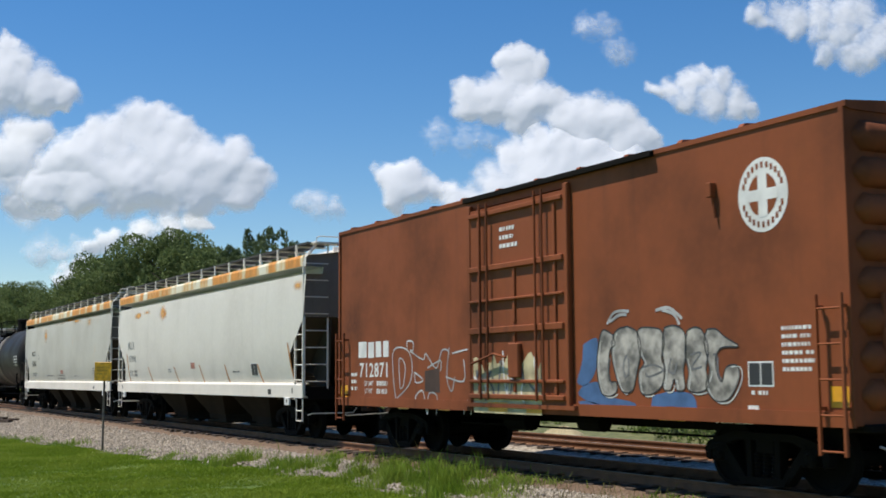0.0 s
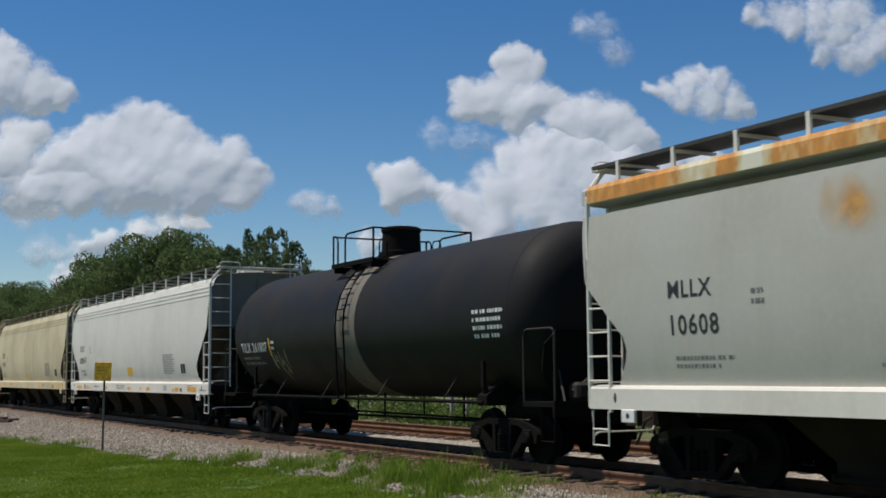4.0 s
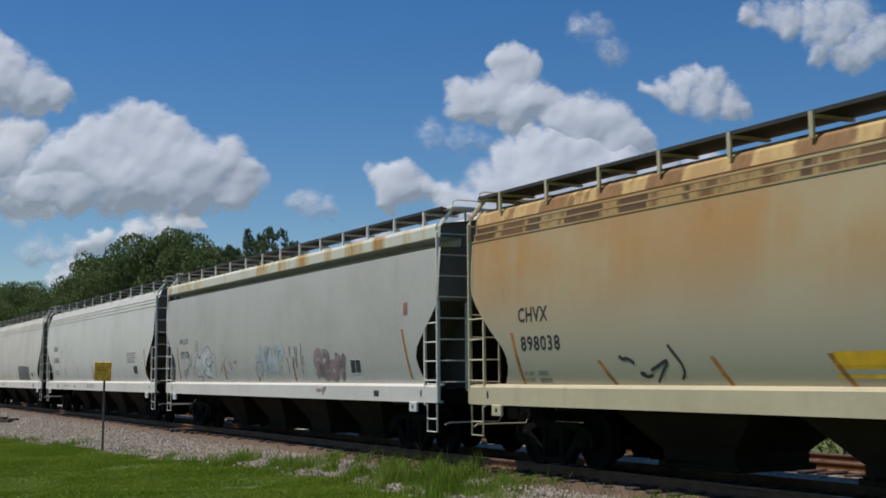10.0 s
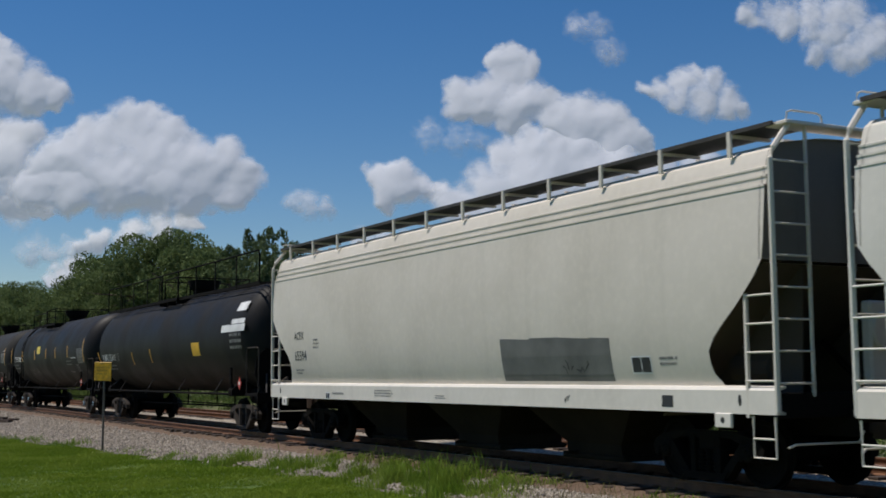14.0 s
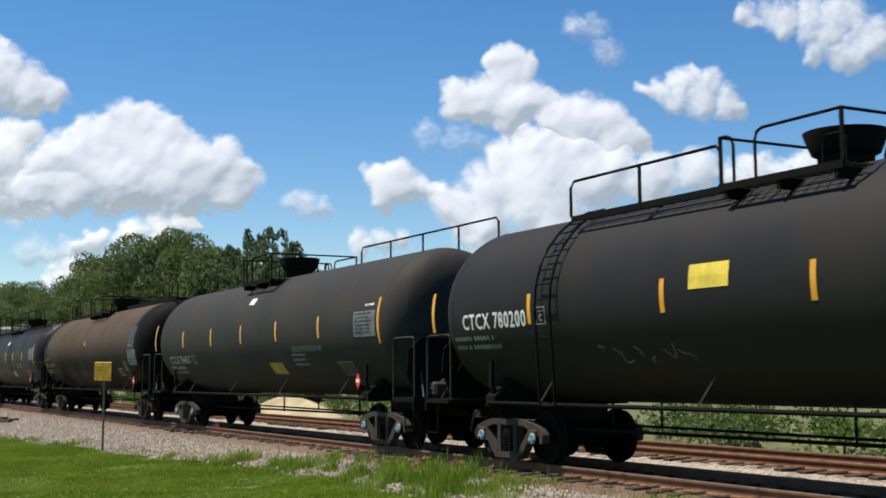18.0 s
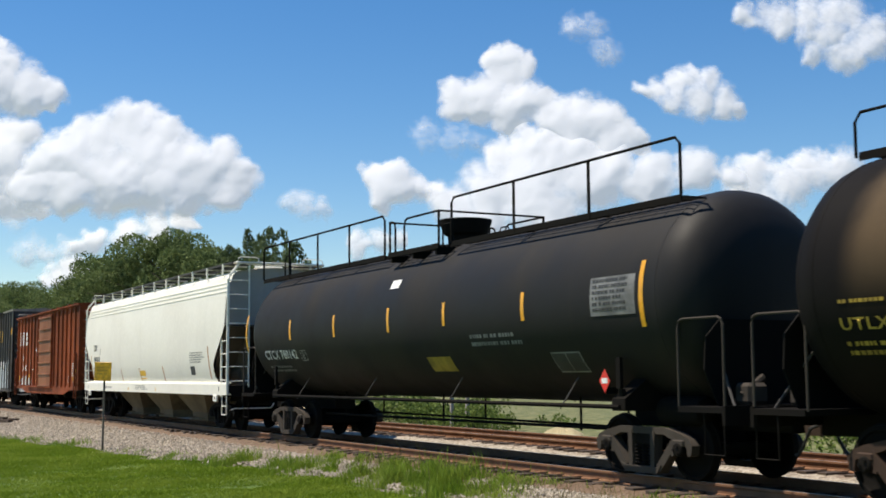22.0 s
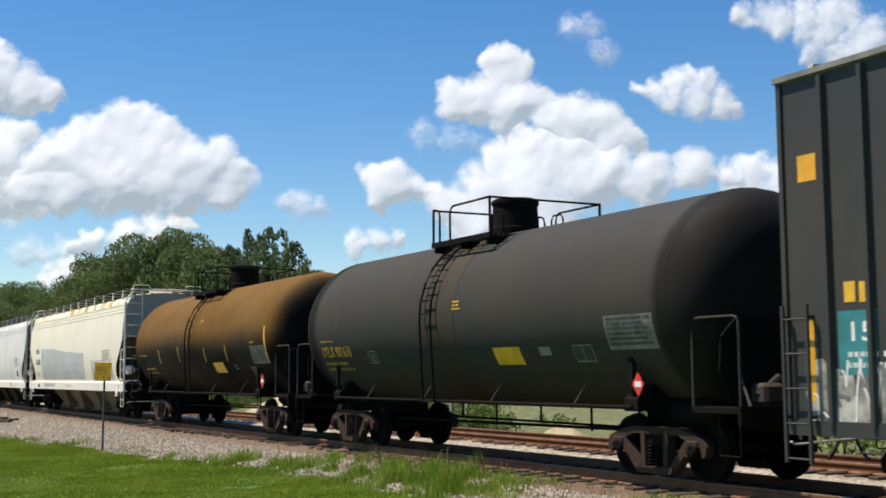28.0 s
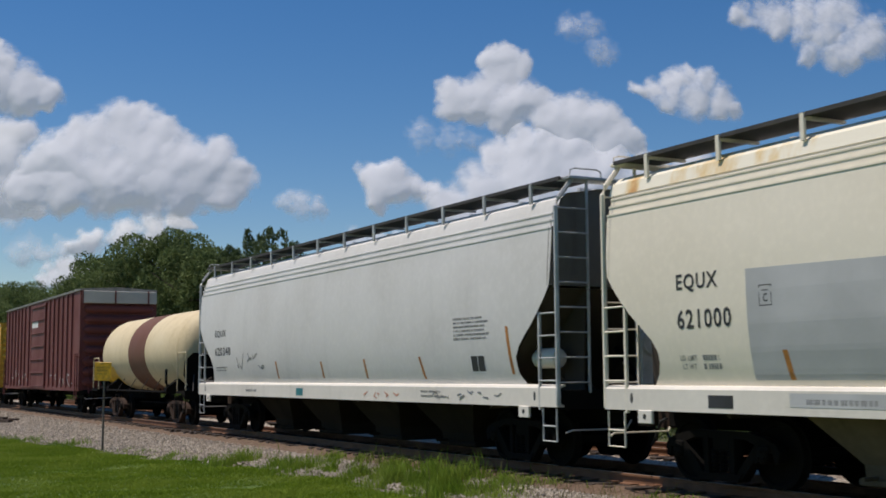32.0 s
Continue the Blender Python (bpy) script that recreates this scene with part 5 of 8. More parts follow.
def boxcar(s0, s1, label, mat, z0, z1, door, posts=(), W=1.58, post_w=0.09, post_d=0.07, eave=0.05, door_mat=None, ribs=9, sill_drop=0.0, finish="black", door_style="panel", roof_mat=None, roof_rise=0.16):
    L = s1 - s0
    car = car_root("boxcar", s0, s1, label, "freight car")
    door_mat, roof_mat = door_mat or mat, roof_mat or mat
    for k in (-1, 1):
        y = k * W
        for a, b in ((-L / 2, door[0]), (door[1], L / 2)):
            part("side_wall", Shape().box(a, b, min(y, y - k * 0.06), max(y, y - k * 0.06), z0, z1), mat, car)
        part("door_header", Shape().box(door[0], door[1], min(y, y - k * 0.06), max(y, y - k * 0.06), z1 - 0.16, z1), mat, car)
    part("floor_frame", Shape().box(-L / 2 + 0.1, L / 2 - 0.1, -W + 0.06, W - 0.06, z0 + 0.05, z0 + 0.2).box(-L / 2 + 0.4, L / 2 - 0.4, -0.2, 0.2, 0.7, z0 + 0.05), BLACK_STEEL, car)
    roof = Shape().prism([(-W - eave, z1), (-W - eave, z1 + 0.07), (0, z1 + roof_rise), (W + eave, z1 + 0.07), (W + eave, z1), (W - 0.06, z1 - 0.03), (-W + 0.06, z1 - 0.03)], "x", -L / 2 - 0.03, L / 2 + 0.03)
    rf = part("roof", roof, roof_mat, car, "shallow pitched sheet roof")
    for i in range(int(L / 1.25)):
        x = -L / 2 + 0.6 + i * 1.25
        part("roof_rib", Shape().prism([(-W - eave + 0.01, z1 + 0.06), (-W - eave + 0.05, z1 + 0.12), (0, z1 + roof_rise + 0.05), (W + eave - 0.05, z1 + 0.12), (W + eave - 0.01, z1 + 0.06), (0, z1 + roof_rise - 0.02)], "x", x - 0.05, x + 0.05), roof_mat, rf)
    for k in (-1, 1):
        y = k * (W + 0.003)
        n = 24
        lo = []
        for i in range(n + 1):
            u = i / n
            x = -L / 2 + L * u
            t = min(1, max(0, (abs(u - 0.5) - 0.30) / 0.08))
            lo.append((x, z0 - 0.02 - sill_drop * (1 - t)))
        side = [(x, z) for x, z in lo] + [(L / 2, z0 + 0.16), (-L / 2, z0 + 0.16)]
        part("side_sill", Shape().prism(side, "y", min(y, y + k * 0.03), max(y, y + k * 0.03)), mat, car, "riveted side sill")
        for x in posts:
            p = Shape()
            yo = k * (W + post_d)
            p.prism([(x - post_w / 2, k * W), (x - post_w / 3, yo), (x + post_w / 3, yo), (x + post_w / 2, k * W)], "z", z0 + 0.1, z1 - 0.05)
            part("side_post", p, mat, car)
        for kx in (-1, 1):
            x = kx * L / 2
            c = Shape().box(min(x, x - kx * 0.07), max(x, x - kx * 0.07), min(y, y + k * 0.03), max(y, y + k * 0.03), z0, z1)
            part("corner_post", c, mat, car)
            yy = k * (W + 0.11)
            lx = (x - kx * 0.07, x - kx * 0.47)
            s = Shape()
            for q in lx:
                s.box(q - 0.02, q + 0.02, yy - 0.02, yy + 0.02, z0 - 0.35, z0 + 1.55)
                for zz in (z0 + 0.2, z0 + 1.4):
                    s.box(q - 0.02, q + 0.02, min(yy, k * W), max(yy, k * W), zz - 0.02, zz + 0.02)
            lad = part("ladder", s, mat, car, "short corner ladder")
            for i in range(5):
                z = z0 - 0.3 + i * 0.42
                part("rung", Shape().rod((lx[0], yy, z), (lx[1], yy, z), 0.015), mat, lad)
            ey = k * (W - 0.35)
            s = Shape().box(x + kx * 0.13, x + kx * 0.17, ey - 0.02, ey + 0.02, z0 - 0.1, z0 + 1.55).box(x + kx * 0.13, x + kx * 0.17, ey - k * 0.42 - 0.02, ey - k * 0.42 + 0.02, z0 - 0.1, z0 + 1.55)
            lad = part("ladder", s, mat, car, "end ladder")
            for i in range(5):
                z = z0 + i * 0.36
                part("rung", Shape().rod((x + kx * 0.15, ey, z), (x + kx * 0.15, ey - k * 0.42, z), 0.015), mat, lad)
        d = Shape()
        a, b = door
        yd = k * (W + 0.02)
        d.box(a + 0.03, b - 0.03, min(yd, yd + k * 0.05), max(yd, yd + k * 0.05), z0 + 0.12, z1 - 0.2)
        dr = part("door", d, door_mat, car, "sliding plug door with steel bars")
        yo = yd + k * 0.05
        if door_style == "panel":
            m = 6
            for i in range(m + 1):
                z = z0 + 0.16 + (z1 - z0 - 0.4) * i / m
                part("door_rib", Shape().box(a + 0.06, b - 0.06, min(yo, yo + k * 0.045), max(yo, yo + k * 0.045), z - 0.035, z + 0.035, 0.012), door_mat, dr)
        else:
            zd = lambda q: z0 + 0.12 + (z1 - z0 - 0.32) * q
            for u in (0.16, 0.24, 0.74, 0.81):
                x = a + (b - a) * u
                part("locking_bar", Shape().rod((x, yo + k * 0.075, zd(0.02)), (x, yo + k * 0.075, z1 - 0.12), 0.022, 8), door_mat, dr)
            for q, w in ((0.04, 0.05), (0.115, 0.035), (0.373, 0.07), (0.522, 0.03), (0.69, 0.06), (0.97, 0.05)):
                z = zd(q)
                part("door_rib", Shape().box(a + 0.05, b - 0.05, min(yo, yo + k * 0.06), max(yo, yo + k * 0.06), z - w, z + w * 0.6, 0.012), door_mat, dr)
            for u, q0, q1 in ((0.5, 0.4, 0.67), (0.12, 0.05, 0.95), (0.9, 0.05, 0.95), (0.5, 0.06, 0.36)):
                x = a + (b - a) * u
                part("door_post", Shape().box(x - 0.04, x + 0.04, min(yo, yo + k * 0.035), max(yo, yo + k * 0.035), zd(q0), zd(q1), 0.01), door_mat, dr)
            part("door_handle", Shape().pipe([(a + 0.2, yo + k * 0.1, zd(0.20)), (a + 1.0, yo + k * 0.1, zd(0.25)), (a + 1.4, yo + k * 0.1, zd(0.23))], 0.022), door_mat, dr)
            part("lock_box", Shape().box(a + (b - a) * 0.46, a + (b - a) * 0.57, min(yo, yo + k * 0.09), max(yo, yo + k * 0.09), zd(0.13), zd(0.30), 0.02), door_mat, dr)
        for x in (a, b):
            part("door_frame", Shape().box(x - 0.06, x + 0.06, min(k * W, k * (W + 0.09)), max(k * W, k * (W + 0.09)), z0 + 0.05, z1 - 0.1, 0.015), mat, car)
        part("door_track", Shape().box(a - (b - a) * 0.9 if door_style == "panel" else a - 0.2, b + 0.2, min(k * W, k * (W + 0.1)), max(k * W, k * (W + 0.1)), z0 + 0.06, z0 + 0.13), mat, car, "door guide rail")
        part("door_track", Shape().box(a - 0.2, b + 2.2 if door_style != "panel" else b + 0.2, min(k * W, k * (W + 0.09)), max(k * W, k * (W + 0.09)), z1 - 0.02 if door_style != "panel" else z1 - 0.2, z1 + 0.06 if door_style != "panel" else z1 - 0.14), BLACK_STEEL if door_style != "panel" else mat, car, "door guide rail")
    for k in (-1, 1):
        box_end(car, W, z0, z1 + 0.05, k * L / 2, k, mat, ribs)
        x = k * L / 2
        part("end_sill", Shape().box(min(x - k * 0.3, x + k * 0.12), max(x - k * 0.3, x + k * 0.12), -W + 0.1, W - 0.1, 0.85, z0 + 0.02, 0.02).box(min(x - k * 2.6, x + k * 0.1), max(x - k * 2.6, x + k * 0.1), -0.3, 0.3, 0.7, 1.05, 0.02), BLACK_STEEL, car)
        part("uncoupling_lever", Shape().pipe([(x + k * 0.16, -1.4, 0.7), (x + k * 0.2, -1.3, 0.66), (x + k * 0.2, -0.25, 0.7)], 0.016), GREY_STEEL, car)
    part("brake_cylinder", Shape().lathe([(-0.3, 0.14), (0.3, 0.14)], "x", 12, (1.0, -0.7, 0.75)).lathe([(-0.35, 0.18), (0.35, 0.18)], "x", 12, (-1.4, -0.6, 0.72)).rod((-4, -0.4, 0.6), (4, -0.3, 0.62), 0.02), BLACK_STEEL, car, "brake cylinder and reservoir")
    trucks(car, L / 2 - 2.1, finish)
    couplers(car, L / 2 + 0.25)
    return car, Skin(lambda z: W, L / 2, door)

# ---- paints of the train ----
P_WHITE = paint("weathered white hopper paint", (0.675, 0.645, 0.578), (0.30, 0.29, 0.24), 0.26, 0.12, 0.0, 0.45)
P_GREY = paint("weathered pale grey paint", (0.52, 0.492, 0.44), (0.26, 0.26, 0.21), 0.3, 0.15, 0.0, 0.45, shift=7)
P_BEIGE = paint("dusty beige hopper paint", (0.602, 0.515, 0.332), (0.30, 0.25, 0.15), 0.5, 0.35, 0.0, 0.5, shift=13)
P_ORANGE = paint("rust-bleached hopper paint", (0.496, 0.279, 0.102), (0.48, 0.42, 0.27), 0.9, 0.5, 0.45, 0.55, (0.34, 0.15, 0.045), shift=19, low=(2.55, 0.9, (0.44, 0.40, 0.295)))
P_BLACK = paint("satin black tank paint", (0.0165, 0.0162, 0.0163), (0.031, 0.0270, 0.0230), 0.5, 0.3, 0.0, 0.5, shift=3, gloss=0.13)
# The next two turn near-black towards the bottom and towards both heads
P_BROWNTANK = paint("brown tank, black below and at the heads", (0.080, 0.055, 0.032), (0.045, 0.038, 0.03), 0.3, 0.4, 0.0, 0.5, shift=23, low=(2.6, 0.6, (0.009, 0.008, 0.007)), ends=(7.6, 0.5, (0.009, 0.008, 0.0075)), gloss=0.05)
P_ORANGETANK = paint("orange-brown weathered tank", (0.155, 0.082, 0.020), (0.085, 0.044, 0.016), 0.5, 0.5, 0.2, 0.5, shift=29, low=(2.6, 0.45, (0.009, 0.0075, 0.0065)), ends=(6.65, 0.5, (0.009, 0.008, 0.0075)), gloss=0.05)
P_CREAM = paint("cream tank paint", (0.658, 0.552, 0.35), (0.35, 0.26, 0.13), 0.4, 0.4, 0.0, 0.5, shift=31)
P_BOXRED = paint("faded mineral red paint", (0.242, 0.0701, 0.0266), (0.080, 0.031, 0.017), 0.95, 0.5, 0.15, 0.6, shift=5, gloss=0.18)
P_NSRED = paint("dusty oxide red paint", (0.245, 0.053, 0.015), (0.060, 0.022, 0.012), 0.95, 0.9, 0.35, 0.6, (0.09, 0.035, 0.018), shift=11, gloss=0.15)
P_BLUEBLACK = paint("faded blue-black paint", (0.036, 0.0365, 0.037), (0.072, 0.056, 0.040), 0.55, 0.5, 0.55, 0.55, (0.12, 0.055, 0.025), shift=17)
P_DARKRED = paint("dark maroon paint", (0.156, 0.042, 0.036), (0.07, 0.03, 0.025), 0.4, 0.4, 0.2, 0.55, shift=37)
P_YELLOWBOX = paint("chrome yellow paint", (0.69, 0.404, 0.0425), (0.3, 0.2, 0.05), 0.3, 0.3, 0.1, 0.5, shift=41)


# Bay colours hold grime and also the shade under the car
P_BAYPALE = paint("dusty beige hopper bay dimmed for shade", (0.17, 0.14, 0.095), (0.07, 0.058, 0.042), 0.9, 0.8, 0.2, 0.85, (0.10, 0.06, 0.03), shift=42, gloss=0.1)
P_BAY = paint("grimy hopper bay darkened for shade", (0.024, 0.019, 0.013), (0.012, 0.0095, 0.007), 0.9, 0.8, 0.2, 0.85, (0.04, 0.02, 0.01), shift=43, gloss=0.1)
# End sheets greyer than their cars: shade put into the paint besides the grime
P_ENDPALE = paint("dusty end sheet greyed for shade", (0.30, 0.295, 0.285), (0.20, 0.19, 0.17), 0.5, 0.5, 0.0, 0.6, shift=48)
P_END = paint("travel-grimed end sheet darkened for shade", (0.165, 0.150, 0.130), (0.075, 0.062, 0.048), 0.5, 0.5, 0.0, 0.6, shift=46)
# Shade of the end openings painted into the slope sheets and the reservoir there
P_SLOPE = paint("slope sheet darkened for shade", (0.060, 0.050, 0.040), (0.085, 0.068, 0.050), 0.6, 0.5, 0.1, 0.85, (0.05, 0.025, 0.012), shift=45, gloss=0.1)
P_SILL = paint("white sill paint", (0.73, 0.685, 0.61), (0.34, 0.32, 0.26), 0.22, 0.15, 0.0, 0.5, shift=47)
P_CREAMWHITE = paint("cream white hopper paint", (0.79, 0.725, 0.60), (0.5, 0.45, 0.34), 0.19, 0.1, 0.0, 0.45, shift=53)
P_BRIGHT = paint("fresh white hopper paint", (0.779, 0.756, 0.677), (0.42, 0.41, 0.36), 0.19, 0.1, 0.0, 0.45, shift=59)
P_RUSTEDGE = rust_edge("rusting white roof edge", (0.74, 0.70, 0.56), (0.72, 0.28, 0.04), 0.485, 61)
P_RUSTEDGE_LIGHT = rust_edge("lightly rusted roof edge", (0.72, 0.68, 0.56), (0.60, 0.30, 0.08), 0.60, 64)
P_DUSTBLACK = paint("dusty black tank paint", (0.030, 0.0288, 0.0265), (0.054, 0.050, 0.042), 0.6, 0.4, 0.0, 0.62, shift=67, gloss=0.12)
P_BAND = paint("worn tan band", (0.16, 0.14, 0.11), (0.05, 0.045, 0.04), 0.6, 0.5, 0.0, 0.6, shift=71)
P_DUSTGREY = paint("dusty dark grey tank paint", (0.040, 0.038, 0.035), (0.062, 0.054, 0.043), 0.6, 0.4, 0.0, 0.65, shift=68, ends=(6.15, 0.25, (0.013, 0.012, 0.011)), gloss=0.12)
P_DUSTBAND = paint("brown dust band", (0.052, 0.042, 0.030), (0.03, 0.026, 0.02), 0.6, 0.5, 0.0, 0.65, shift=72, gloss=0.12)
P_BROWNBAND = paint("brown saddle band", (0.14, 0.055, 0.03), (0.08, 0.04, 0.03), 0.4, 0.3, 0.0, 0.6, shift=73)
P_REDDOOR = paint("paler oxide red door", (0.239, 0.0752, 0.023), (0.10, 0.045, 0.026), 0.75, 0.8, 0.45, 0.55, (0.09, 0.035, 0.02), shift=79)
P_ROOFGREY = plain("galvanised roof sheet", (0.24, 0.225, 0.195), 0.55, 0.3)

P_RIBBROWN = rust_edge("dark brown rib recess", (0.20, 0.105, 0.045), (0.09, 0.045, 0.025), 0.5, 75)
P_BROWNEDGE = rust_edge("rust-brown roof edge", (0.456, 0.276, 0.102), (0.26, 0.12, 0.035), 0.5, 70)
P_GREYRUST = paint("rust-blotched pale grey paint", (0.487, 0.473, 0.42), (0.27, 0.26, 0.2), 0.3, 0.15, 0.35, 0.45, (0.7, 0.34, 0.08), shift=83)
P_OFFWHITE = paint("off-white hopper paint", (0.68, 0.625, 0.54), (0.32, 0.30, 0.24), 0.26, 0.15, 0.0, 0.45, shift=89)
P_COOLWHITE = paint("cool white hopper paint", (0.663, 0.647, 0.619), (0.32, 0.32, 0.29), 0.26, 0.12, 0.0, 0.45, shift=97)

def emblem(c, k, x, z, r):
    """A white oval with a dark cross inside a ring of dark dabs."""
    ring = lambda q: [(x + q * 0.98 * math.cos(a), z + q * 1.05 * math.sin(a)) for a in np.linspace(0, 2 * math.pi, 32, endpoint=False)]
    e = patch(c, k, "emblem", ring(r), LETTER_WHITE, "white oval emblem", 0.007, 10)
    patch(e, k, "field", ring(r * 0.58), P_BOXRED, "", 0.010, 8)
    rect(e, k, "cross_bar", x - r * 0.6, x + r * 0.6, z - r * 0.16, z + r * 0.16, LETTER_WHITE, "", 0.013)
    rect(e, k, "cross_bar", x - r * 0.18, x + r * 0.18, z - r * 0.62, z + r * 0.62, LETTER_WHITE, "", 0.0135)
    for i in range(26):
        a = 2 * math.pi * (i + 0.5) / 26
        if i in (12, 13, 25, 0):
            continue
        p = (x + r * 0.8 * math.cos(a), z + r * 0.84 * math.sin(a))
        rect(e, k, "dab", p[0] - 0.022, p[0] + 0.022, p[1] - 0.04, p[1] + 0.04, P_BOXRED, "", 0.011)


def train():
    c, k = boxcar(-25.07, -10.19, "mineral red steel boxcar with silver graffiti on its side", P_BOXRED, 0.93, 4.69, (-1.45, 1.66), door_style="bars", eave=0.02, ribs=8, roof_rise=0.2)
    letters(c, k, "712871", -6.36, 1.51, 0.31, LETTER_WHITE, 1.37)
    rect(c, k, "emblem_bar", -6.42, -6.01, 1.93, 2.27, LETTER_WHITE)
    rect(c, k, "emblem_bar", -5.93, -5.64, 1.92, 2.25, LETTER_WHITE)
    rect(c, k, "emblem_bar", -5.56, -5.29, 1.93, 2.26, LETTER_WHITE)
    rect(c, k, "emblem_bar", -5.20, -4.94, 1.93, 2.26, LETTER_WHITE)
    limits(c, k, -6.13, 1.15, 1.15, 0.30, LETTER_WHITE, 5)
    bars(c, k, -6.80, 1.16, 0.32, 0.45, 3, LETTER_WHITE, 6)
    bars(c, k, -5.29, 0.86, 0.40, 0.14, 2, LETTER_WHITE, 7)
    bars(c, k, -0.37, 3.65, 0.59, 0.44, 3, LETTER_WHITE, 8)
    bars(c, k, 6.28, 1.52, 0.59, 0.61, 6, LETTER_WHITE, 9)
    frame_box(c, k, 5.66, 6.12, 1.38, 1.70)
    bars(c, k, 5.71, 1.22, 0.34, 0.11, 1, LETTER_WHITE, 11)
    bars(c, k, 5.02, 0.86, 0.93, 0.15, 2, LETTER_WHITE, 12)
    rect(c, k, "plate", 5.64, 5.83, 1.05, 1.14, LETTER_WHITE)
    rect(c, k, "reflector", 7.06, 7.42, 1.14, 1.39, REFLECTIVE)
    rect(c, k, "reflector", 2.67, 3.16, 0.91, 1.03, REFLECTIVE)
    rect(c, k, "reflector", 3.82, 4.40, 0.90, 1.02, REFLECTIVE)
    rect(c, k, "reflector", -4.50, -4.04, 0.88, 1.03, REFLECTIVE)
    rect(c, k, "reflector", -2.81, -2.34, 0.89, 1.03, REFLECTIVE)
    rect(c, k, "reflector", -7.35, -6.99, 1.09, 1.34, REFLECTIVE)
    rect(c, k, "reflector", -0.82, -0.16, 0.92, 1.08, REFLECTIVE)
    rect(c, k, "reflector", 0.43, 0.90, 0.92, 1.06, REFLECTIVE)
    bubble_letter(c, k, [(2.78, 2.13), (2.51, 2.21), (2.37, 1.89), (2.36, 1.52), (2.46, 1.27), (2.67, 1.22), (2.84, 1.3), (2.83, 1.43), (2.68, 1.45), (2.65, 1.66), (2.69, 1.9), (2.82, 1.99)], [(2.69, 1.79), (2.65, 1.57), (2.72, 1.39)], 0)
    bubble_letter(c, k, [(3.12, 2.25), (2.82, 2.17), (2.73, 1.84), (2.87, 1.43), (3.01, 1.28), (3.23, 1.32), (3.33, 1.56), (3.44, 1.87), (3.37, 2.15)], [(3.1, 1.83), (3.02, 1.7), (3.05, 1.52), (3.14, 1.56), (3.15, 1.78)], 1)
    bubble_letter(c, k, [(3.48, 2.22), (3.37, 2.15), (3.41, 1.85), (3.51, 1.71), (3.38, 1.56), (3.41, 1.3), (3.61, 1.25), (3.89, 1.37), (3.98, 1.6), (3.91, 1.77), (3.98, 1.98), (3.91, 2.16), (3.69, 2.21)], [(3.48, 1.64), (3.7, 1.68), (3.94, 1.6), (3.62, 1.51), (3.54, 1.56)], 2)
    bubble_letter(c, k, [(3.99, 2.2), (3.93, 1.94), (3.97, 1.6), (3.93, 1.35), (4.09, 1.32), (4.18, 1.48), (4.23, 1.32), (4.4, 1.35), (4.38, 1.6), (4.45, 1.85), (4.42, 2.12), (4.21, 2.22)], [(4.12, 1.77), (4.07, 1.6), (4.18, 1.56), (4.25, 1.71)], 3)
    bubble_letter(c, k, [(4.48, 2.14), (4.42, 1.85), (4.49, 1.56), (4.45, 1.35), (4.67, 1.29), (4.9, 1.38), (4.85, 1.6), (4.91, 1.88), (4.79, 2.13), (4.63, 2.18)], [(4.53, 1.8), (4.75, 1.83), (4.54, 1.62), (4.77, 1.64)], 4)
    bubble_letter(c, k, [(4.89, 2.14), (4.83, 1.96), (4.92, 1.6), (4.84, 1.37), (5.03, 1.19), (5.29, 1.22), (5.49, 1.48), (5.46, 1.65), (5.25, 1.63), (5.16, 1.44), (5.07, 1.56), (5.05, 1.76), (5.18, 1.89), (5.5, 1.9), (5.24, 2.03), (5.07, 2.14)], [(4.99, 1.8), (5.08, 1.78), (5.09, 1.56), (5.16, 1.46)], 5)
    patch(c, k, "graffiti", smooth_path([(1.99, 2.01), (2.35, 2.1), (2.37, 1.84), (2.29, 1.57), (2.05, 1.38), (1.81, 1.43), (1.94, 1.71), (1.99, 2.01)])[:-1], SPRAY_BLUE, "sprayed blue shading", 0.0045, 5)
    patch(c, k, "graffiti", smooth_path([(1.97, 1.38), (2.37, 1.43), (2.52, 1.23), (2.82, 1.19), (3.26, 1.13), (3.22, 1.04), (2.66, 1.06), (2.2, 1.11), (1.84, 1.24), (1.97, 1.38)])[:-1], SPRAY_BLUE, "sprayed blue shading", 0.0045, 5)
    patch(c, k, "graffiti", smooth_path([(3.68, 1.24), (4.09, 1.3), (4.54, 1.27), (4.64, 1.07), (4.56, 0.94), (4.44, 1.06), (3.95, 1.09), (3.81, 0.92), (3.64, 0.96), (3.68, 1.24)])[:-1], SPRAY_BLUE, "sprayed blue shading", 0.0045, 5)
    patch(c, k, "graffiti", smooth_path([(1.84, 1.13), (2.12, 1.14), (2.66, 1.03), (2.58, 0.97), (1.96, 1.05), (1.84, 1.13)])[:-1], SPRAY_BLUE, "sprayed blue shading", 0.0045, 5)
    stroke(c, k, "graffiti", smooth_path([(2.63, 2.3), (2.83, 2.47), (3.18, 2.47)]), 0.045, SPRAY_SILVER, label="sprayed arc")
    stroke(c, k, "graffiti", smooth_path([(2.71, 2.33), (2.92, 2.42), (3.12, 2.42)]), 0.045, SPRAY_SILVER, label="sprayed arc")
    stroke(c, k, "graffiti", smooth_path([(3.8, 2.45), (4.1, 2.47), (4.38, 2.31)]), 0.045, SPRAY_SILVER, label="sprayed arc")
    stroke(c, k, "graffiti", smooth_path([(3.94, 2.45), (4.2, 2.38), (4.32, 2.23)]), 0.045, SPRAY_SILVER, label="sprayed arc")
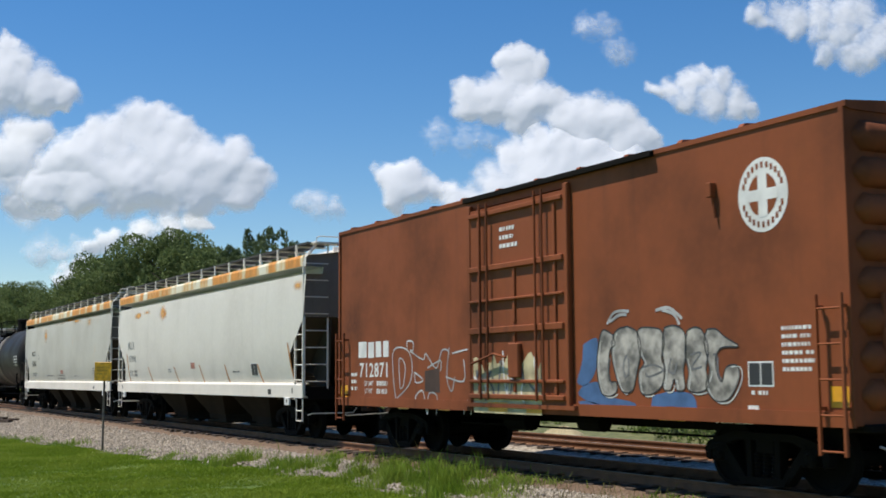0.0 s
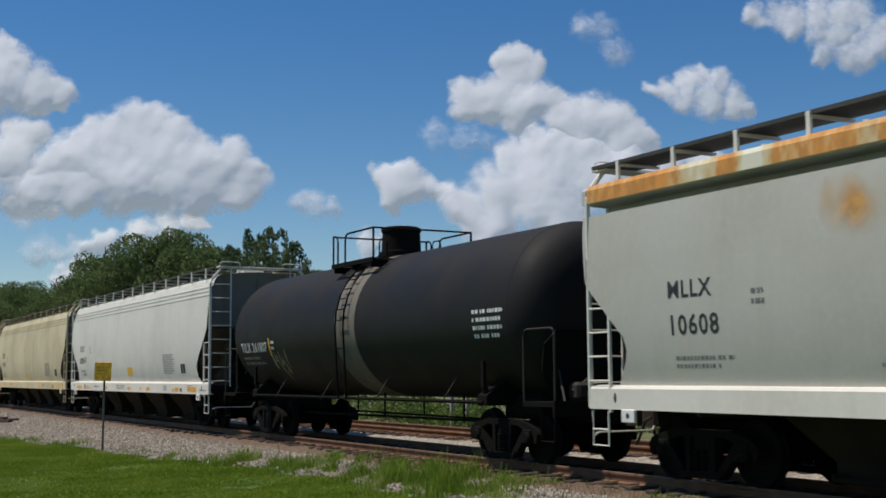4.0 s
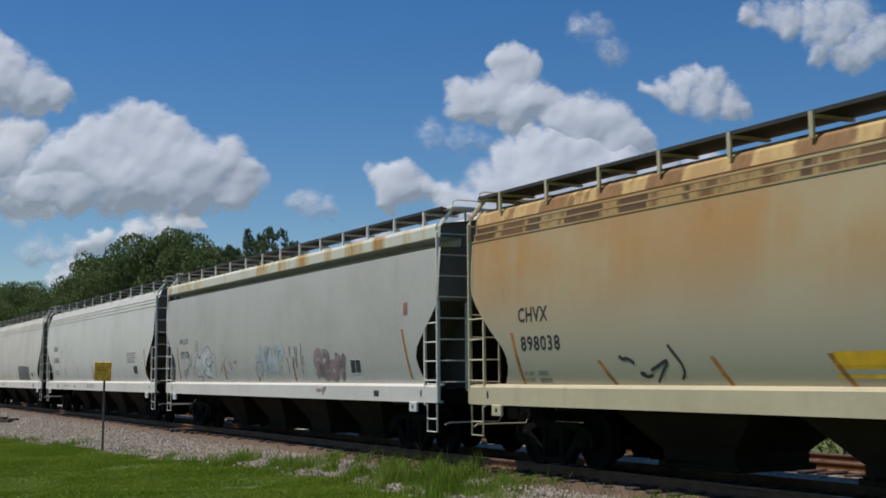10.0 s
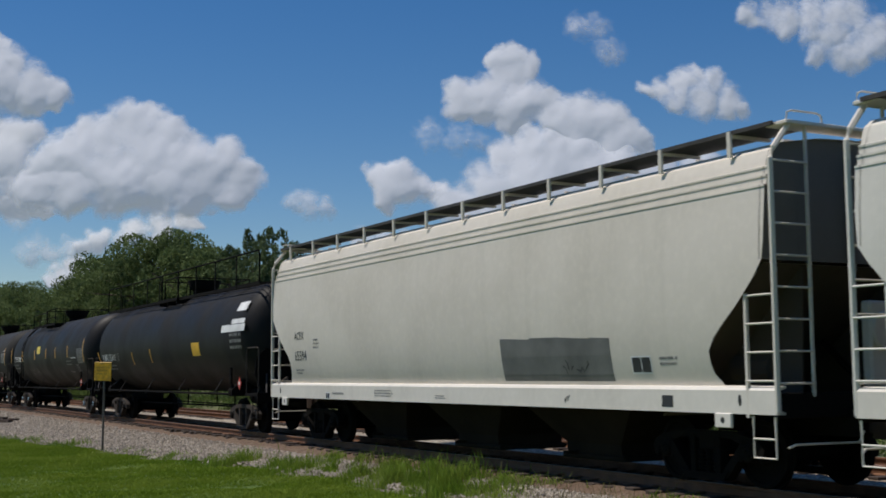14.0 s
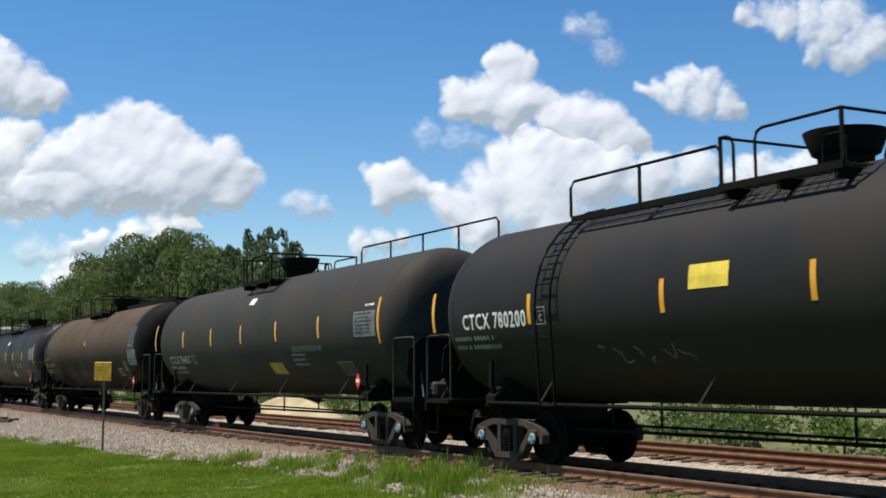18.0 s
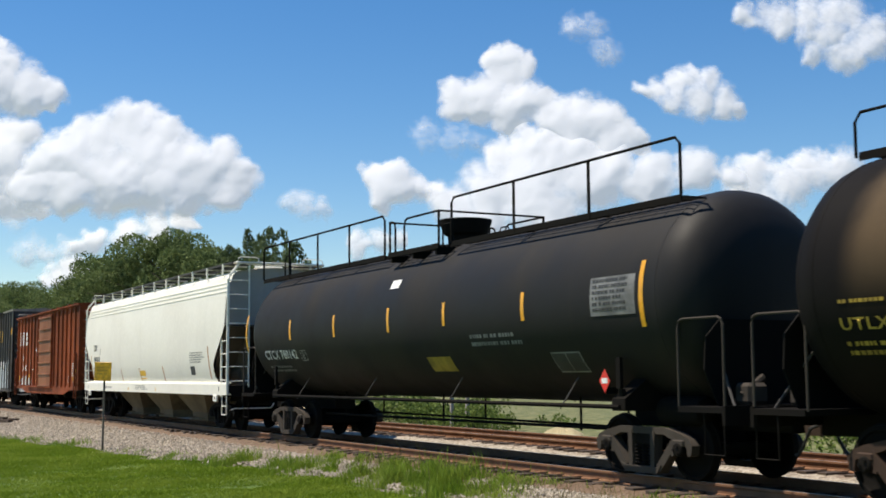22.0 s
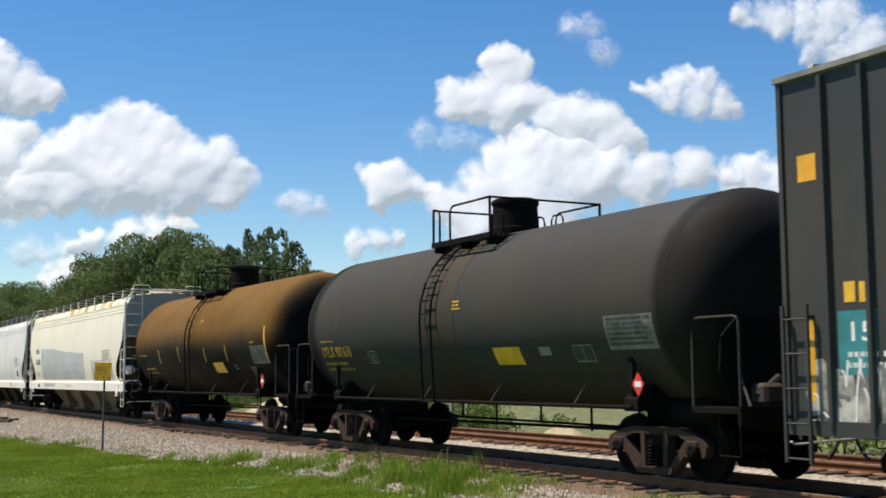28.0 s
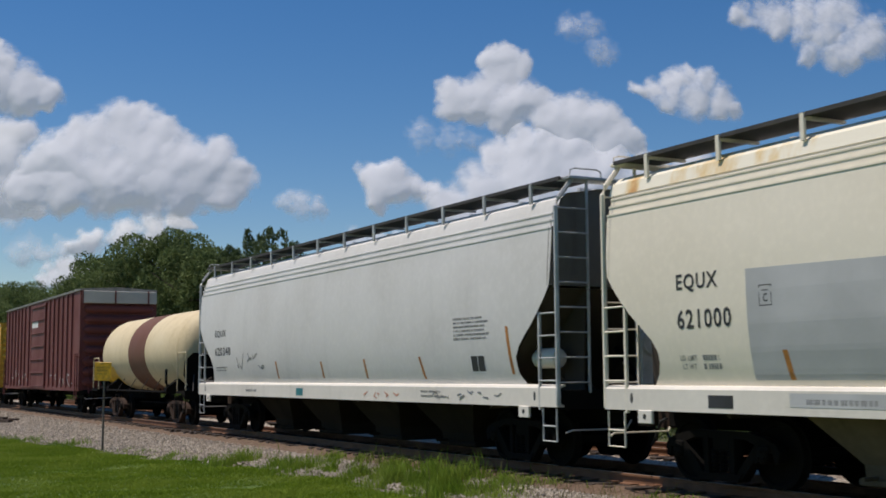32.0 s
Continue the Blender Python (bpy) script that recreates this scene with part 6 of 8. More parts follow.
    stroke(c, k, "graffiti", smooth_path([(-4.61, 1.06), (-4.74, 1.99), (-4.21, 2.09), (-3.89, 1.86), (-3.96, 1.41), (-4.55, 1.09)]), 0.03, SPRAY_SILVER, label="thin silver sprayed outline")
    stroke(c, k, "graffiti", smooth_path([(-4.41, 1.29), (-4.44, 1.87), (-4.18, 1.75), (-4.26, 1.35), (-4.41, 1.29)]), 0.03, SPRAY_SILVER, label="thin silver sprayed outline")
    stroke(c, k, "graffiti", smooth_path([(-4.08, 2.08), (-4.08, 2.22), (-3.83, 2.2), (-3.83, 2.04), (-3.96, 2.05)]), 0.03, SPRAY_SILVER, label="thin silver sprayed outline")
    stroke(c, k, "graffiti", smooth_path([(-3.96, 2.03), (-3.4, 1.85), (-3.28, 1.96), (-2.86, 1.68), (-2.63, 2.01), (-2.34, 2.0)]), 0.03, SPRAY_SILVER, label="thin silver sprayed outline")
    stroke(c, k, "graffiti", smooth_path([(-3.22, 1.69), (-2.69, 1.82), (-2.69, 1.63)]), 0.03, SPRAY_SILVER, label="thin silver sprayed outline")
    stroke(c, k, "graffiti", smooth_path([(-3.77, 1.61), (-3.4, 1.46), (-3.71, 1.41), (-3.77, 1.61)]), 0.03, SPRAY_SILVER, label="thin silver sprayed outline")
    stroke(c, k, "graffiti", smooth_path([(-3.72, 0.96), (-3.71, 1.15), (-3.41, 1.24), (-3.23, 0.8), (-3.17, 1.19), (-2.84, 1.16), (-2.87, 0.81)]), 0.03, SPRAY_SILVER, label="thin silver sprayed outline")
    stroke(c, k, "graffiti", smooth_path([(-2.34, 2.06), (-2.44, 1.52), (-2.26, 1.25), (-2.13, 1.52)]), 0.03, SPRAY_SILVER, label="thin silver sprayed outline")
    stroke(c, k, "graffiti", smooth_path([(-2.23, 1.95), (-1.58, 2.01), (-1.63, 1.88)]), 0.03, SPRAY_SILVER, label="thin silver sprayed outline")
    stroke(c, k, "graffiti", smooth_path([(-1.81, 0.84), (-1.7, 1.05), (-1.49, 1.1), (-1.55, 0.84)]), 0.03, SPRAY_SILVER, label="thin silver sprayed outline")
    stroke(c, k, "graffiti", smooth_path([(-2.58, 1.09), (-2.53, 0.98), (-2.3, 0.98)]), 0.03, SPRAY_SILVER, label="thin silver sprayed outline")
    stroke(c, k, "graffiti", smooth_path([(-2.48, 1.52), (-1.8, 1.44), (-1.79, 1.83)]), 0.03, SPRAY_SILVER, label="thin silver sprayed outline")
    patch(c, k, "paint_patch", [(-3.34, 1.63), (-2.75, 1.68), (-2.72, 1.22), (-3.34, 1.24)], BOX_STAIN, "dark stain", 0.006, 3)
    spray_field(c, k, -1.31, 0.90, 0.89, 1.94, SPRAY_CREAM, 28)
    scribble(c, k, -1.25, 0.90, 1.02, 2.01, 6, LETTER_WHITE, 7, 0.04)
    scribble(c, k, -1.25, 0.90, 1.02, 2.01, 6, SPRAY_DARK, 9, 0.05)
    emblem(c, k, 6.03, 3.82, 0.46)
    part("vent_bracket", Shape().box(5.05, 5.15, -1.68, -1.58, 3.9, 4.1, 0.01).rod((5.12, -1.63, 3.92), (5.16, -1.62, 3.62), 0.02), P_BOXRED, c)
    c, k, sill = hopper(-45.5, -27.3, "white covered hopper with orange rust along the roof edge", P_WHITE, P_SILL, P_SILL, plain_side=True, edge_mat=P_RUSTEDGE, marks=0.1)
    rust_stain(c, k, -3.03, 3.69, 0.31, 0.17, 1)
    rust_stain(c, k, -6.45, 3.73, 0.57, 0.08, 2)
    rust_stain(c, k, -5.38, 3.78, 0.52, 0.08, 3)
    rust_stain(c, k, 8.61, 3.80, 0.42, 0.11, 4)
    rust_stain(c, k, -3.35, 3.73, 0.74, 0.18, 5)
    letters(c, k, "MLLX", -7.75, 2.52, 0.27, FADED_BLACK, 0.87)
    letters(c, k, "97098", -7.68, 2.07, 0.24, FADED_BLACK, 0.98)
    limits(c, k, -7.63, 1.57, 1.05, 0.22, FADED_BLACK, 7)
    stripe(c, k, -7.93, 2.37, -7.73, 1.39)
    stripe(c, k, -5.13, 1.88, -4.74, 1.39)
    stripe(c, k, 8.02, 2.37, 8.26, 1.40)
    stripe(c, k, -2.03, 1.88, -1.65, 1.38)
    stripe(c, k, 0.68, 1.90, 1.00, 1.38)
    stripe(c, k, 3.06, 1.88, 3.33, 1.38)
    stripe(c, k, 5.75, 1.87, 6.04, 1.38)
    frame_box(c, k, 5.24, 5.75, 1.55, 1.90)
    bars(c, k, -2.71, 1.66, 0.43, 0.14, 2, THIN_BLACK, 16)
    rect(c, k, "paint_patch", -0.19, 0.21, 1.79, 1.97, FADED_RED)
    bars(c, k, 3.70, 1.61, 0.77, 0.09, 1, THIN_BLACK, 18)
    rect(c, sill, "plate", 6.65, 6.88, 1.09, 1.22, LETTER_BLACK)
    c, k, sill = hopper(-65.25, -46.82, "pale grey covered hopper with rust streaks below its roof", P_GREYRUST, P_SILL, P_SILL, plain_side=True, edge_mat=P_RUSTEDGE, marks=-0.165)
    rust_stain(c, k, 5.61, 3.92, 0.67, 0.20, 6)
    rust_stain(c, k, -3.65, 3.69, 0.56, 0.35, 7)
    rust_stain(c, k, -0.35, 4.12, 1.68, 0.10, 8)
    rust_stain(c, k, 3.05, 4.04, 1.01, 0.12, 9)
    letters(c, k, "MLLX", -7.09, 2.60, 0.24, LETTER_BLACK, 0.91)
    letters(c, k, "10608", -7.05, 2.08, 0.29, LETTER_BLACK, 0.99)
    bars(c, k, -7.01, 1.57, 1.26, 0.22, 2, THIN_BLACK, 6)
    bars(c, k, -3.39, 1.56, 2.04, 0.10, 1, THIN_BLACK, 7)
    rect(c, k, "paint_patch", -0.24, 0.34, 1.71, 1.87, FADED_RED)
    bars(c, k, -0.89, 1.41, 1.76, 0.26, 2, THIN_BLACK, 9)
    bars(c, k, 2.53, 1.54, 0.93, 0.08, 1, THIN_BLACK, 10)
    bars(c, k, 6.12, 1.64, 0.71, 0.28, 3, THIN_BLACK, 11)
    frame_box(c, k, 7.15, 7.72, 1.55, 1.88)
    bars(c, k, -5.42, 2.37, 0.27, 0.27, 2, THIN_BLACK, 13)
    scribble(c, k, 0.67, 1.58, 1.40, 2.17, 3, PALE_DUST, 4, 0.06)
    rect(c, sill, "plate", 6.61, 6.80, 1.09, 1.21, LETTER_BLACK)
    c, k = tank(-82.6, -66.9, "black tank car with a worn tan middle band", P_BLACK, dome=-0.15, ladder_at=0.15, rails="short", band=(-0.35, 0.75, P_BAND))
    letters(c, k, "TILX 261807", -6.76, 2.17, 0.26, LETTER_WHITE, 1.95)
    rect(c, k, "reflector", -4.68, -4.58, 2.07, 2.52, REFLECTIVE)
    bars(c, k, -4.50, 2.15, 0.24, 0.29, 2, LETTER_WHITE, 2)
    bars(c, k, -6.77, 1.79, 1.55, 0.27, 2, FADED_WHITE, 3)
    scribble(c, k, -4.61, -3.62, 1.48, 2.23, 6, SPRAY_CREAM, 12, 0.03)
    bars(c, k, 5.91, 2.13, 1.23, 0.58, 4, LETTER_WHITE, 5)
    c, k, sill = hopper(-103.6, -84.36, "clean white covered hopper with amber sill reflectors", P_WHITE, P_SILL, marks=0.3)
    letters(c, k, "CPCX", -8.10, 2.59, 0.24, LETTER_BLACK, 0.84)
    letters(c, k, "805047", -8.14, 2.10, 0.25, LETTER_BLACK, 1.21)
    limits(c, k, -8.10, 1.60, 0.88, 0.26, FADED_BLACK, 2)
    plate_box(c, k, -6.35, -6.10, 2.51, 2.77)
    rect(c, sill, "reflector", -8.68, -7.75, 1.09, 1.22, REFLECTIVE)
    rect(c, sill, "reflector", -6.88, -6.44, 1.09, 1.22, REFLECTIVE)
    rect(c, sill, "plate", -7.33, -7.05, 1.09, 1.26, FADED_BLACK)
    bars(c, sill, -5.51, 1.09, 1.11, 0.13, 1, THIN_BLACK, 7)
    rect(c, sill, "inspection_dot", -6.26, -6.16, 1.09, 1.20, YELLOW_PLATE)
    rect(c, k, "placard", -0.35, 0.38, 1.60, 1.89, YELLOW_PLATE)
    bars(c, k, 4.41, 1.61, 1.33, 0.66, 9, THIN_BLACK, 10)
    frame_box(c, k, 6.36, 6.89, 1.63, 1.97)
    rect(c, sill, "reflector", -3.69, -3.24, 1.09, 1.20, REFLECTIVE)
    rect(c, sill, "reflector", -0.18, 0.27, 1.09, 1.20, REFLECTIVE)
    rect(c, sill, "reflector", 2.40, 2.86, 1.09, 1.20, REFLECTIVE)
    rect(c, sill, "reflector", 5.80, 6.26, 1.09, 1.21, REFLECTIVE)
    rect(c, sill, "reflector", 7.20, 8.11, 1.09, 1.24, REFLECTIVE)
    bars(c, sill, -1.93, 1.09, 1.52, 0.17, 3, THIN_BLACK, 17)
    bars(c, sill, 4.52, 1.09, 0.45, 0.17, 3, THIN_BLACK, 18)
    bars(c, sill, 7.22, 1.12, 0.45, 0.17, 3, THIN_BLACK, 19)
    bars(c, sill, 8.45, 1.09, 0.64, 0.07, 1, THIN_BLACK, 20)
    rect(c, sill, "plate", 6.42, 6.63, 1.09, 1.19, LETTER_BLACK)
    rect(c, sill, "inspection_dot", 1.57, 1.75, 1.09, 1.22, YELLOW_PLATE)
    rect(c, sill, "inspection_dot", 5.54, 5.70, 1.09, 1.18, YELLOW_PLATE)
    c, k, sill = hopper(-123.9, -104.8, "dusty beige covered hopper with amber sill reflectors", P_BEIGE)
    letters(c, k, "CITX", -7.80, 2.63, 0.25, LETTER_BLACK, 0.72)
    letters(c, k, "703157", -7.80, 2.16, 0.24, LETTER_BLACK, 1.07)
    limits(c, k, -7.76, 1.59, 0.84, 0.24, FADED_BLACK, 2)
    plate_box(c, k, -6.20, -5.91, 2.40, 2.68)
    rect(c, sill, "reflector", -8.90, -8.04, 1.09, 1.21, REFLECTIVE)
    rect(c, sill, "reflector", -6.61, -6.13, 1.09, 1.20, REFLECTIVE)
    rect(c, sill, "reflector", -4.27, -3.81, 1.09, 1.20, REFLECTIVE)
    bars(c, sill, -5.23, 1.12, 1.10, 0.12, 1, THIN_BLACK, 7)
    rect(c, sill, "plate", -7.09, -6.85, 1.09, 1.26, FADED_BLACK)
    rect(c, sill, "inspection_dot", -5.83, -5.71, 1.11, 1.24, YELLOW_PLATE)
    rect(c, k, "placard", -0.10, 0.44, 1.56, 1.71, YELLOW_PLATE)
    bars(c, k, 4.53, 1.60, 1.31, 0.62, 8, THIN_BLACK, 11)
    frame_box(c, k, 6.85, 7.39, 1.60, 1.95)
    rect(c, sill, "reflector", -0.29, 0.13, 1.09, 1.20, REFLECTIVE)
    rect(c, sill, "reflector", 3.42, 3.86, 1.09, 1.22, REFLECTIVE)
    rect(c, sill, "reflector", 6.07, 6.53, 1.09, 1.22, REFLECTIVE)
    rect(c, sill, "reflector", 7.86, 8.75, 1.09, 1.24, REFLECTIVE)
    bars(c, sill, 4.04, 1.09, 0.74, 0.17, 3, THIN_BLACK, 17)
    rect(c, sill, "plate", 6.61, 6.87, 1.09, 1.20, LETTER_BLACK)
    rect(c, sill, "inspection_dot", 5.80, 5.93, 1.11, 1.23, YELLOW_PLATE)
    c, k, sill = hopper(-143.4, -125.16, "covered hopper stained rust-orange over beige paint", P_ORANGE, P_BEIGE, P_BEIGE, edge_mat=P_BROWNEDGE, marks=0.15)
    # Dark brown strips laid into the two recesses between the roof ribs
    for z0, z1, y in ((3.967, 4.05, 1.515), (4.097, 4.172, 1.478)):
        part("rib_strip", Shape().box(-8.95, 8.95, -y, -y + 0.03, z0, z1), P_RIBBROWN, c, "dark brown strip laid between the roof ribs")
    letters(c, k, "CHVX", -7.53, 2.42, 0.25, LETTER_BLACK, 0.90)
    letters(c, k, "898038", -7.49, 1.94, 0.25, LETTER_BLACK, 1.17)
    limits(c, k, -7.51, 1.39, 0.82, 0.23, FADED_BLACK, 2)
    stripe(c, k, -7.76, 2.26, -7.54, 1.34)
    stripe(c, k, -5.32, 1.76, -4.92, 1.33)
    stripe(c, k, -2.73, 1.78, -2.37, 1.32)
    stripe(c, k, -0.63, 1.78, -0.28, 1.33)
    stripe(c, k, 2.25, 1.79, 2.57, 1.33)
    stripe(c, k, 4.90, 1.78, 5.23, 1.33)
    stripe(c, k, 6.74, 2.29, 7.06, 1.33)
    frame_box(c, k, 6.95, 7.53, 1.41, 1.73)
    rect(c, k, "placard", -0.57, 0.22, 1.48, 1.80, YELLOW_PLATE)
    scribble(c, k, -4.81, -3.22, 1.40, 2.00, 4, LETTER_BLACK, 21, 0.05)
    scribble(c, k, 2.41, 3.44, 1.40, 1.90, 5, LETTER_BLACK, 22, 0.02)
    bars(c, k, 4.28, 1.66, 0.67, 0.23, 3, THIN_BLACK, 14)
    rect(c, sill, "plate", 7.46, 7.65, 1.09, 1.17, LETTER_BLACK)
    c, k, sill = hopper(-163.2, -144.63, "pale grey covered hopper with washed-out graffiti", P_GREY, P_SILL, P_SILL, plain_side=True, edge_mat=P_RUSTEDGE_LIGHT, marks=-0.035)
    letters(c, k, "MLLX", -7.77, 2.55, 0.17, FADED_BLACK, 0.90)
    letters(c, k, "97176", -7.70, 2.09, 0.23, LETTER_BLACK, 0.95)
    plate_box(c, k, -6.18, -5.90, 2.31, 2.60)
    stripe(c, k, -8.04, 2.44, -7.90, 1.47)
    stripe(c, k, -5.76, 1.92, -5.63, 1.43)
    stripe(c, k, -3.52, 1.90, -3.42, 1.47)
    stripe(c, k, -0.81, 1.93, -0.73, 1.43)
    stripe(c, k, 1.81, 1.91, 1.88, 1.42)
    graffiti(c, k, -6.18, -4.60, 1.47, 2.36, 2, PALE_DUST, FADED_BLACK, 51, None)
    scribble(c, k, -7.71, -6.20, 1.47, 2.24, 5, SPRAY_DARK, 52, 0.03)
    graffiti(c, k, -0.87, 1.17, 1.47, 2.44, 4, SPRAY_PALEBLUE, SPRAY_CREAM, 53, None)
    scribble(c, k, 1.29, 2.69, 1.47, 2.36, 6, SPRAY_DARK, 54, 0.035)
    graffiti(c, k, 3.19, 4.98, 1.40, 2.16, 4, SPRAY_MAROON, FADED_BLACK, 55, None)
    scribble(c, k, -4.92, -2.11, 1.49, 2.32, 6, SPRAY_DARK, 56, 0.02)
    scribble(c, sill, 3.41, 3.95, 1.12, 1.34, 3, SPRAY_MAROON, 57, 0.08)
    frame_box(c, k, 5.21, 5.77, 1.59, 1.91)
    rect(c, k, "paint_patch", 7.92, 8.10, 2.75, 3.00, FADED_RED)
    stripe(c, k, 7.84, 2.47, 8.12, 1.49)
    rect(c, sill, "plate", 6.51, 6.75, 1.12, 1.24, LETTER_BLACK)
    c, k, sill = hopper(-183.6, -164.6, "white covered hopper with narrow orange side stripes", P_WHITE, P_SILL)
    letters(c, k, "EQUX", -7.64, 2.68, 0.26, LETTER_BLACK, 0.87)
    letters(c, k, "620301", -7.65, 2.19, 0.24, LETTER_BLACK, 1.17)
    limits(c, k, -7.64, 1.63, 0.88, 0.25, FADED_BLACK, 2)
    plate_box(c, k, -6.03, -5.78, 2.45, 2.72)
    stripe(c, k, -8.04, 2.48, -8.03, 1.54)
    stripe(c, k, -5.40, 2.00, -5.31, 1.53)
    rect(c, sill, "plate", -6.88, -6.62, 1.10, 1.26, FADED_BLACK)
    bars(c, sill, -5.24, 1.11, 1.11, 0.11, 1, THIN_BLACK, 7)
    scribble(c, sill, -3.37, -3.00, 1.12, 1.24, 3, SPRAY_ORANGE, 61, 0.1)
    rect(c, sill, "inspection_dot", -5.82, -5.70, 1.11, 1.21, YELLOW_PLATE)
    stripe(c, k, -2.82, 1.99, -2.69, 1.51)
    stripe(c, k, -0.05, 2.01, 0.02, 1.51)
    stripe(c, k, 2.65, 1.99, 2.79, 1.50)
    bars(c, sill, -0.84, 1.10, 1.58, 0.17, 3, THIN_BLACK, 13)
    rect(c, sill, "inspection_dot", 1.94, 2.06, 1.12, 1.21, YELLOW_PLATE)
    bars(c, k, 5.75, 2.02, 1.3, 0.39, 5, THIN_BLACK, 15)
    frame_box(c, k, 6.55, 7.1, 1.65, 1.96)
    stripe(c, k, 8.10, 2.50, 8.22, 1.58)
    c, k, sill = hopper(-202.8, -184.88, "off-white covered hopper with a grey paint patch", P_OFFWHITE, P_SILL, marks=0.09)
    letters(c, k, "ACFX", -7.42, 2.41, 0.19, LETTER_BLACK, 0.59)
    letters(c, k, "65594", -7.43, 1.91, 0.24, LETTER_BLACK, 0.73)
    bars(c, k, -7.45, 1.56, 0.49, 0.15, 2, THIN_BLACK, 2)
    bars(c, k, -6.24, 2.15, 0.36, 0.26, 3, THIN_BLACK, 3)
    cover_up(c, k, 2.21, 5.39, 1.44, 2.20, 0.10, DARK_PATCH, 4)
    scribble(c, k, 4.03, 4.81, 1.50, 1.79, 6, LETTER_BLACK, 62, 0.02)
    frame_box(c, k, 5.87, 6.34, 1.55, 1.81)
    bars(c, k, 6.53, 1.63, 0.49, 0.16, 2, THIN_BLACK, 7)
    rect(c, sill, "plate", 6.62, 6.86, 1.09, 1.25, LETTER_BLACK)
    bars(c, sill, -5.13, 1.09, 0.73, 0.09, 1, THIN_BLACK, 9)
    bars(c, sill, -2.91, 1.09, 0.89, 0.16, 3, THIN_BLACK, 10)
    bars(c, sill, -0.21, 1.09, 0.42, 0.08, 2, THIN_BLACK, 11)
    frame_box(c, sill, -5.51, -5.27, 1.02, 1.18)
    scribble(c, sill, 4.19, 4.32, 1.08, 1.26, 3, SPRAY_DARK, 63, 0.02)
    c, k = tank(-222.6, -204.6, "black tank car with a full-length pipe railing", P_BLACK, dome=0.0, rails="none", railings=((-1, -8.8, 8.7, 0.86),), finish="dusty")
    letters(c, k, "PLMX 135611", -7.89, 2.15, 0.27, LETTER_WHITE, 1.96)
    plate_box(c, k, -5.68, -5.35, 2.14, 2.42)
    patch(c, k, "reflector", [(-8.30, 1.86), (-8.22, 1.86), (-8.56, 2.51), (-8.66, 2.51)], REFLECTIVE, "", 0.007, 8)
    rect(c, k, "reflector", -3.45, -3.35, 1.98, 2.41, REFLECTIVE)
    rect(c, k, "reflector", -1.01, -0.91, 2.02, 2.49, REFLECTIVE)
    bars(c, k, -7.83, 1.77, 1.91, 0.24, 2, FADED_WHITE, 5)
    rect(c, k, "placard", 3.86, 4.65, 2.17, 2.57, YELLOW_PLATE)
    bars(c, k, 7.49, 2.22, 1.22, 0.52, 3, FADED_WHITE, 7)
    rect(c, k, "plate", 6.77, 8.74, 2.78, 2.98, LETTER_WHITE)
    rect(c, k, "plate", 7.69, 8.49, 3.35, 3.60, LETTER_WHITE)
    rect(c, k, "plate", 7.57, 8.67, 3.00, 3.13, LETTER_WHITE)
    diamond(c, k, 8.09, 1.36)
    c, k = tank(-242.9, -224.2, "black pressure tank car with amber side marks", P_BLACK, dome=-0.45, rails="none", railings=((-1, -5.3, -1.62, 0.58),), ladder_at=-5.4, finish="dusty", blue=True)
    letters(c, k, "CTCX 780200", -8.21, 2.35, 0.29, LETTER_WHITE, 2.14)
    rect(c, k, "reflector", -9.40, -9.30, 2.35, 3.10, REFLECTIVE)
    rect(c, k, "reflector", -6.01, -5.91, 2.39, 2.89, REFLECTIVE)
    rect(c, k, "reflector", -2.50, -2.40, 2.41, 2.89, REFLECTIVE)
    rect(c, k, "reflector", 0.40, 0.50, 2.42, 2.92, REFLECTIVE)
    rect(c, k, "reflector", 2.62, 2.72, 2.42, 2.91, REFLECTIVE)
    rect(c, k, "reflector", 5.34, 5.44, 2.42, 2.91, REFLECTIVE)
    rect(c, k, "reflector", 8.48, 8.58, 2.18, 3.14, REFLECTIVE)
    rect(c, k, "placard", -1.87, -1.06, 2.70, 3.04, LEMON_PLATE)
    rect(c, k, "data_panel", 7.30, 8.38, 2.14, 2.76, PANEL_GREY, "pale data panel with lines of small print")
    bars(c, k, 7.36, 2.17, 0.96, 0.56, 6, INK_AND_HOLES, 10, "", 0.45, 0.011)
    bars(c, k, 6.03, 2.30, 1.20, 0.12, 1, LETTER_WHITE, 11)
    bars(c, k, 5.00, 2.02, 1.21, 0.26, 2, FADED_WHITE, 12)
    bars(c, k, 5.17, 1.71, 1.08, 0.11, 1, FADED_WHITE, 13)
    frame_box(c, k, 6.75, 7.36, 1.76, 2.10)
    plate_box(c, k, -5.75, -5.48, 2.37, 2.66)
    bars(c, k, -8.60, 1.93, 1.65, 0.31, 2, FADED_WHITE, 16)
    scribble(c, k, -4.28, -2.12, 1.68, 2.02, 7, FADED_WHITE, 64, 0.015)
    diamond(c, k, 7.90, 1.35)
    c, k = tank(-262.75, -244.5, "dusty black pressure tank car with amber side marks", P_DUSTBLACK, dome=-0.2, rails="none", railings=((1, -6.0, -1.7, 0.86), (1, 1.4, 8.6, 0.86)), finish="dusty", blue=True)
    letters(c, k, "CTCX 784057", -7.62, 1.95, 0.24, FADED_LIGHT, 2.20)
    rect(c, k, "reflector", -9.09, -8.99, 2.39, 3.24, REFLECTIVE)
    rect(c, k, "reflector", -5.94, -5.84, 2.45, 2.94, REFLECTIVE)
    rect(c, k, "reflector", -3.16, -3.06, 2.44, 2.92, REFLECTIVE)
    rect(c, k, "reflector", -0.54, -0.44, 2.43, 2.92, REFLECTIVE)
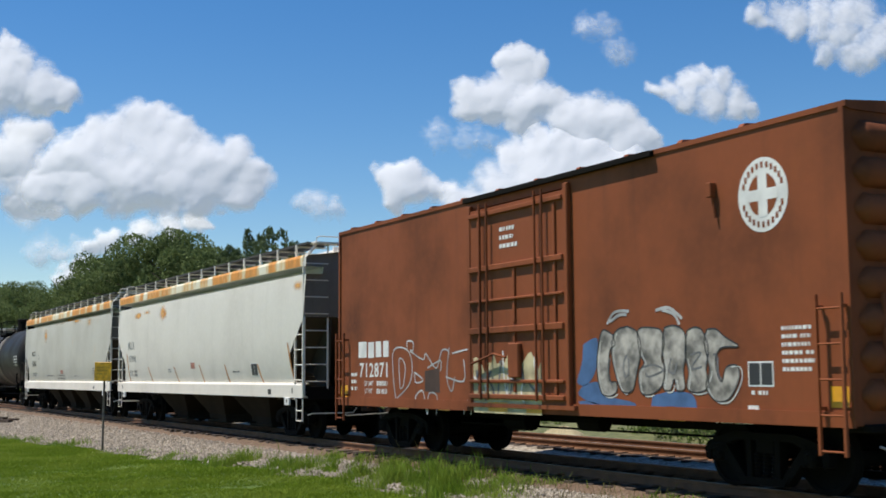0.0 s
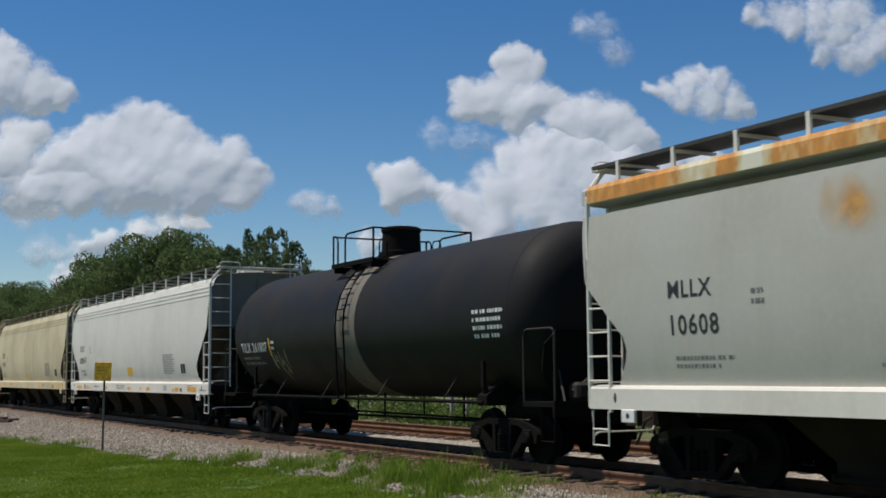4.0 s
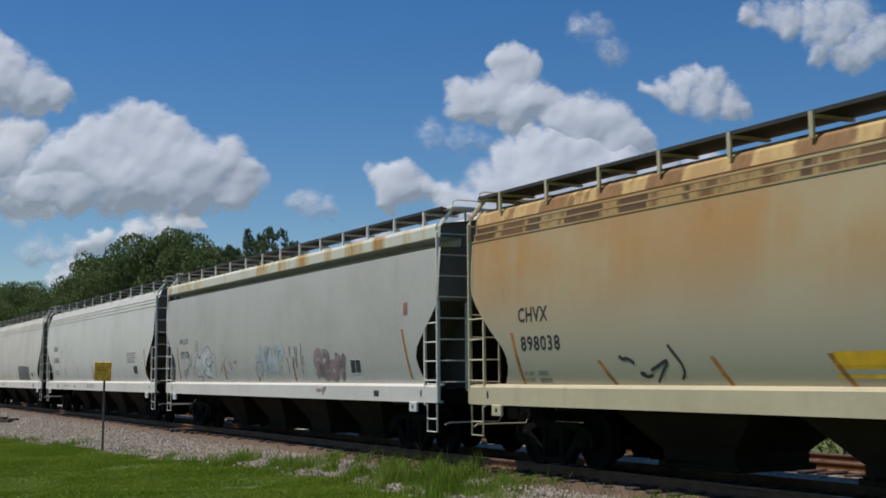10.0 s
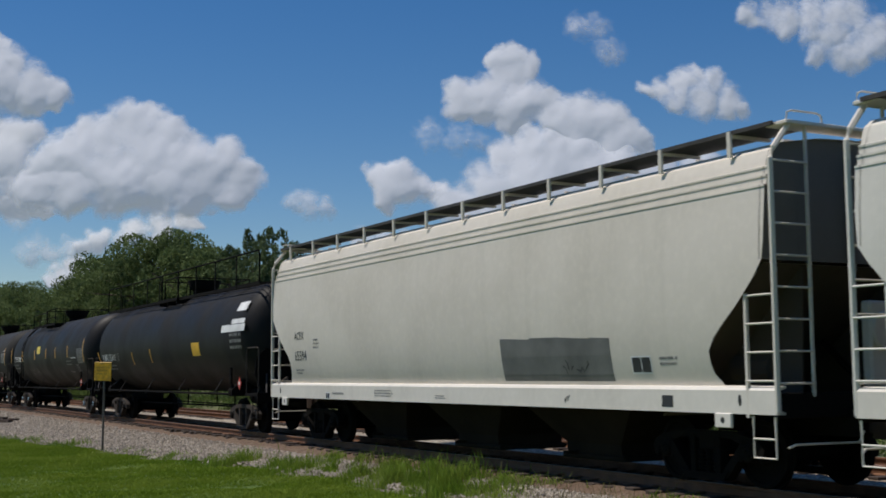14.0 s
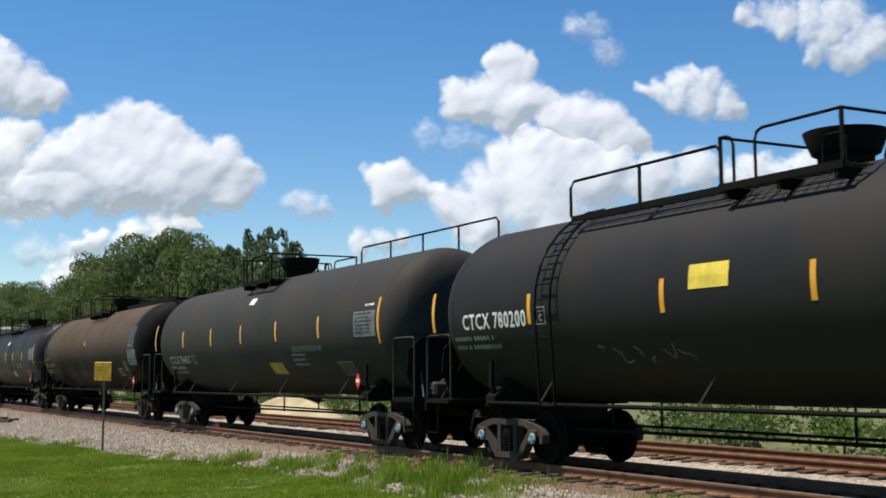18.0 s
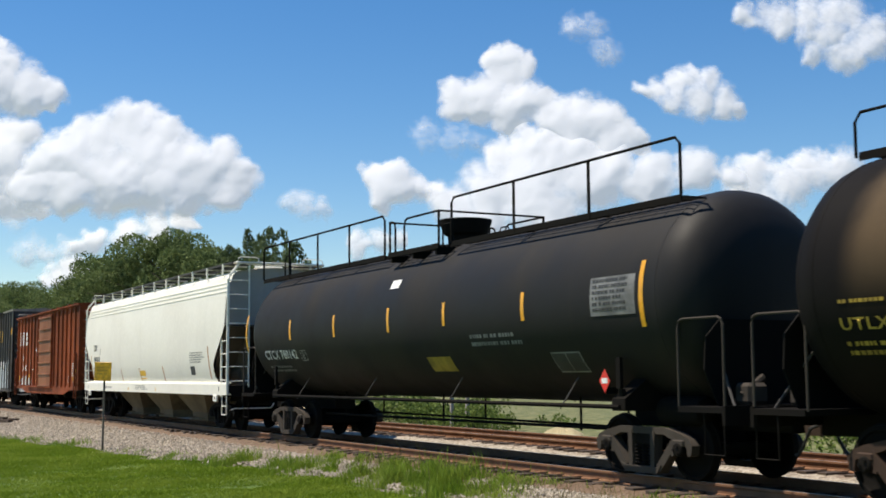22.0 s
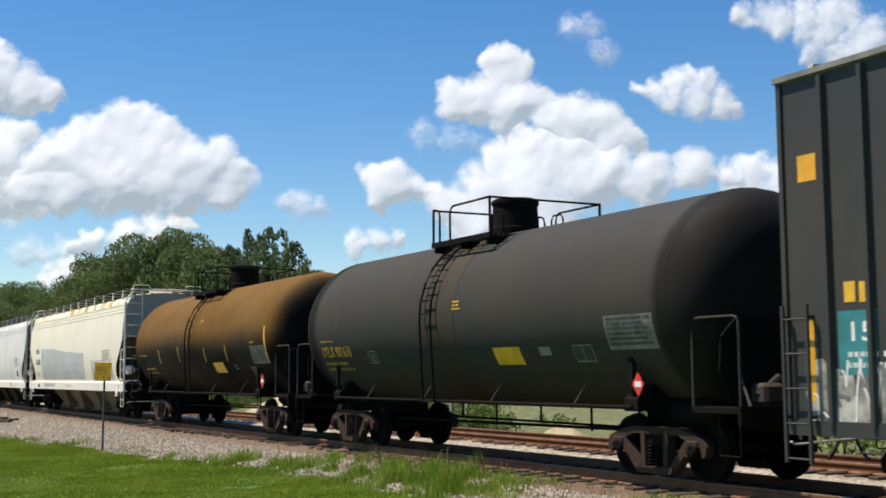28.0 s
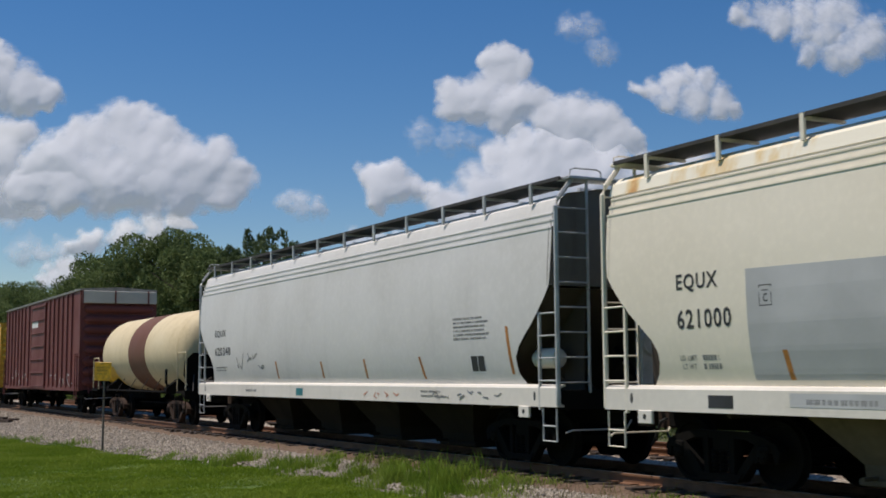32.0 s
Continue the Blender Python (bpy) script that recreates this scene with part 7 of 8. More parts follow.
    rect(c, k, "reflector", 2.14, 2.24, 2.42, 2.92, REFLECTIVE)
    rect(c, k, "reflector", 4.93, 5.03, 2.42, 2.92, REFLECTIVE)
    rect(c, k, "reflector", 8.19, 8.29, 2.22, 3.19, REFLECTIVE)
    rect(c, k, "data_panel", 6.99, 8.09, 2.38, 2.93, PANEL_GREY, "pale data panel with lines of small print")
    bars(c, k, 7.05, 2.41, 0.98, 0.49, 6, INK_AND_HOLES, 9, "", 0.45, 0.011)
    bars(c, k, 7.53, 2.99, 0.51, 0.09, 1, LETTER_WHITE, 10)
    letters(c, k, "LIQUEFIED PETROLEUM GAS", 3.15, 2.11, 0.15, FADED_WHITE, 1.88)
    bars(c, k, 3.03, 1.74, 1.08, 0.35, 3, FADED_WHITE, 12)
    rect(c, k, "placard", 1.25, 2.16, 1.60, 1.89, YELLOW_FADED)
    rect(c, k, "plate", -0.37, 0.03, 3.47, 3.65, LETTER_WHITE)
    frame_box(c, k, 5.62, 6.41, 1.56, 1.87)
    bars(c, k, -7.90, 1.69, 1.87, 0.20, 1, FADED_WHITE, 16)
    plate_box(c, k, -5.24, -4.88, 1.94, 2.19)
    bars(c, k, -7.73, 1.60, 1.79, 0.23, 2, FADED_WHITE, 18)
    diamond(c, k, 7.01, 1.44)
    c, k = tank(-282.8, -264.4, "tank car brown along its upper half and black below", P_BROWNTANK, R=1.66, zc=2.62, dome=0.4, rails="walk", finish="rusty")
    rect(c, k, "placard", 3.42, 4.32, 1.82, 2.11, YELLOW_PLATE)
    rect(c, k, "paint_patch", 7.34, 8.23, 2.58, 3.34, LETTER_BLACK)
    rect(c, k, "data_panel", 7.23, 8.37, 1.98, 2.53, PANEL_GREY, "pale data panel with lines of small print")
    bars(c, k, 7.29, 2.01, 1.02, 0.49, 5, INK_AND_HOLES, 3, "", 0.45, 0.011)
    bars(c, k, 7.43, 2.61, 0.65, 0.10, 1, FADED_WHITE, 4)
    frame_box(c, k, 6.33, 6.84, 1.80, 2.11)
    bars(c, k, 5.27, 1.54, 0.73, 0.33, 3, FADED_WHITE, 6)
    bars(c, k, -0.04, 2.82, 0.39, 0.20, 3, LETTER_YELLOW, 7)
    bars(c, k, 6.00, 1.44, 1.06, 0.10, 1, FADED_WHITE, 8)
    letters(c, k, "UTLX 953301", -8.09, 2.04, 0.15, YELLOW_FADED, 1.72)
    bars(c, k, -8.06, 2.31, 0.82, 0.09, 1, YELLOW_FADED, 10)
    bars(c, k, -8.08, 1.70, 1.36, 0.21, 2, YELLOW_FADED, 11)
    diamond(c, k, 7.68, 1.42)
    c, k = tank(-302.65, -284.4, "black pressure tank car with a full-length pipe railing", P_BLACK, dome=0.1, rails="none", railings=((-1, -8.95, -1.4, 0.86), (-1, 1.6, 8.5, 0.86)), finish="dusty")
    letters(c, k, "CTCX 780142", -7.85, 1.97, 0.23, LETTER_WHITE, 2.18)
    plate_box(c, k, -5.44, -5.09, 1.92, 2.16)
    rect(c, k, "reflector", -9.10, -9.00, 2.20, 3.16, REFLECTIVE)
    rect(c, k, "reflector", -5.93, -5.83, 2.43, 2.91, REFLECTIVE)
    rect(c, k, "reflector", -3.23, -3.13, 2.42, 2.91, REFLECTIVE)
    rect(c, k, "reflector", -0.42, -0.32, 2.43, 2.93, REFLECTIVE)
    rect(c, k, "reflector", 1.99, 2.09, 2.47, 2.91, REFLECTIVE)
    rect(c, k, "reflector", 4.78, 4.88, 2.45, 2.93, REFLECTIVE)
    rect(c, k, "reflector", 8.02, 8.12, 2.23, 3.20, REFLECTIVE)
    rect(c, k, "plate", -0.52, -0.12, 3.33, 3.51, LETTER_WHITE)
    bars(c, k, -7.85, 1.62, 1.63, 0.19, 2, FADED_WHITE, 10)
    rect(c, k, "data_panel", 6.80, 7.92, 2.43, 3.02, PANEL_GREY, "pale data panel with lines of small print")
    bars(c, k, 6.86, 2.46, 1.00, 0.53, 6, INK_AND_HOLES, 12, "", 0.45, 0.011)
    bars(c, k, 2.94, 2.00, 1.88, 0.27, 2, FADED_WHITE, 13)
    rect(c, k, "placard", 0.98, 1.94, 1.62, 1.90, YELLOW_FADED)
    frame_box(c, k, 5.38, 6.21, 1.58, 1.91)
    diamond(c, k, 7.00, 1.45)
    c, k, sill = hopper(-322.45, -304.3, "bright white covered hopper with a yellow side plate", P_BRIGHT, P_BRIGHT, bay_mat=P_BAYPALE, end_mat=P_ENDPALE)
    letters(c, k, "CHVX", -7.45, 2.56, 0.26, LETTER_BLACK, 0.65)
    letters(c, k, "894028", -7.44, 2.12, 0.23, LETTER_BLACK, 1.02)
    bars(c, k, -7.63, 1.68, 1.57, 0.25, 2, THIN_BLACK, 2)
    bars(c, k, -6.42, 2.38, 0.22, 0.27, 3, THIN_BLACK, 3)
    stripe(c, k, -7.88, 2.41, -7.82, 1.47)
    stripe(c, k, -5.64, 1.90, -5.60, 1.43)
    stripe(c, k, -3.14, 1.86, -3.07, 1.41)
    stripe(c, k, -0.56, 1.86, -0.36, 1.40)
    stripe(c, k, 2.45, 1.89, 2.55, 1.40)
    rect(c, k, "placard", -0.51, 0.25, 1.47, 1.77, YELLOW_PLATE)
    bars(c, k, 5.55, 1.93, 1.47, 0.35, 5, THIN_BLACK, 10)
    rect(c, k, "plate", 5.56, 6.00, 1.60, 1.86, LETTER_BLACK)
    stripe(c, k, 7.38, 2.43, 7.49, 1.47)
    bars(c, sill, -5.44, 1.09, 1.20, 0.11, 1, THIN_BLACK, 13)
    bars(c, sill, -0.90, 1.09, 1.60, 0.17, 3, THIN_BLACK, 14)
    rect(c, sill, "inspection_dot", -1.96, -1.86, 1.09, 1.19, YELLOW_PLATE)
    rect(c, sill, "inspection_dot", 1.69, 1.76, 1.09, 1.18, YELLOW_PLATE)
    c, k = boxcar(-338.96, -323.6, "oxide red ribbed boxcar with silver graffiti low down", P_NSRED, 1.02, 4.60, (-1.29, 1.80), (-7.2, -6.3, -5.35, -4.4, -3.5, -2.6, -1.75, 2.35, 3.27, 4.18, 5.05, 5.96, 6.89), sill_drop=0.2, eave=0.10, door_mat=P_REDDOOR)
    rect(c, k, "emblem_bar", -6.91, -6.16, 3.78, 3.88, LETTER_WHITE)
    rect(c, k, "emblem_bar", -6.91, -6.16, 3.63, 3.73, LETTER_WHITE)
    rect(c, k, "emblem_bar", -6.91, -6.17, 3.48, 3.58, LETTER_WHITE)
    rect(c, k, "emblem_bar", -6.91, -6.17, 3.34, 3.43, LETTER_WHITE)
    rect(c, k, "emblem_bar", -6.91, -6.17, 3.20, 3.30, LETTER_WHITE)
    rect(c, k, "emblem_bar", -6.03, -5.78, 3.19, 3.88, LETTER_WHITE)
    rect(c, k, "emblem_bar", -5.62, -5.35, 3.17, 3.87, LETTER_WHITE)
    rect(c, k, "emblem_bar", -5.19, -4.50, 3.67, 3.85, LETTER_WHITE)
    rect(c, k, "emblem_bar", -5.19, -4.50, 3.44, 3.62, LETTER_WHITE)
    rect(c, k, "emblem_bar", -5.19, -4.51, 3.18, 3.38, LETTER_WHITE)
    letters(c, k, "SOU", -6.00, 2.41, 0.28, LETTER_WHITE, 0.62)
    letters(c, k, "525838", -6.00, 1.89, 0.29, LETTER_WHITE, 1.58)
    bars(c, k, -3.96, 2.19, 0.26, 0.26, 3, LETTER_WHITE, 12)
    spray_field(c, k, -6.85, -3.39, 0.84, 1.73, SPRAY_SILVER, 13)
    scribble(c, k, -6.71, -3.50, 1.00, 1.67, 8, LETTER_WHITE, 71, 0.04)
    scribble(c, k, -6.71, -3.50, 1.00, 1.67, 5, FADED_BLACK, 76, 0.04)
    scribble(c, k, -2.34, -1.76, 2.49, 3.26, 3, LETTER_WHITE, 72, 0.06)
    rect(c, k, "reflector", -6.94, -6.42, 1.44, 1.66, REFLECTIVE)
    rect(c, k, "reflector", -4.20, -3.73, 1.54, 1.70, REFLECTIVE)
    rect(c, k, "reflector", -2.22, -1.73, 1.39, 1.52, REFLECTIVE)
    rect(c, k, "reflector", 1.98, 2.32, 1.47, 1.58, REFLECTIVE)
    rect(c, k, "reflector", 3.78, 4.21, 1.58, 1.69, REFLECTIVE)
    rect(c, k, "reflector", 6.44, 6.96, 1.40, 1.54, REFLECTIVE)
    rect(c, k, "reflector", 6.89, 6.98, 1.53, 1.91, REFLECTIVE)
    bars(c, k, 6.20, 1.55, 0.66, 0.61, 6, LETTER_WHITE, 24)
    frame_box(c, k, 5.50, 5.90, 1.32, 1.59)
    bars(c, k, 6.44, 1.28, 0.55, 0.10, 1, LETTER_WHITE, 26)
    bars(c, k, 6.37, 0.98, 0.60, 0.21, 2, FADED_WHITE, 27)
    bars(c, k, -3.27, 1.87, 0.62, 0.11, 1, LETTER_WHITE, 28)
    c, k = boxcar(-356.1, -340.6, "blue-black high-cube boxcar with silver graffiti", P_BLUEBLACK, 0.82, 5.18, (-1.4, 2.3), (-7.0, -6.37, -5.56, -4.91, -4.13, -3.37, -2.45, 3.0, 3.8, 4.6, 5.4, 6.2, 7.0), door_style="bars", eave=0.06, roof_mat=P_ROOFGREY)
    letters(c, k, "B", -5.35, 4.40, 0.51, LETTER_YELLOW, 0.39)
    letters(c, k, "I", -4.50, 4.38, 0.52, LETTER_YELLOW, 0.13)
    letters(c, k, "G", -3.89, 4.39, 0.54, LETTER_YELLOW, 0.46)
    letters(c, k, "B", -5.34, 3.71, 0.50, LETTER_YELLOW, 0.41)
    letters(c, k, "L", -4.57, 3.71, 0.50, LETTER_YELLOW, 0.33)
    letters(c, k, "U", -3.82, 3.70, 0.49, LETTER_YELLOW, 0.36)
    letters(c, k, "E", -3.07, 3.70, 0.52, LETTER_YELLOW, 0.35)
    rect(c, k, "reflector", -7.45, -7.15, 3.88, 4.21, REFLECTIVE)
    rect(c, k, "emblem_bar", -6.78, -6.61, 2.37, 2.61, LETTER_YELLOW)
    rect(c, k, "emblem_bar", -6.55, -6.37, 2.36, 2.60, LETTER_YELLOW)
    rect(c, k, "emblem_bar", -6.06, -5.91, 2.36, 2.60, LETTER_YELLOW)
    rect(c, k, "emblem_bar", -5.85, -5.70, 2.36, 2.60, LETTER_YELLOW)
    rect(c, k, "paint_patch", -6.89, -6.31, 1.52, 2.27, TEAL_PATCH)
    rect(c, k, "paint_patch", -6.16, -5.65, 1.52, 2.26, TEAL_PATCH)
    rect(c, k, "paint_patch", -5.32, -4.85, 1.87, 2.26, TEAL_PATCH)
    letters(c, k, "15", -6.69, 1.91, 0.23, LETTER_WHITE, 0.32)
    letters(c, k, "12", -6.02, 1.90, 0.23, LETTER_WHITE, 0.30)
    letters(c, k, "36", -5.21, 1.91, 0.21, LETTER_WHITE, 0.35)
    bars(c, k, -6.75, 1.54, 1.04, 0.25, 2, LETTER_WHITE, 18)
    rect(c, k, "reflector", -7.42, -7.27, 1.21, 2.18, REFLECTIVE)
    rect(c, k, "reflector", -4.04, -3.90, 1.11, 1.60, REFLECTIVE)
    bars(c, k, -3.14, 2.82, 0.57, 0.36, 3, LETTER_YELLOW, 21)
    bars(c, k, -0.49, 4.35, 0.53, 0.34, 3, LETTER_YELLOW, 22)
    bars(c, k, -1.35, 3.29, 0.17, 0.25, 3, LETTER_YELLOW, 23)
    rect(c, k, "reflector", -0.86, -0.75, 1.62, 2.00, REFLECTIVE)
    bars(c, k, -4.39, 1.95, 0.20, 0.20, 2, YELLOW_FADED, 25)
    jagged_field(c, k, -7.43, -1.39, 0.84, 1.95, 26)
    scribble(c, k, -7.35, -1.44, 0.86, 1.75, 30, LETTER_WHITE, 73, 0.03)
    scribble(c, k, -7.18, -1.44, 0.86, 1.70, 22, SPRAY_DARK, 74, 0.045)
    spray_field(c, k, 0.95, 6.45, 0.86, 2.75, SPRAY_PALEBLUE, 75)
    graffiti(c, k, 1.11, 6.27, 0.88, 2.50, 5, LETTER_WHITE, LETTER_BLACK, 75)
    rect(c, k, "emblem_bar", 2.56, 2.97, 3.57, 4.24, LETTER_YELLOW)
    rect(c, k, "emblem_bar", 3.24, 3.73, 3.56, 4.22, LETTER_YELLOW)
    rect(c, k, "emblem_bar", 4.03, 4.49, 3.54, 4.19, LETTER_YELLOW)
    bars(c, k, -0.34, 4.36, 0.68, 0.30, 2, LETTER_YELLOW, 33)
    rect(c, k, "reflector", 7.07, 7.36, 3.91, 4.23, REFLECTIVE)
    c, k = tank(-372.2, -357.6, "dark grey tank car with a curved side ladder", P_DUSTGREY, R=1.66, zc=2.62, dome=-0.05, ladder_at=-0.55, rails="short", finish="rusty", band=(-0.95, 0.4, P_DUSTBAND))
    rect(c, k, "placard", 1.62, 2.50, 1.72, 2.02, YELLOW_PLATE)
    rect(c, k, "data_panel", 5.06, 6.24, 1.91, 2.42, PANEL_GREY, "pale data panel with lines of small print")
    bars(c, k, 5.12, 1.94, 1.06, 0.45, 6, INK_AND_HOLES, 2, "", 0.45, 0.011)
    frame_box(c, k, 4.06, 4.60, 1.74, 2.01)
    bars(c, k, 0.35, 2.71, 0.32, 0.20, 3, LETTER_YELLOW, 4)
    rect(c, k, "paint_patch", 3.09, 3.43, 1.86, 2.00, FADED_WHITE)
    letters(c, k, "UTLX 901616", -5.98, 1.96, 0.24, LETTER_YELLOW, 1.58)
    bars(c, k, -5.97, 2.25, 0.85, 0.09, 1, YELLOW_FADED, 7)
    bars(c, k, -6.00, 1.60, 1.43, 0.25, 2, YELLOW_FADED, 8)
    plate_box(c, k, -3.54, -3.20, 1.81, 2.06)
    diamond(c, k, 5.69, 1.40)
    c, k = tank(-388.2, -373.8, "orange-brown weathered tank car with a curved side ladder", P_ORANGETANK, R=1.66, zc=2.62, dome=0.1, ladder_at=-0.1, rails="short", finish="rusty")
    rect(c, k, "placard", 1.78, 2.70, 1.66, 1.95, YELLOW_PLATE)
    rect(c, k, "data_panel", 5.26, 6.49, 1.88, 2.35, PANEL_GREY, "pale data panel with lines of small print")
    bars(c, k, 5.32, 1.91, 1.11, 0.41, 6, INK_AND_HOLES, 2, "", 0.45, 0.011)
    frame_box(c, k, 4.83, 5.30, 1.53, 1.80)
    rect(c, k, "reflector", 6.38, 6.48, 1.91, 2.84, REFLECTIVE)
    rect(c, k, "reflector", 3.14, 3.24, 1.97, 2.42, YELLOW_FADED)
    rect(c, k, "reflector", 1.18, 1.28, 1.97, 2.38, YELLOW_FADED)
    rect(c, k, "reflector", -1.48, -1.38, 2.00, 2.47, YELLOW_FADED)
    rect(c, k, "reflector", -3.69, -3.59, 1.98, 2.42, YELLOW_FADED)
    bars(c, k, 0.70, 3.11, 0.36, 0.12, 2, LETTER_YELLOW, 9)
    bars(c, k, 5.31, 2.38, 0.33, 0.08, 1, LETTER_YELLOW, 10)
    bars(c, k, -6.10, 2.19, 1.11, 0.10, 1, YELLOW_FADED, 11)
    bars(c, k, -5.72, 1.58, 1.33, 0.27, 2, YELLOW_FADED, 12)
    bars(c, k, 3.56, 1.71, 0.33, 0.15, 2, FADED_WHITE, 13)
    diamond(c, k, 5.88, 1.43)
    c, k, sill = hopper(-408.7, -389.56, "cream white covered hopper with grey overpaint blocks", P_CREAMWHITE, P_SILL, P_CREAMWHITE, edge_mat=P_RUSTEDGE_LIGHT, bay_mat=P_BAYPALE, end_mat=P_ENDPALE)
    part("air_reservoir", Shape().lathe([(-0.36, 0.05), (-0.32, 0.14), (-0.26, 0.17), (0.26, 0.17), (0.32, 0.14), (0.36, 0.05)], "x", 16, (8.72, -1.15, 1.82)), P_SILL, c, "white brake air reservoir in the end opening", smooth=0.6)
    letters(c, k, "EQUX", -7.80, 2.66, 0.26, LETTER_BLACK, 0.85)
    letters(c, k, "621000", -7.81, 2.16, 0.27, LETTER_BLACK, 1.10)
    bars(c, sill, -5.44, 1.09, 1.12, 0.14, 1, THIN_BLACK, 2)
    cover_up(c, k, -6.41, 2.87, 1.46, 2.97, 0.40, GREY_PATCH, 3)
    cover_up(c, k, 4.20, 7.66, 1.45, 2.27, 0.11, GREY_PATCH, 4)
    bars(c, k, 6.15, 2.17, 1.33, 0.42, 6, THIN_BLACK, 5)
    frame_box(c, k, 6.72, 7.26, 1.61, 1.93)
    stripe(c, k, 7.62, 2.34, 7.74, 1.43)
    stripe(c, k, 4.58, 1.85, 4.65, 1.45)
    stripe(c, k, 1.95, 1.86, 2.01, 1.47)
    stripe(c, k, -0.58, 1.84, -0.53, 1.47)
    stripe(c, k, -3.53, 1.88, -3.46, 1.47)
    stripe(c, k, -5.80, 1.84, -5.74, 1.46)
    bars(c, sill, -0.89, 1.13, 1.52, 0.10, 2, THIN_BLACK, 13)
    rect(c, sill, "paint_patch", -5.72, -3.04, 1.13, 1.30, GREY_PATCH)
    rect(c, sill, "plate", 6.54, 6.79, 1.09, 1.20, LETTER_BLACK)
    rect(c, sill, "plate", -7.23, -6.74, 1.09, 1.26, LETTER_BLACK)
    limits(c, k, -7.83, 1.59, 0.88, 0.22, FADED_BLACK, 17)
    plate_box(c, k, -6.18, -5.95, 2.40, 2.67)
    c, k, sill = hopper(-429.15, -410.0, "pale blue-grey covered hopper with small scrawls", P_COOLWHITE, P_SILL, GREY_STEEL)
    part("air_reservoir", Shape().lathe([(-0.36, 0.05), (-0.32, 0.14), (-0.26, 0.17), (0.26, 0.17), (0.32, 0.14), (0.36, 0.05)], "x", 16, (8.72, -1.15, 1.82)), P_SILL, c, "white brake air reservoir in the end opening", smooth=0.6)
    letters(c, k, "EQUX", -7.97, 2.63, 0.22, LETTER_BLACK, 0.96)
    letters(c, k, "620348", -8.00, 2.13, 0.24, LETTER_BLACK, 1.36)
    bars(c, k, -8.00, 1.66, 1.01, 0.16, 2, THIN_BLACK, 2)
    bars(c, k, 6.19, 2.15, 1.31, 0.44, 6, THIN_BLACK, 3)
    frame_box(c, k, 6.75, 7.26, 1.59, 1.91)
    stripe(c, k, 8.07, 2.38, 8.16, 1.56)
    stripe(c, k, 4.74, 1.91, 4.88, 1.47)
    stripe(c, k, 2.14, 1.90, 2.20, 1.49)
    stripe(c, k, -0.24, 1.88, -0.19, 1.49)
    stripe(c, k, -3.17, 1.92, -3.13, 1.49)
    scribble(c, k, -6.38, -3.93, 1.53, 2.24, 5, SPRAY_DARK, 81, 0.03)
    scribble(c, sill, 5.31, 7.81, 1.08, 1.27, 9, SPRAY_DARK, 82, 0.02)
    scribble(c, sill, 2.21, 3.84, 1.08, 1.23, 5, SPRAY_ORANGE, 83, 0.02)
    bars(c, sill, -5.37, 1.09, 1.10, 0.12, 1, THIN_BLACK, 13)
    bars(c, sill, 4.83, 1.09, 1.04, 0.17, 2, THIN_BLACK, 14)
    rect(c, sill, "plate", -1.73, -1.29, 1.09, 1.26, TEAL_PATCH)
    c, k = tank(-443.2, -431.4, "cream tank car with a brown saddle band", P_CREAM, R=1.38, zc=2.42, dome=None, rails="none", finish="rusty", band=(-1.2, 1.1, P_BROWNBAND), walk_mat=P_CREAM)
    rect(c, k, "placard", -6.34, -3.72, 1.26, 1.95, YELLOW_PLATE)
    c, k = boxcar(-465.0, -445.8, "dark maroon ribbed boxcar with pale graffiti", P_DARKRED, 1.0, 5.2, (-1.5, 2.0), (-8.6, -7.6, -6.6, -5.6, -4.6, -3.6, -2.4, 3.0, 4.0, 5.0, 6.0, 7.0, 8.0), roof_mat=P_ROOFGREY)
    scribble(c, k, -7.30, -2.47, 1.04, 2.12, 7, SPRAY_SILVER, 84, 0.08)
    scribble(c, k, 3.17, 8.42, 1.04, 1.90, 6, SPRAY_SILVER, 85, 0.05)
    rect(c, k, "plate", -1.32, 0.22, 3.98, 4.26, LETTER_WHITE)
    part("end_panel", Shape().box(9.62, 9.82, -1.56, 1.56, 4.66, 5.18, 0.02), P_GREY, c, "dirty pale grey top panel of the end wall")
    for y in (-1.56, -0.2, 1.2):
        part("panel_rib", Shape().box(9.80, 9.86, y - 0.03, y + 0.03, 4.64, 5.2), P_DARKRED, c)
    c, k = boxcar(-483.0, -467.0, "chrome yellow steel boxcar behind the maroon one", P_YELLOWBOX, 1.0, 4.6, (-1.5, 1.5))


train()

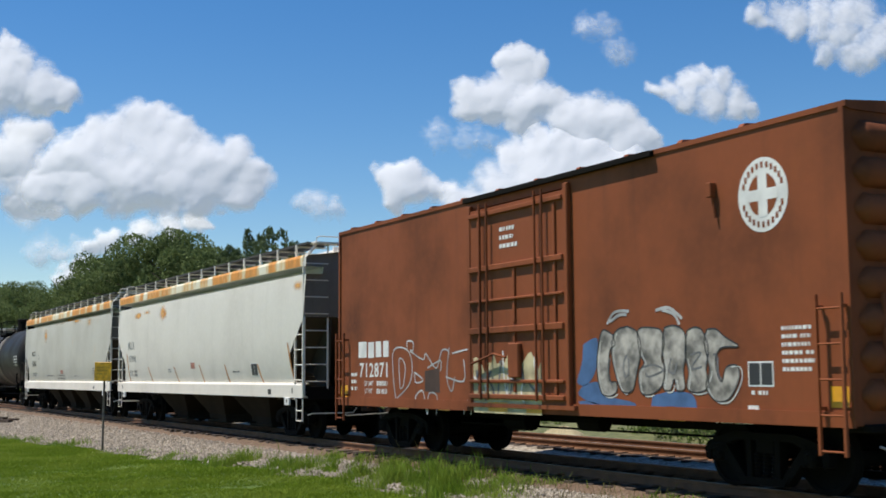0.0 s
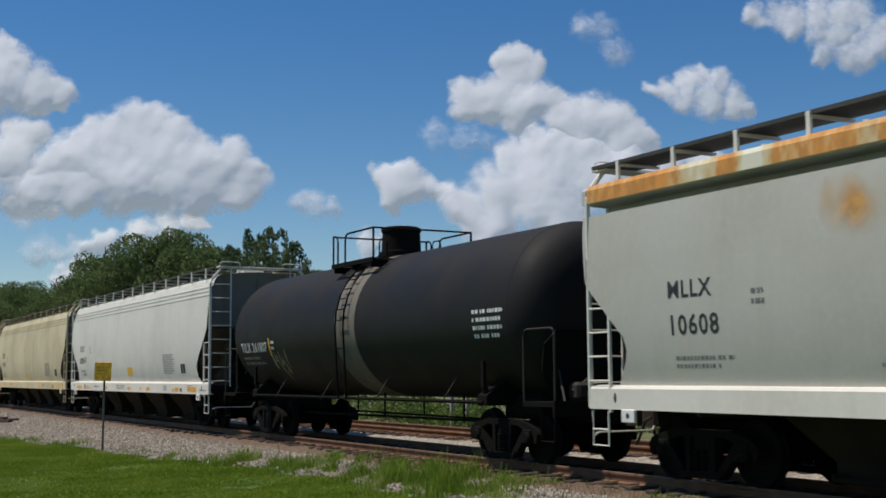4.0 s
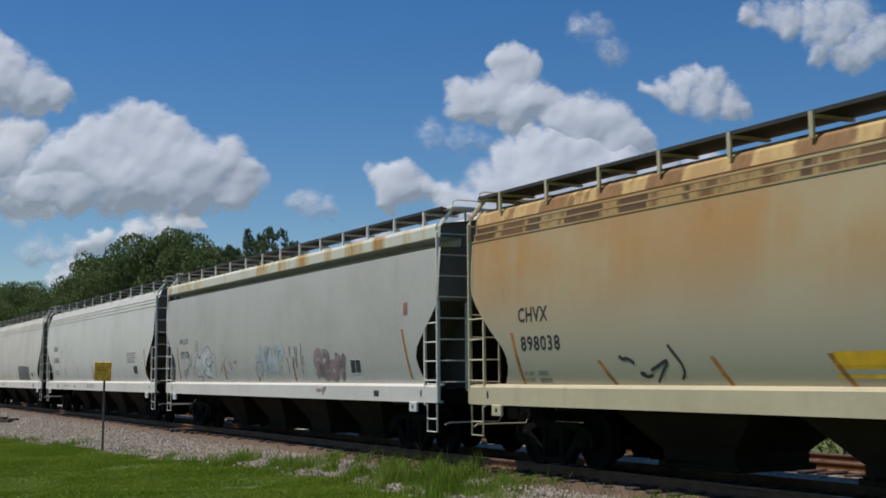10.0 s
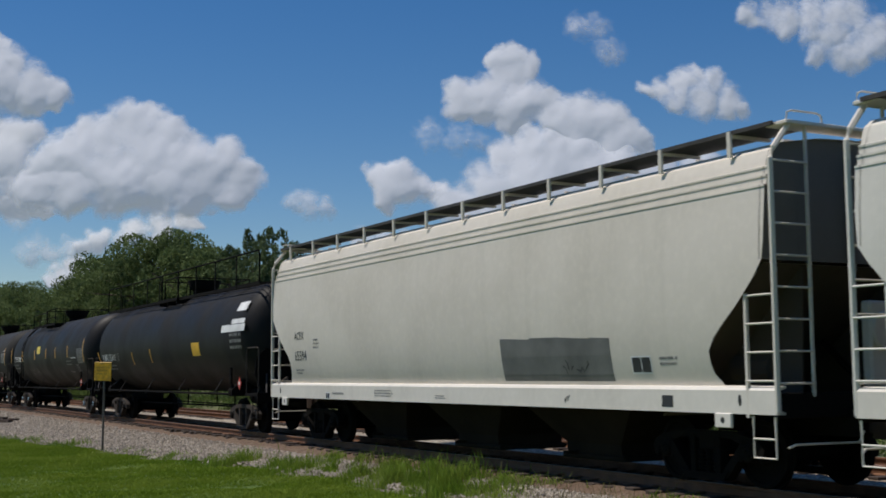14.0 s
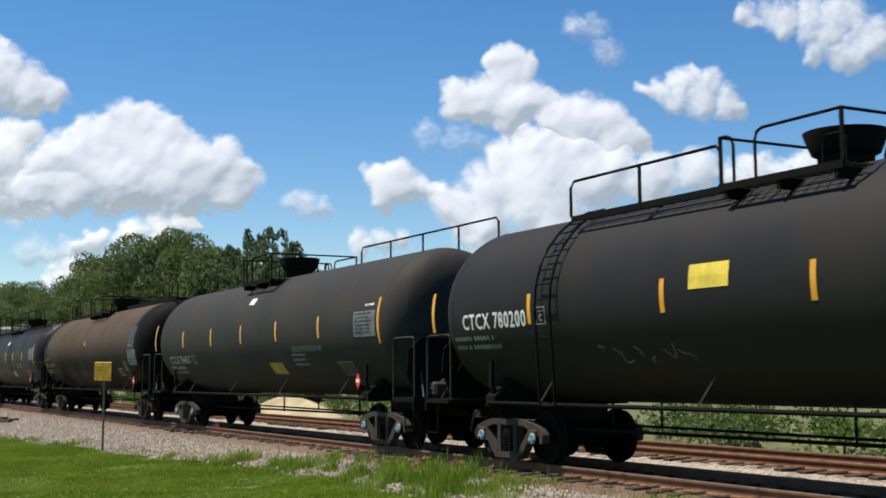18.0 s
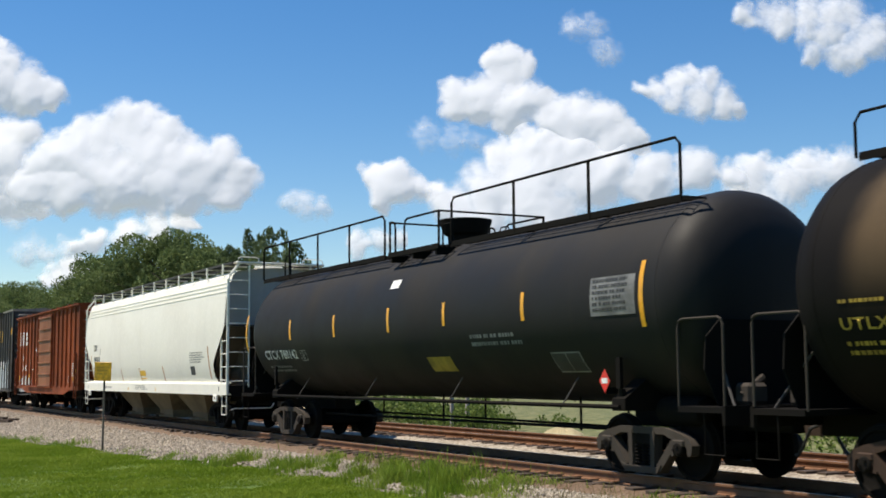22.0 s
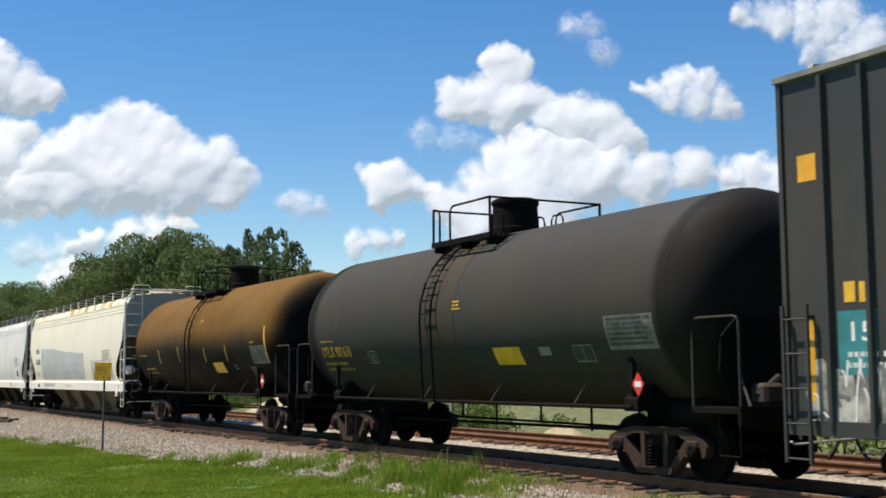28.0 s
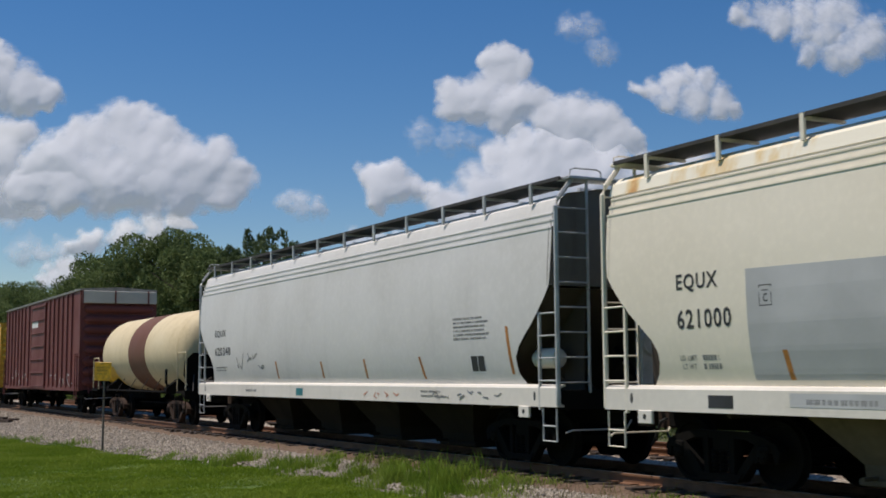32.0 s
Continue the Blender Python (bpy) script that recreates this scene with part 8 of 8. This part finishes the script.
# ---- trackside things ----
def trackside():
    post_mat = plain("dull grey steel post", (0.11, 0.10, 0.09), 0.6, 0.4)
    sign = tagged(new("trackside_sign"), "square yellow sign on a thin leaning steel post", "sign")
    sign.location = (-36.09, 8.25, -0.60)
    part("post", Shape().prism([(-0.03, -0.025), (0.03, -0.025), (0.03, 0.025), (-0.03, 0.025)], "z", -0.1, 2.1), post_mat, sign, "thin steel post", pose(0, 0, 0, 0, 1.5, 0))
    plate = part("sign_panel", Shape().box(-0.29, 0.29, -0.012, 0.012, -0.27, 0.27, 0.01), plain("weathered yellow sign paint", (0.68, 0.36, 0.008), 0.5, vary=0.35, scale=6), sign, "square yellow panel", pose(0.06, -0.05, 2.32, 0, 1.5, 42))
    k = Skin(lambda z: 0.013, 0.3)
    bars(plate, k, -0.2, -0.14, 0.4, 0.28, 3, plain("dark sign lettering", (0.42, 0.24, 0.015), 0.6), 3, "lines of small dark lettering")
    # Assumed timbers, placed where the camera's view has a small dark shape
    for i, (x, y, r) in enumerate(((-58.6, 8.6, 20), (-60.2, 9.0, 28), (-59.6, 8.7, 12))):
        tagged(part("discarded_tie", Shape().box(-1.3, 1.3, -0.11, 0.11, 0, 0.19, 0.012), TIE_WOOD, None, "", pose(x, y, -0.50 + 0.1 * (i == 2), 0, 0, r)), "dark tie-sized timber on the gravel", "timber", "discarded ties")
    for x, y in ((-40.76, 22.37), (-40.5, 22.9)):
        tagged(part("marker_post", Shape().box(-0.06, 0.06, -0.06, 0.06, 0, 1.5, 0.01), plain("grey wooden post", (0.30, 0.28, 0.25), 0.8), None, "", pose(x, y, -0.75)), "short grey wooden post beyond the far track", "post", "marker posts")


trackside()

# ---- trees ----
LEAF = {}
for key, a, b in (("oak", (0.040, 0.068, 0.020), (0.150, 0.195, 0.072)), ("cedar", (0.038, 0.066, 0.026), (0.125, 0.165, 0.075)), ("scrub", (0.055, 0.095, 0.020), (0.14, 0.19, 0.05))):
    m, t, b_ = nodes_of(key + " leaves")
    geo = t.nodes.new("ShaderNodeNewGeometry")
    c = mix(t, geo.outputs["Random Per Island"], a, b)
    n = tex(t, 0.35, 3)
    c = mix(t, ramp(t, n.outputs[0], 0.4, 0.65, 0, 0.45), c, tuple(v * 1.3 for v in b))
    link(t, c, b_.inputs["Base Color"])
    b_.inputs["Roughness"].default_value = 0.8
    b_.inputs["Specular IOR Level"].default_value = 0.15
    tr = t.nodes.new("ShaderNodeBsdfTranslucent")
    link(t, c, tr.inputs[0])
    ms = t.nodes.new("ShaderNodeMixShader")
    ms.inputs[0].default_value = 0.3
    link(t, b_.outputs[0], ms.inputs[1])
    link(t, tr.outputs[0], ms.inputs[2])
    link(t, ms.outputs[0], t.nodes["Material Output"].inputs[0])
    LEAF[key] = m
BARK = plain("grey brown bark", (0.10, 0.08, 0.06), 0.9)


def leaf_cloud(centres, per, size, rnd, droop=0.0, stretch=(1, 1, 0.8)):
    """Many small leaf sprays scattered over clumps (x, y, z, r)."""
    v, f = [], []
    for cx, cy, cz, r in centres:
        n = int(per * r * r)
        d = rnd.normal(size=(n, 3))
        d /= np.linalg.norm(d, axis=1)[:, None]
        rr = r * rnd.uniform(0.55, 1.05, n) ** 0.6
        p = d * rr[:, None] * np.array(stretch) + np.array([cx, cy, cz])
        a, b = rnd.normal(size=(n, 3)), rnd.normal(size=(n, 3))
        a = a / np.linalg.norm(a, axis=1)[:, None]
        b = b - a * (a * b).sum(1)[:, None]
        b = b / np.linalg.norm(b, axis=1)[:, None]
        s = size * rnd.uniform(0.6, 1.4, n)[:, None]
        a, b = a * s, b * s * 0.6
        a[:, 2] -= droop * s[:, 0]
        base = len(v)
        q = np.stack([p - a, p + b * 0.8, p + a, p - b * 0.8], 1).reshape(-1, 3)
        v += q.tolist()
        f += [(base + 4 * i, base + 4 * i + 1, base + 4 * i + 2, base + 4 * i + 3) for i in range(n)]
    me = bpy.data.meshes.new("crown")
    me.from_pydata(v, [], f)
    return me


def tree(name, x, y, h, w, kind, seed, label, base=0.35, conic=False, per=210, size=0.135, ground=-0.8):
    rnd = np.random.default_rng(seed)
    root = tagged(new(name), label, "tree", "trees behind the tracks")
    root.location = (x, y, ground)
    s = Shape()
    top = Vector((rnd.uniform(-0.4, 0.4), rnd.uniform(-0.4, 0.4), h * 0.8))
    pts = [Vector((0, 0, -0.2)), Vector((0.1, 0, h * 0.2)), Vector((0.15, 0.1, h * 0.45)), top]
    for (a, ra), (b, rb) in zip(zip(pts, (0.045 * h * 0.6, 0.035 * h * 0.6, 0.024 * h * 0.6)), zip(pts[1:], (0.035 * h * 0.6, 0.024 * h * 0.6, 0.006 * h))):
        s.rod(a, b, ra, 8, rb)
    centres = []
    if conic:
        for k in range(170):
            u = rnd.uniform(0, 1) ** 0.8
            z = h * (base + (1 - base) * u)
            rad = w * (1.0 - u) ** 0.6 * 0.66
            a = rnd.uniform(0, 6.28)
            rr = rad * rnd.uniform(0.3, 1.0)
            centres.append((rr * math.cos(a), rr * math.sin(a), z, max(0.2, 0.5 * (1 - 0.6 * u))))
    else:
        for k in range(150):
            a, e = rnd.uniform(0, 6.28), math.asin(rnd.uniform(-0.45, 1.0))
            k2 = 1 + 0.22 * math.sin(3 * a + seed) + 0.15 * math.sin(5 * a + 2 * seed)
            rr = rnd.uniform(0.55, 1.0)
            r = w * 0.5 * k2 * rr
            z = h * (base + (1 - base) * 0.45) + h * (1 - base) * 0.47 * math.sin(e) * rr
            centres.append((r * math.cos(e) * math.cos(a), r * math.cos(e) * math.sin(a), z, w * rnd.uniform(0.055, 0.125)))
            if k % 10 == 0:
                s.rod(pts[2].lerp(top, rnd.uniform(0, 0.6)), centres[-1][:3], 0.012 * h, 5, 0.03)
    part("trunk", s, BARK, root)
    me = leaf_cloud(centres, per * (2 if conic else 1), size, rnd, -0.5 if conic else 0.4, (0.8, 0.8, 1.35) if conic else (1, 1, 0.8))
    me.materials.append(LEAF[kind])
    part("crown", me, None, root)


for x, y, h, w, seed, label in (
        (-106, 30, 16.2, 15, 1, "broad live oak with a dense green crown"),
        (-97, 31, 14.3, 11, 2, "broad live oak with a dense green crown"),
        (-120, 30, 16.4, 15, 3, "broad live oak with a dense green crown"),
        (-133, 30, 16.2, 14, 9, "lower live oak at the edge of the clump"),
        (-145, 30, 13.2, 12, 11, "lower live oak at the edge of the clump"),
        (-90, 33, 12.0, 10, 10, "smaller oak beside the cedars"),
        (-170, 30, 14.6, 10, 7, "distant oak beyond the clump"),
        (-182, 30, 17.0, 16, 8, "distant oak beyond the clump"),
        (-203, 30, 18.4, 18, 17, "distant oak beyond the clump"),
        (-228, 30, 19.6, 20, 18, "distant oak beyond the clump"),
        (-81, 34, 9.6, 9, 6, "lower tree beside the cedars"),
        (-72, 33, 8.6, 8, 16, "lower tree beside the cedars")):
    tree("oak_tree", x, y, h, w, "oak", seed, label, base=0.08)
for x, h, w, seed in ((-90.4, 12.4, 4.6, 4), (-88.2, 11.9, 4.8, 21), (-85.9, 13.0, 4.8, 5), (-83.4, 12.4, 5.2, 25), (-81.4, 12.7, 4.8, 15), (-79.0, 12.3, 5.0, 22), (-76.6, 11.3, 5.0, 23), (-74.4, 9.6, 5.0, 24), (-92.8, 11.6, 4.6, 26), (-72.4, 8.8, 4.6, 27)):
    tree("cedar_tree", x, 30, h, w, "cedar", seed, "feathery dark cedar with upright sprays", base=0.1, conic=True, size=0.12)


def shrubs():
    """Scrub on the low bank beyond the far track."""
    rnd = np.random.default_rng(77)
    x = -12.0
    while x > -150:
        y = rnd.uniform(22.6, 26.5)
        r = rnd.uniform(0.6, 1.3)
        gap = (-72 < x < -53 and y < 25) or (-37 < x < -33)
        if not gap:
            root = tagged(new("shrub"), "leafy green scrub bush on the bank", "bush", "scrub beyond the tracks")
            root.location = (x, y, -0.75)
            c = [(rnd.normal() * r * 0.6, rnd.normal() * r * 0.5, r * rnd.uniform(0.3, 1.1), r * rnd.uniform(0.35, 0.6)) for _ in range(9)]
            me = leaf_cloud(c, 420, 0.075, rnd, 0.2)
            me.materials.append(LEAF["scrub"] if rnd.uniform() < 0.75 else LEAF["oak"])
            part("foliage", me, None, root)
            s = Shape()
            for q in c[:5]:
                s.rod((0, 0, -0.1), q[:3], 0.03, 5, 0.01)
            part("stem", s, BARK, root)
        x -= rnd.uniform(0.6, 1.35) * (1 + max(0, -x - 50) / 60)


shrubs()


def sand_heap(x, y, rx, ry, h, seed, label):
    m, t, b = bank_sand
    s = Shape()
    n, k = 40, 14
    rings = []
    for j in range(k):
        q = j / (k - 1)
        ring = []
        for i in range(n):
            a = 2 * math.pi * i / n
            w = 1 + 0.16 * math.sin(3 * a + seed) + 0.10 * math.sin(7 * a + 2 * seed) + 0.05 * math.sin(13 * a)
            ring.append((rx * (1 - q) * w * math.cos(a), ry * (1 - q) * w * math.sin(a), h * (q * q * (3 - 2 * q)) + 0.05 * math.sin(5 * a + 9 * q) * q))
        rings.append(ring)
    s.loft(rings)
    tagged(part("sand_mound", s, m, None, "", pose(x, y, -0.85), smooth=1.0), label, "sand", "sand mounds")


bank_sand = nodes_of("pale yellow sand")
sn, sn2 = tex(bank_sand[1], 0.6, 5), tex(bank_sand[1], 12, 5)
link(bank_sand[1], mix(bank_sand[1], ramp(bank_sand[1], sn.outputs[0], 0.35, 0.7), (0.30, 0.25, 0.14), (0.42, 0.37, 0.23)), bank_sand[2].inputs["Base Color"])
bank_sand[2].inputs["Roughness"].default_value = 0.95
bump(bank_sand[1], bank_sand[2], sn2.outputs[0], 0.7, 0.08)
sand_heap(-62, 24.0, 9.0, 2.2, 1.3, 1, "low bank of pale yellow sand beyond the far track")
sand_heap(-35, 23.6, 1.8, 1.2, 0.6, 2, "small heap of pale sand among the scrub")
sand_heap(-25, 25.0, 2.0, 1.4, 0.4, 5, "small heap of pale sand among the scrub")

# ---- clouds ----
cloud_mat, ct, cb = nodes_of("sunlit cumulus with added glow")
cb.inputs["Base Color"].default_value = (0.47, 0.475, 0.49, 1)
cb.inputs["Roughness"].default_value = 1.0
cb.inputs["Specular IOR Level"].default_value = 0.0
# Bluish emission stands in for light scattered inside the cloud
cb.inputs["Emission Color"].default_value = (0.72, 0.83, 1.0, 1)
cb.inputs["Emission Strength"].default_value = 0.29
at_ = ct.nodes.new("ShaderNodeAttribute")
at_.attribute_name = "cover"
cn, cn2 = tex(ct, 0.022, 10, rough=0.66), tex(ct, 0.09, 8, rough=0.7)
cov = math_node(ct, "ADD", at_.outputs["Fac"], math_node(ct, "MULTIPLY", math_node(ct, "SUBTRACT", cn.outputs[0], 0.5), 0.9))
cov = math_node(ct, "ADD", cov, math_node(ct, "MULTIPLY", math_node(ct, "SUBTRACT", cn2.outputs[0], 0.5), 0.4))
link(ct, ramp(ct, cov, -0.22, 0.72), cb.inputs["Alpha"])
CLOUDS = []
CLOUD_FAR = 1600.0
PXM = CLOUD_FAR / 2154.0
LEAN_BACK = 0.55  # tilts each sheet back so that its face catches the high sun


def cloud(blobs, seed, thin=1.0, label="white cumulus cloud, sunlit and softly glowing", drift=1.0, relief=1.0):
    """A cloud relief facing the camera; blobs are (right, up, radius) on a plane square to the view, in thousandths of
    its distance.
    """
    k = CLOUD_FAR / 1000
    b = np.array(blobs, float) * k
    lo, hi = (b[:, :2] - b[:, 2:] * 1.7).min(0), (b[:, :2] + b[:, 2:] * 1.7).max(0)
    c = (lo + hi) / 2
    step = max(1.8, (hi[0] - lo[0]) / 170)
    xs, ys = np.arange(lo[0], hi[0], step), np.arange(lo[1], hi[1], step)
    X, Y = np.meshgrid(xs, ys)
    x, y = X.ravel(), Y.ravel()
    P = np.stack([x / 60, y / 60, x * 0 + seed], 1)
    bx_, by_ = 9 * fbm(P, 3, seed), 9 * fbm(P + 9.1, 3, seed + 20)
    wx = x + 1.3 * bx_ + 4 * fbm(P * 5, 3, seed + 40)
    wy = y + 1.3 * by_ + 4 * fbm(P * 5 + 3, 3, seed + 60)
    field = np.full_like(x, -1.0)
    dome, fill = np.zeros_like(x), np.zeros_like(x)
    for bx, by, r in b:
        d2 = ((wx - bx) ** 2 + ((wy - by) * np.where(wy < by, 1.25, 1.0)) ** 2) / (1.28 * r) ** 2
        field = np.maximum(field, 1 - d2)
        fill = fill + np.exp(-1.2 * d2)
        d2 = ((x + 1.5 * bx_ - bx) ** 2 + (y + 1.5 * by_ - by) ** 2) / (1.35 * r) ** 2
        dome = dome + (0.72 * r * np.exp(-0.9 * d2)) ** 3
    field = np.maximum(field, np.clip(fill * 1.15 - 1.0, -1, 0.6))
    puff = np.abs(fbm(P * 0.9 + 5, 4, seed + 80, 0.45))
    depth = (dome ** (1 / 3) + (4.2 * puff + 0.2 * fbm(P * 6 + 2, 2, seed + 90)) * np.clip(field * 1.5, 0, 1)) * relief
    depth = depth - LEAN_BACK * (y - c[1])
    cover = np.clip(field, -0.6, 0.9) * thin - (1 - thin) * 0.15
    nx = len(xs)
    keep = field.reshape(X.shape) > -0.6
    f = []
    for j in range(len(ys) - 1):
        row = keep[j, :-1] | keep[j, 1:] | keep[j + 1, :-1] | keep[j + 1, 1:]
        for i in np.nonzero(row)[0]:
            f.append((j * nx + i, j * nx + i + 1, (j + 1) * nx + i + 1, (j + 1) * nx + i))
    me = bpy.data.meshes.new("cloud")
    # Rescaled by depth so the tilted sheet keeps its outline from the camera
    near = 1 - depth / CLOUD_FAR
    me.from_pydata(np.stack([x * near - c[0], y * near - c[1], depth], 1).tolist(), [], f)
    a = me.attributes.new("cover", "FLOAT", "POINT")
    a.data.foreach_set("value", cover.astype(np.float32))
    for p in me.polygons:
        p.use_smooth = True
    me.materials.append(cloud_mat)
    ob = tagged(part("cloud", me, None, None), label, "cloud", "clouds in the sky")
    ob.visible_shadow = False
    CLOUDS.append((ob, c, drift))


def sky_spots(*spots):
    """(x, y, r) in 1568ths of the view's width, turned to thousandths of the clouds' distance."""
    return [((x - 784) / 2.154, (441 - y) / 2.154, r / 2.154) for x, y, r in spots]


cloud(sky_spots((165, 258, 38), (215, 250, 34), (262, 226, 40), (288, 206, 27), (318, 240, 32), (300, 262, 45), (340, 276, 31), (412, 276, 30), (446, 318, 30), (385, 312, 45), (120, 285, 42), (95, 315, 40), (160, 310, 58), (230, 312, 68), (310, 320, 62), (430, 345, 28), (370, 355, 30), (290, 362, 32), (210, 358, 33), (130, 350, 34), (70, 345, 34)), 3)
cloud(sky_spots((4, 74, 20), (8, 118, 44), (55, 150, 42), (100, 162, 28), (40, 180, 34), (-20, 150, 60), (92, 182, 22)), 11)
cloud(sky_spots((20, 252, 34), (44, 240, 24), (-5, 300, 58), (38, 338, 38), (20, 372, 30), (62, 376, 20)), 17)
cloud(sky_spots((902, 76, 20), (928, 74, 22), (953, 96, 25), (920, 104, 22), (850, 150, 32), (842, 186, 28), (895, 148, 38), (890, 188, 38), (958, 165, 44), (998, 165, 27), (1028, 200, 36), (940, 196, 38), (1064, 192, 36), (1100, 202, 36), (1140, 222, 28), (1164, 226, 22), (1180, 241, 13), (1050, 232, 42), (1120, 252, 38)), 23)
cloud(sky_spots((906, 275, 27), (950, 270, 34), (1000, 275, 38), (1050, 287, 38), (940, 308, 36), (1000, 318, 42), (1100, 285, 34), (880, 345, 46), (970, 345, 60), (1080, 330, 56), (1170, 318, 42), (1250, 308, 36), (1315, 318, 26), (820, 372, 38), (870, 405, 48), (1010, 400, 60)), 27)
cloud(sky_spots((690, 312, 29), (720, 300, 25), (736, 326, 33), (700, 336, 29), (770, 340, 23)), 29)
cloud(sky_spots((1262, 128, 20), (1240, 147, 27), (1298, 142, 25), (1200, 147, 24), (1172, 146, 17), (1280, 170, 32), (1330, 176, 26), (1225, 170, 23), (1355, 190, 15)), 37, 0.75)
cloud(sky_spots((1375, 18, 22), (1430, 12, 32), (1490, 15, 34), (1550, 15, 40), (1520, 62, 30), (1560, 88, 34), (1500, 90, 24), (1600, 60, 44), (1490, 45, 30), (1540, 50, 34)), 41, 0.68)
cloud(sky_spots((555, 370, 30), (590, 372, 20), (530, 372, 18)), 43, 0.5, "thin wisp of cloud")
cloud(sky_spots((1062, 50, 28), (1085, 62, 20), (1100, 96, 22)), 47, 0.35, "thin wisp of cloud")
cloud(sky_spots((780, 232, 26), (830, 240, 30), (860, 248, 22)), 53, 0.28, "thin wisp of cloud")
cloud(sky_spots((116, 477, 26), (86, 492, 24), (140, 491, 23), (60, 498, 16)), 59, 0.85)
cloud(sky_spots((345, 400, 22), (366, 394, 15), (300, 412, 26), (250, 416, 25), (200, 427, 26), (172, 432, 18), (300, 430, 30)), 61, 0.8)
cloud(sky_spots((60, 440, 26), (122, 440, 18), (90, 444, 18), (30, 385, 26)), 67, 0.4, "thin wisp of cloud")
cloud(sky_spots((680, 432, 22), (640, 432, 22), (720, 430, 15)), 71, 0.7)
cloud(sky_spots((1390, 300, 30), (1380, 330, 40), (1490, 300, 40), (1540, 305, 40), (1450, 325, 40)), 73, 0.8)


def motions():
    """Every keyed thing: the train's cars, their wheelsets and the drifting clouds."""
    times = np.arange(0, 33, 1.0)
    knots, speeds = [0, 8, 16, 24, 32], [12.45, 12.40, 12.22, 12.27, 12.17]
    grid = np.linspace(0, 32, 961)
    v = np.interp(grid, knots, speeds)
    run = np.concatenate([[0], np.cumsum((v[1:] + v[:-1]) / 2 / 30)])
    for car, centre in CARS:
        walk(car, [(float(t), pose(centre + float(np.interp(t, grid, run)), TRACK_Y, 0)) for t in times])
    for key, x in (("front", AXLE), ("rear", -AXLE)):
        first, *others = WHEELSETS[key]
        walk(first, [(float(t), pose(x, 0, WHEEL_R, 0, math.degrees(r / WHEEL_R) % 360, 0)) for t, r in zip(grid, run)])
        for w in others:
            w.rotation_mode = "QUATERNION"
            w.animation_data_create()
            w.animation_data.action = first.animation_data.action
            w.animation_data.action_slot = first.animation_data.action_slot
    right = STAND.to_3x3() @ Vector((1, 0, 0))
    up = STAND.to_3x3() @ Vector((0, 1, 0))
    for k, (ob, c, drift) in enumerate(CLOUDS):
        home = EYE + AIM * (CLOUD_FAR + 25 * (k % 4)) + right * float(c[0]) + up * float(c[1])
        turn = STAND.to_3x3().to_4x4()
        rows = [(t, Matrix.Translation(home - right * (d * drift * PXM)) @ turn) for t, d in ((0, 0.0), (16, 18.0), (32, 30.0))]
        walk(ob, rows)


motions()
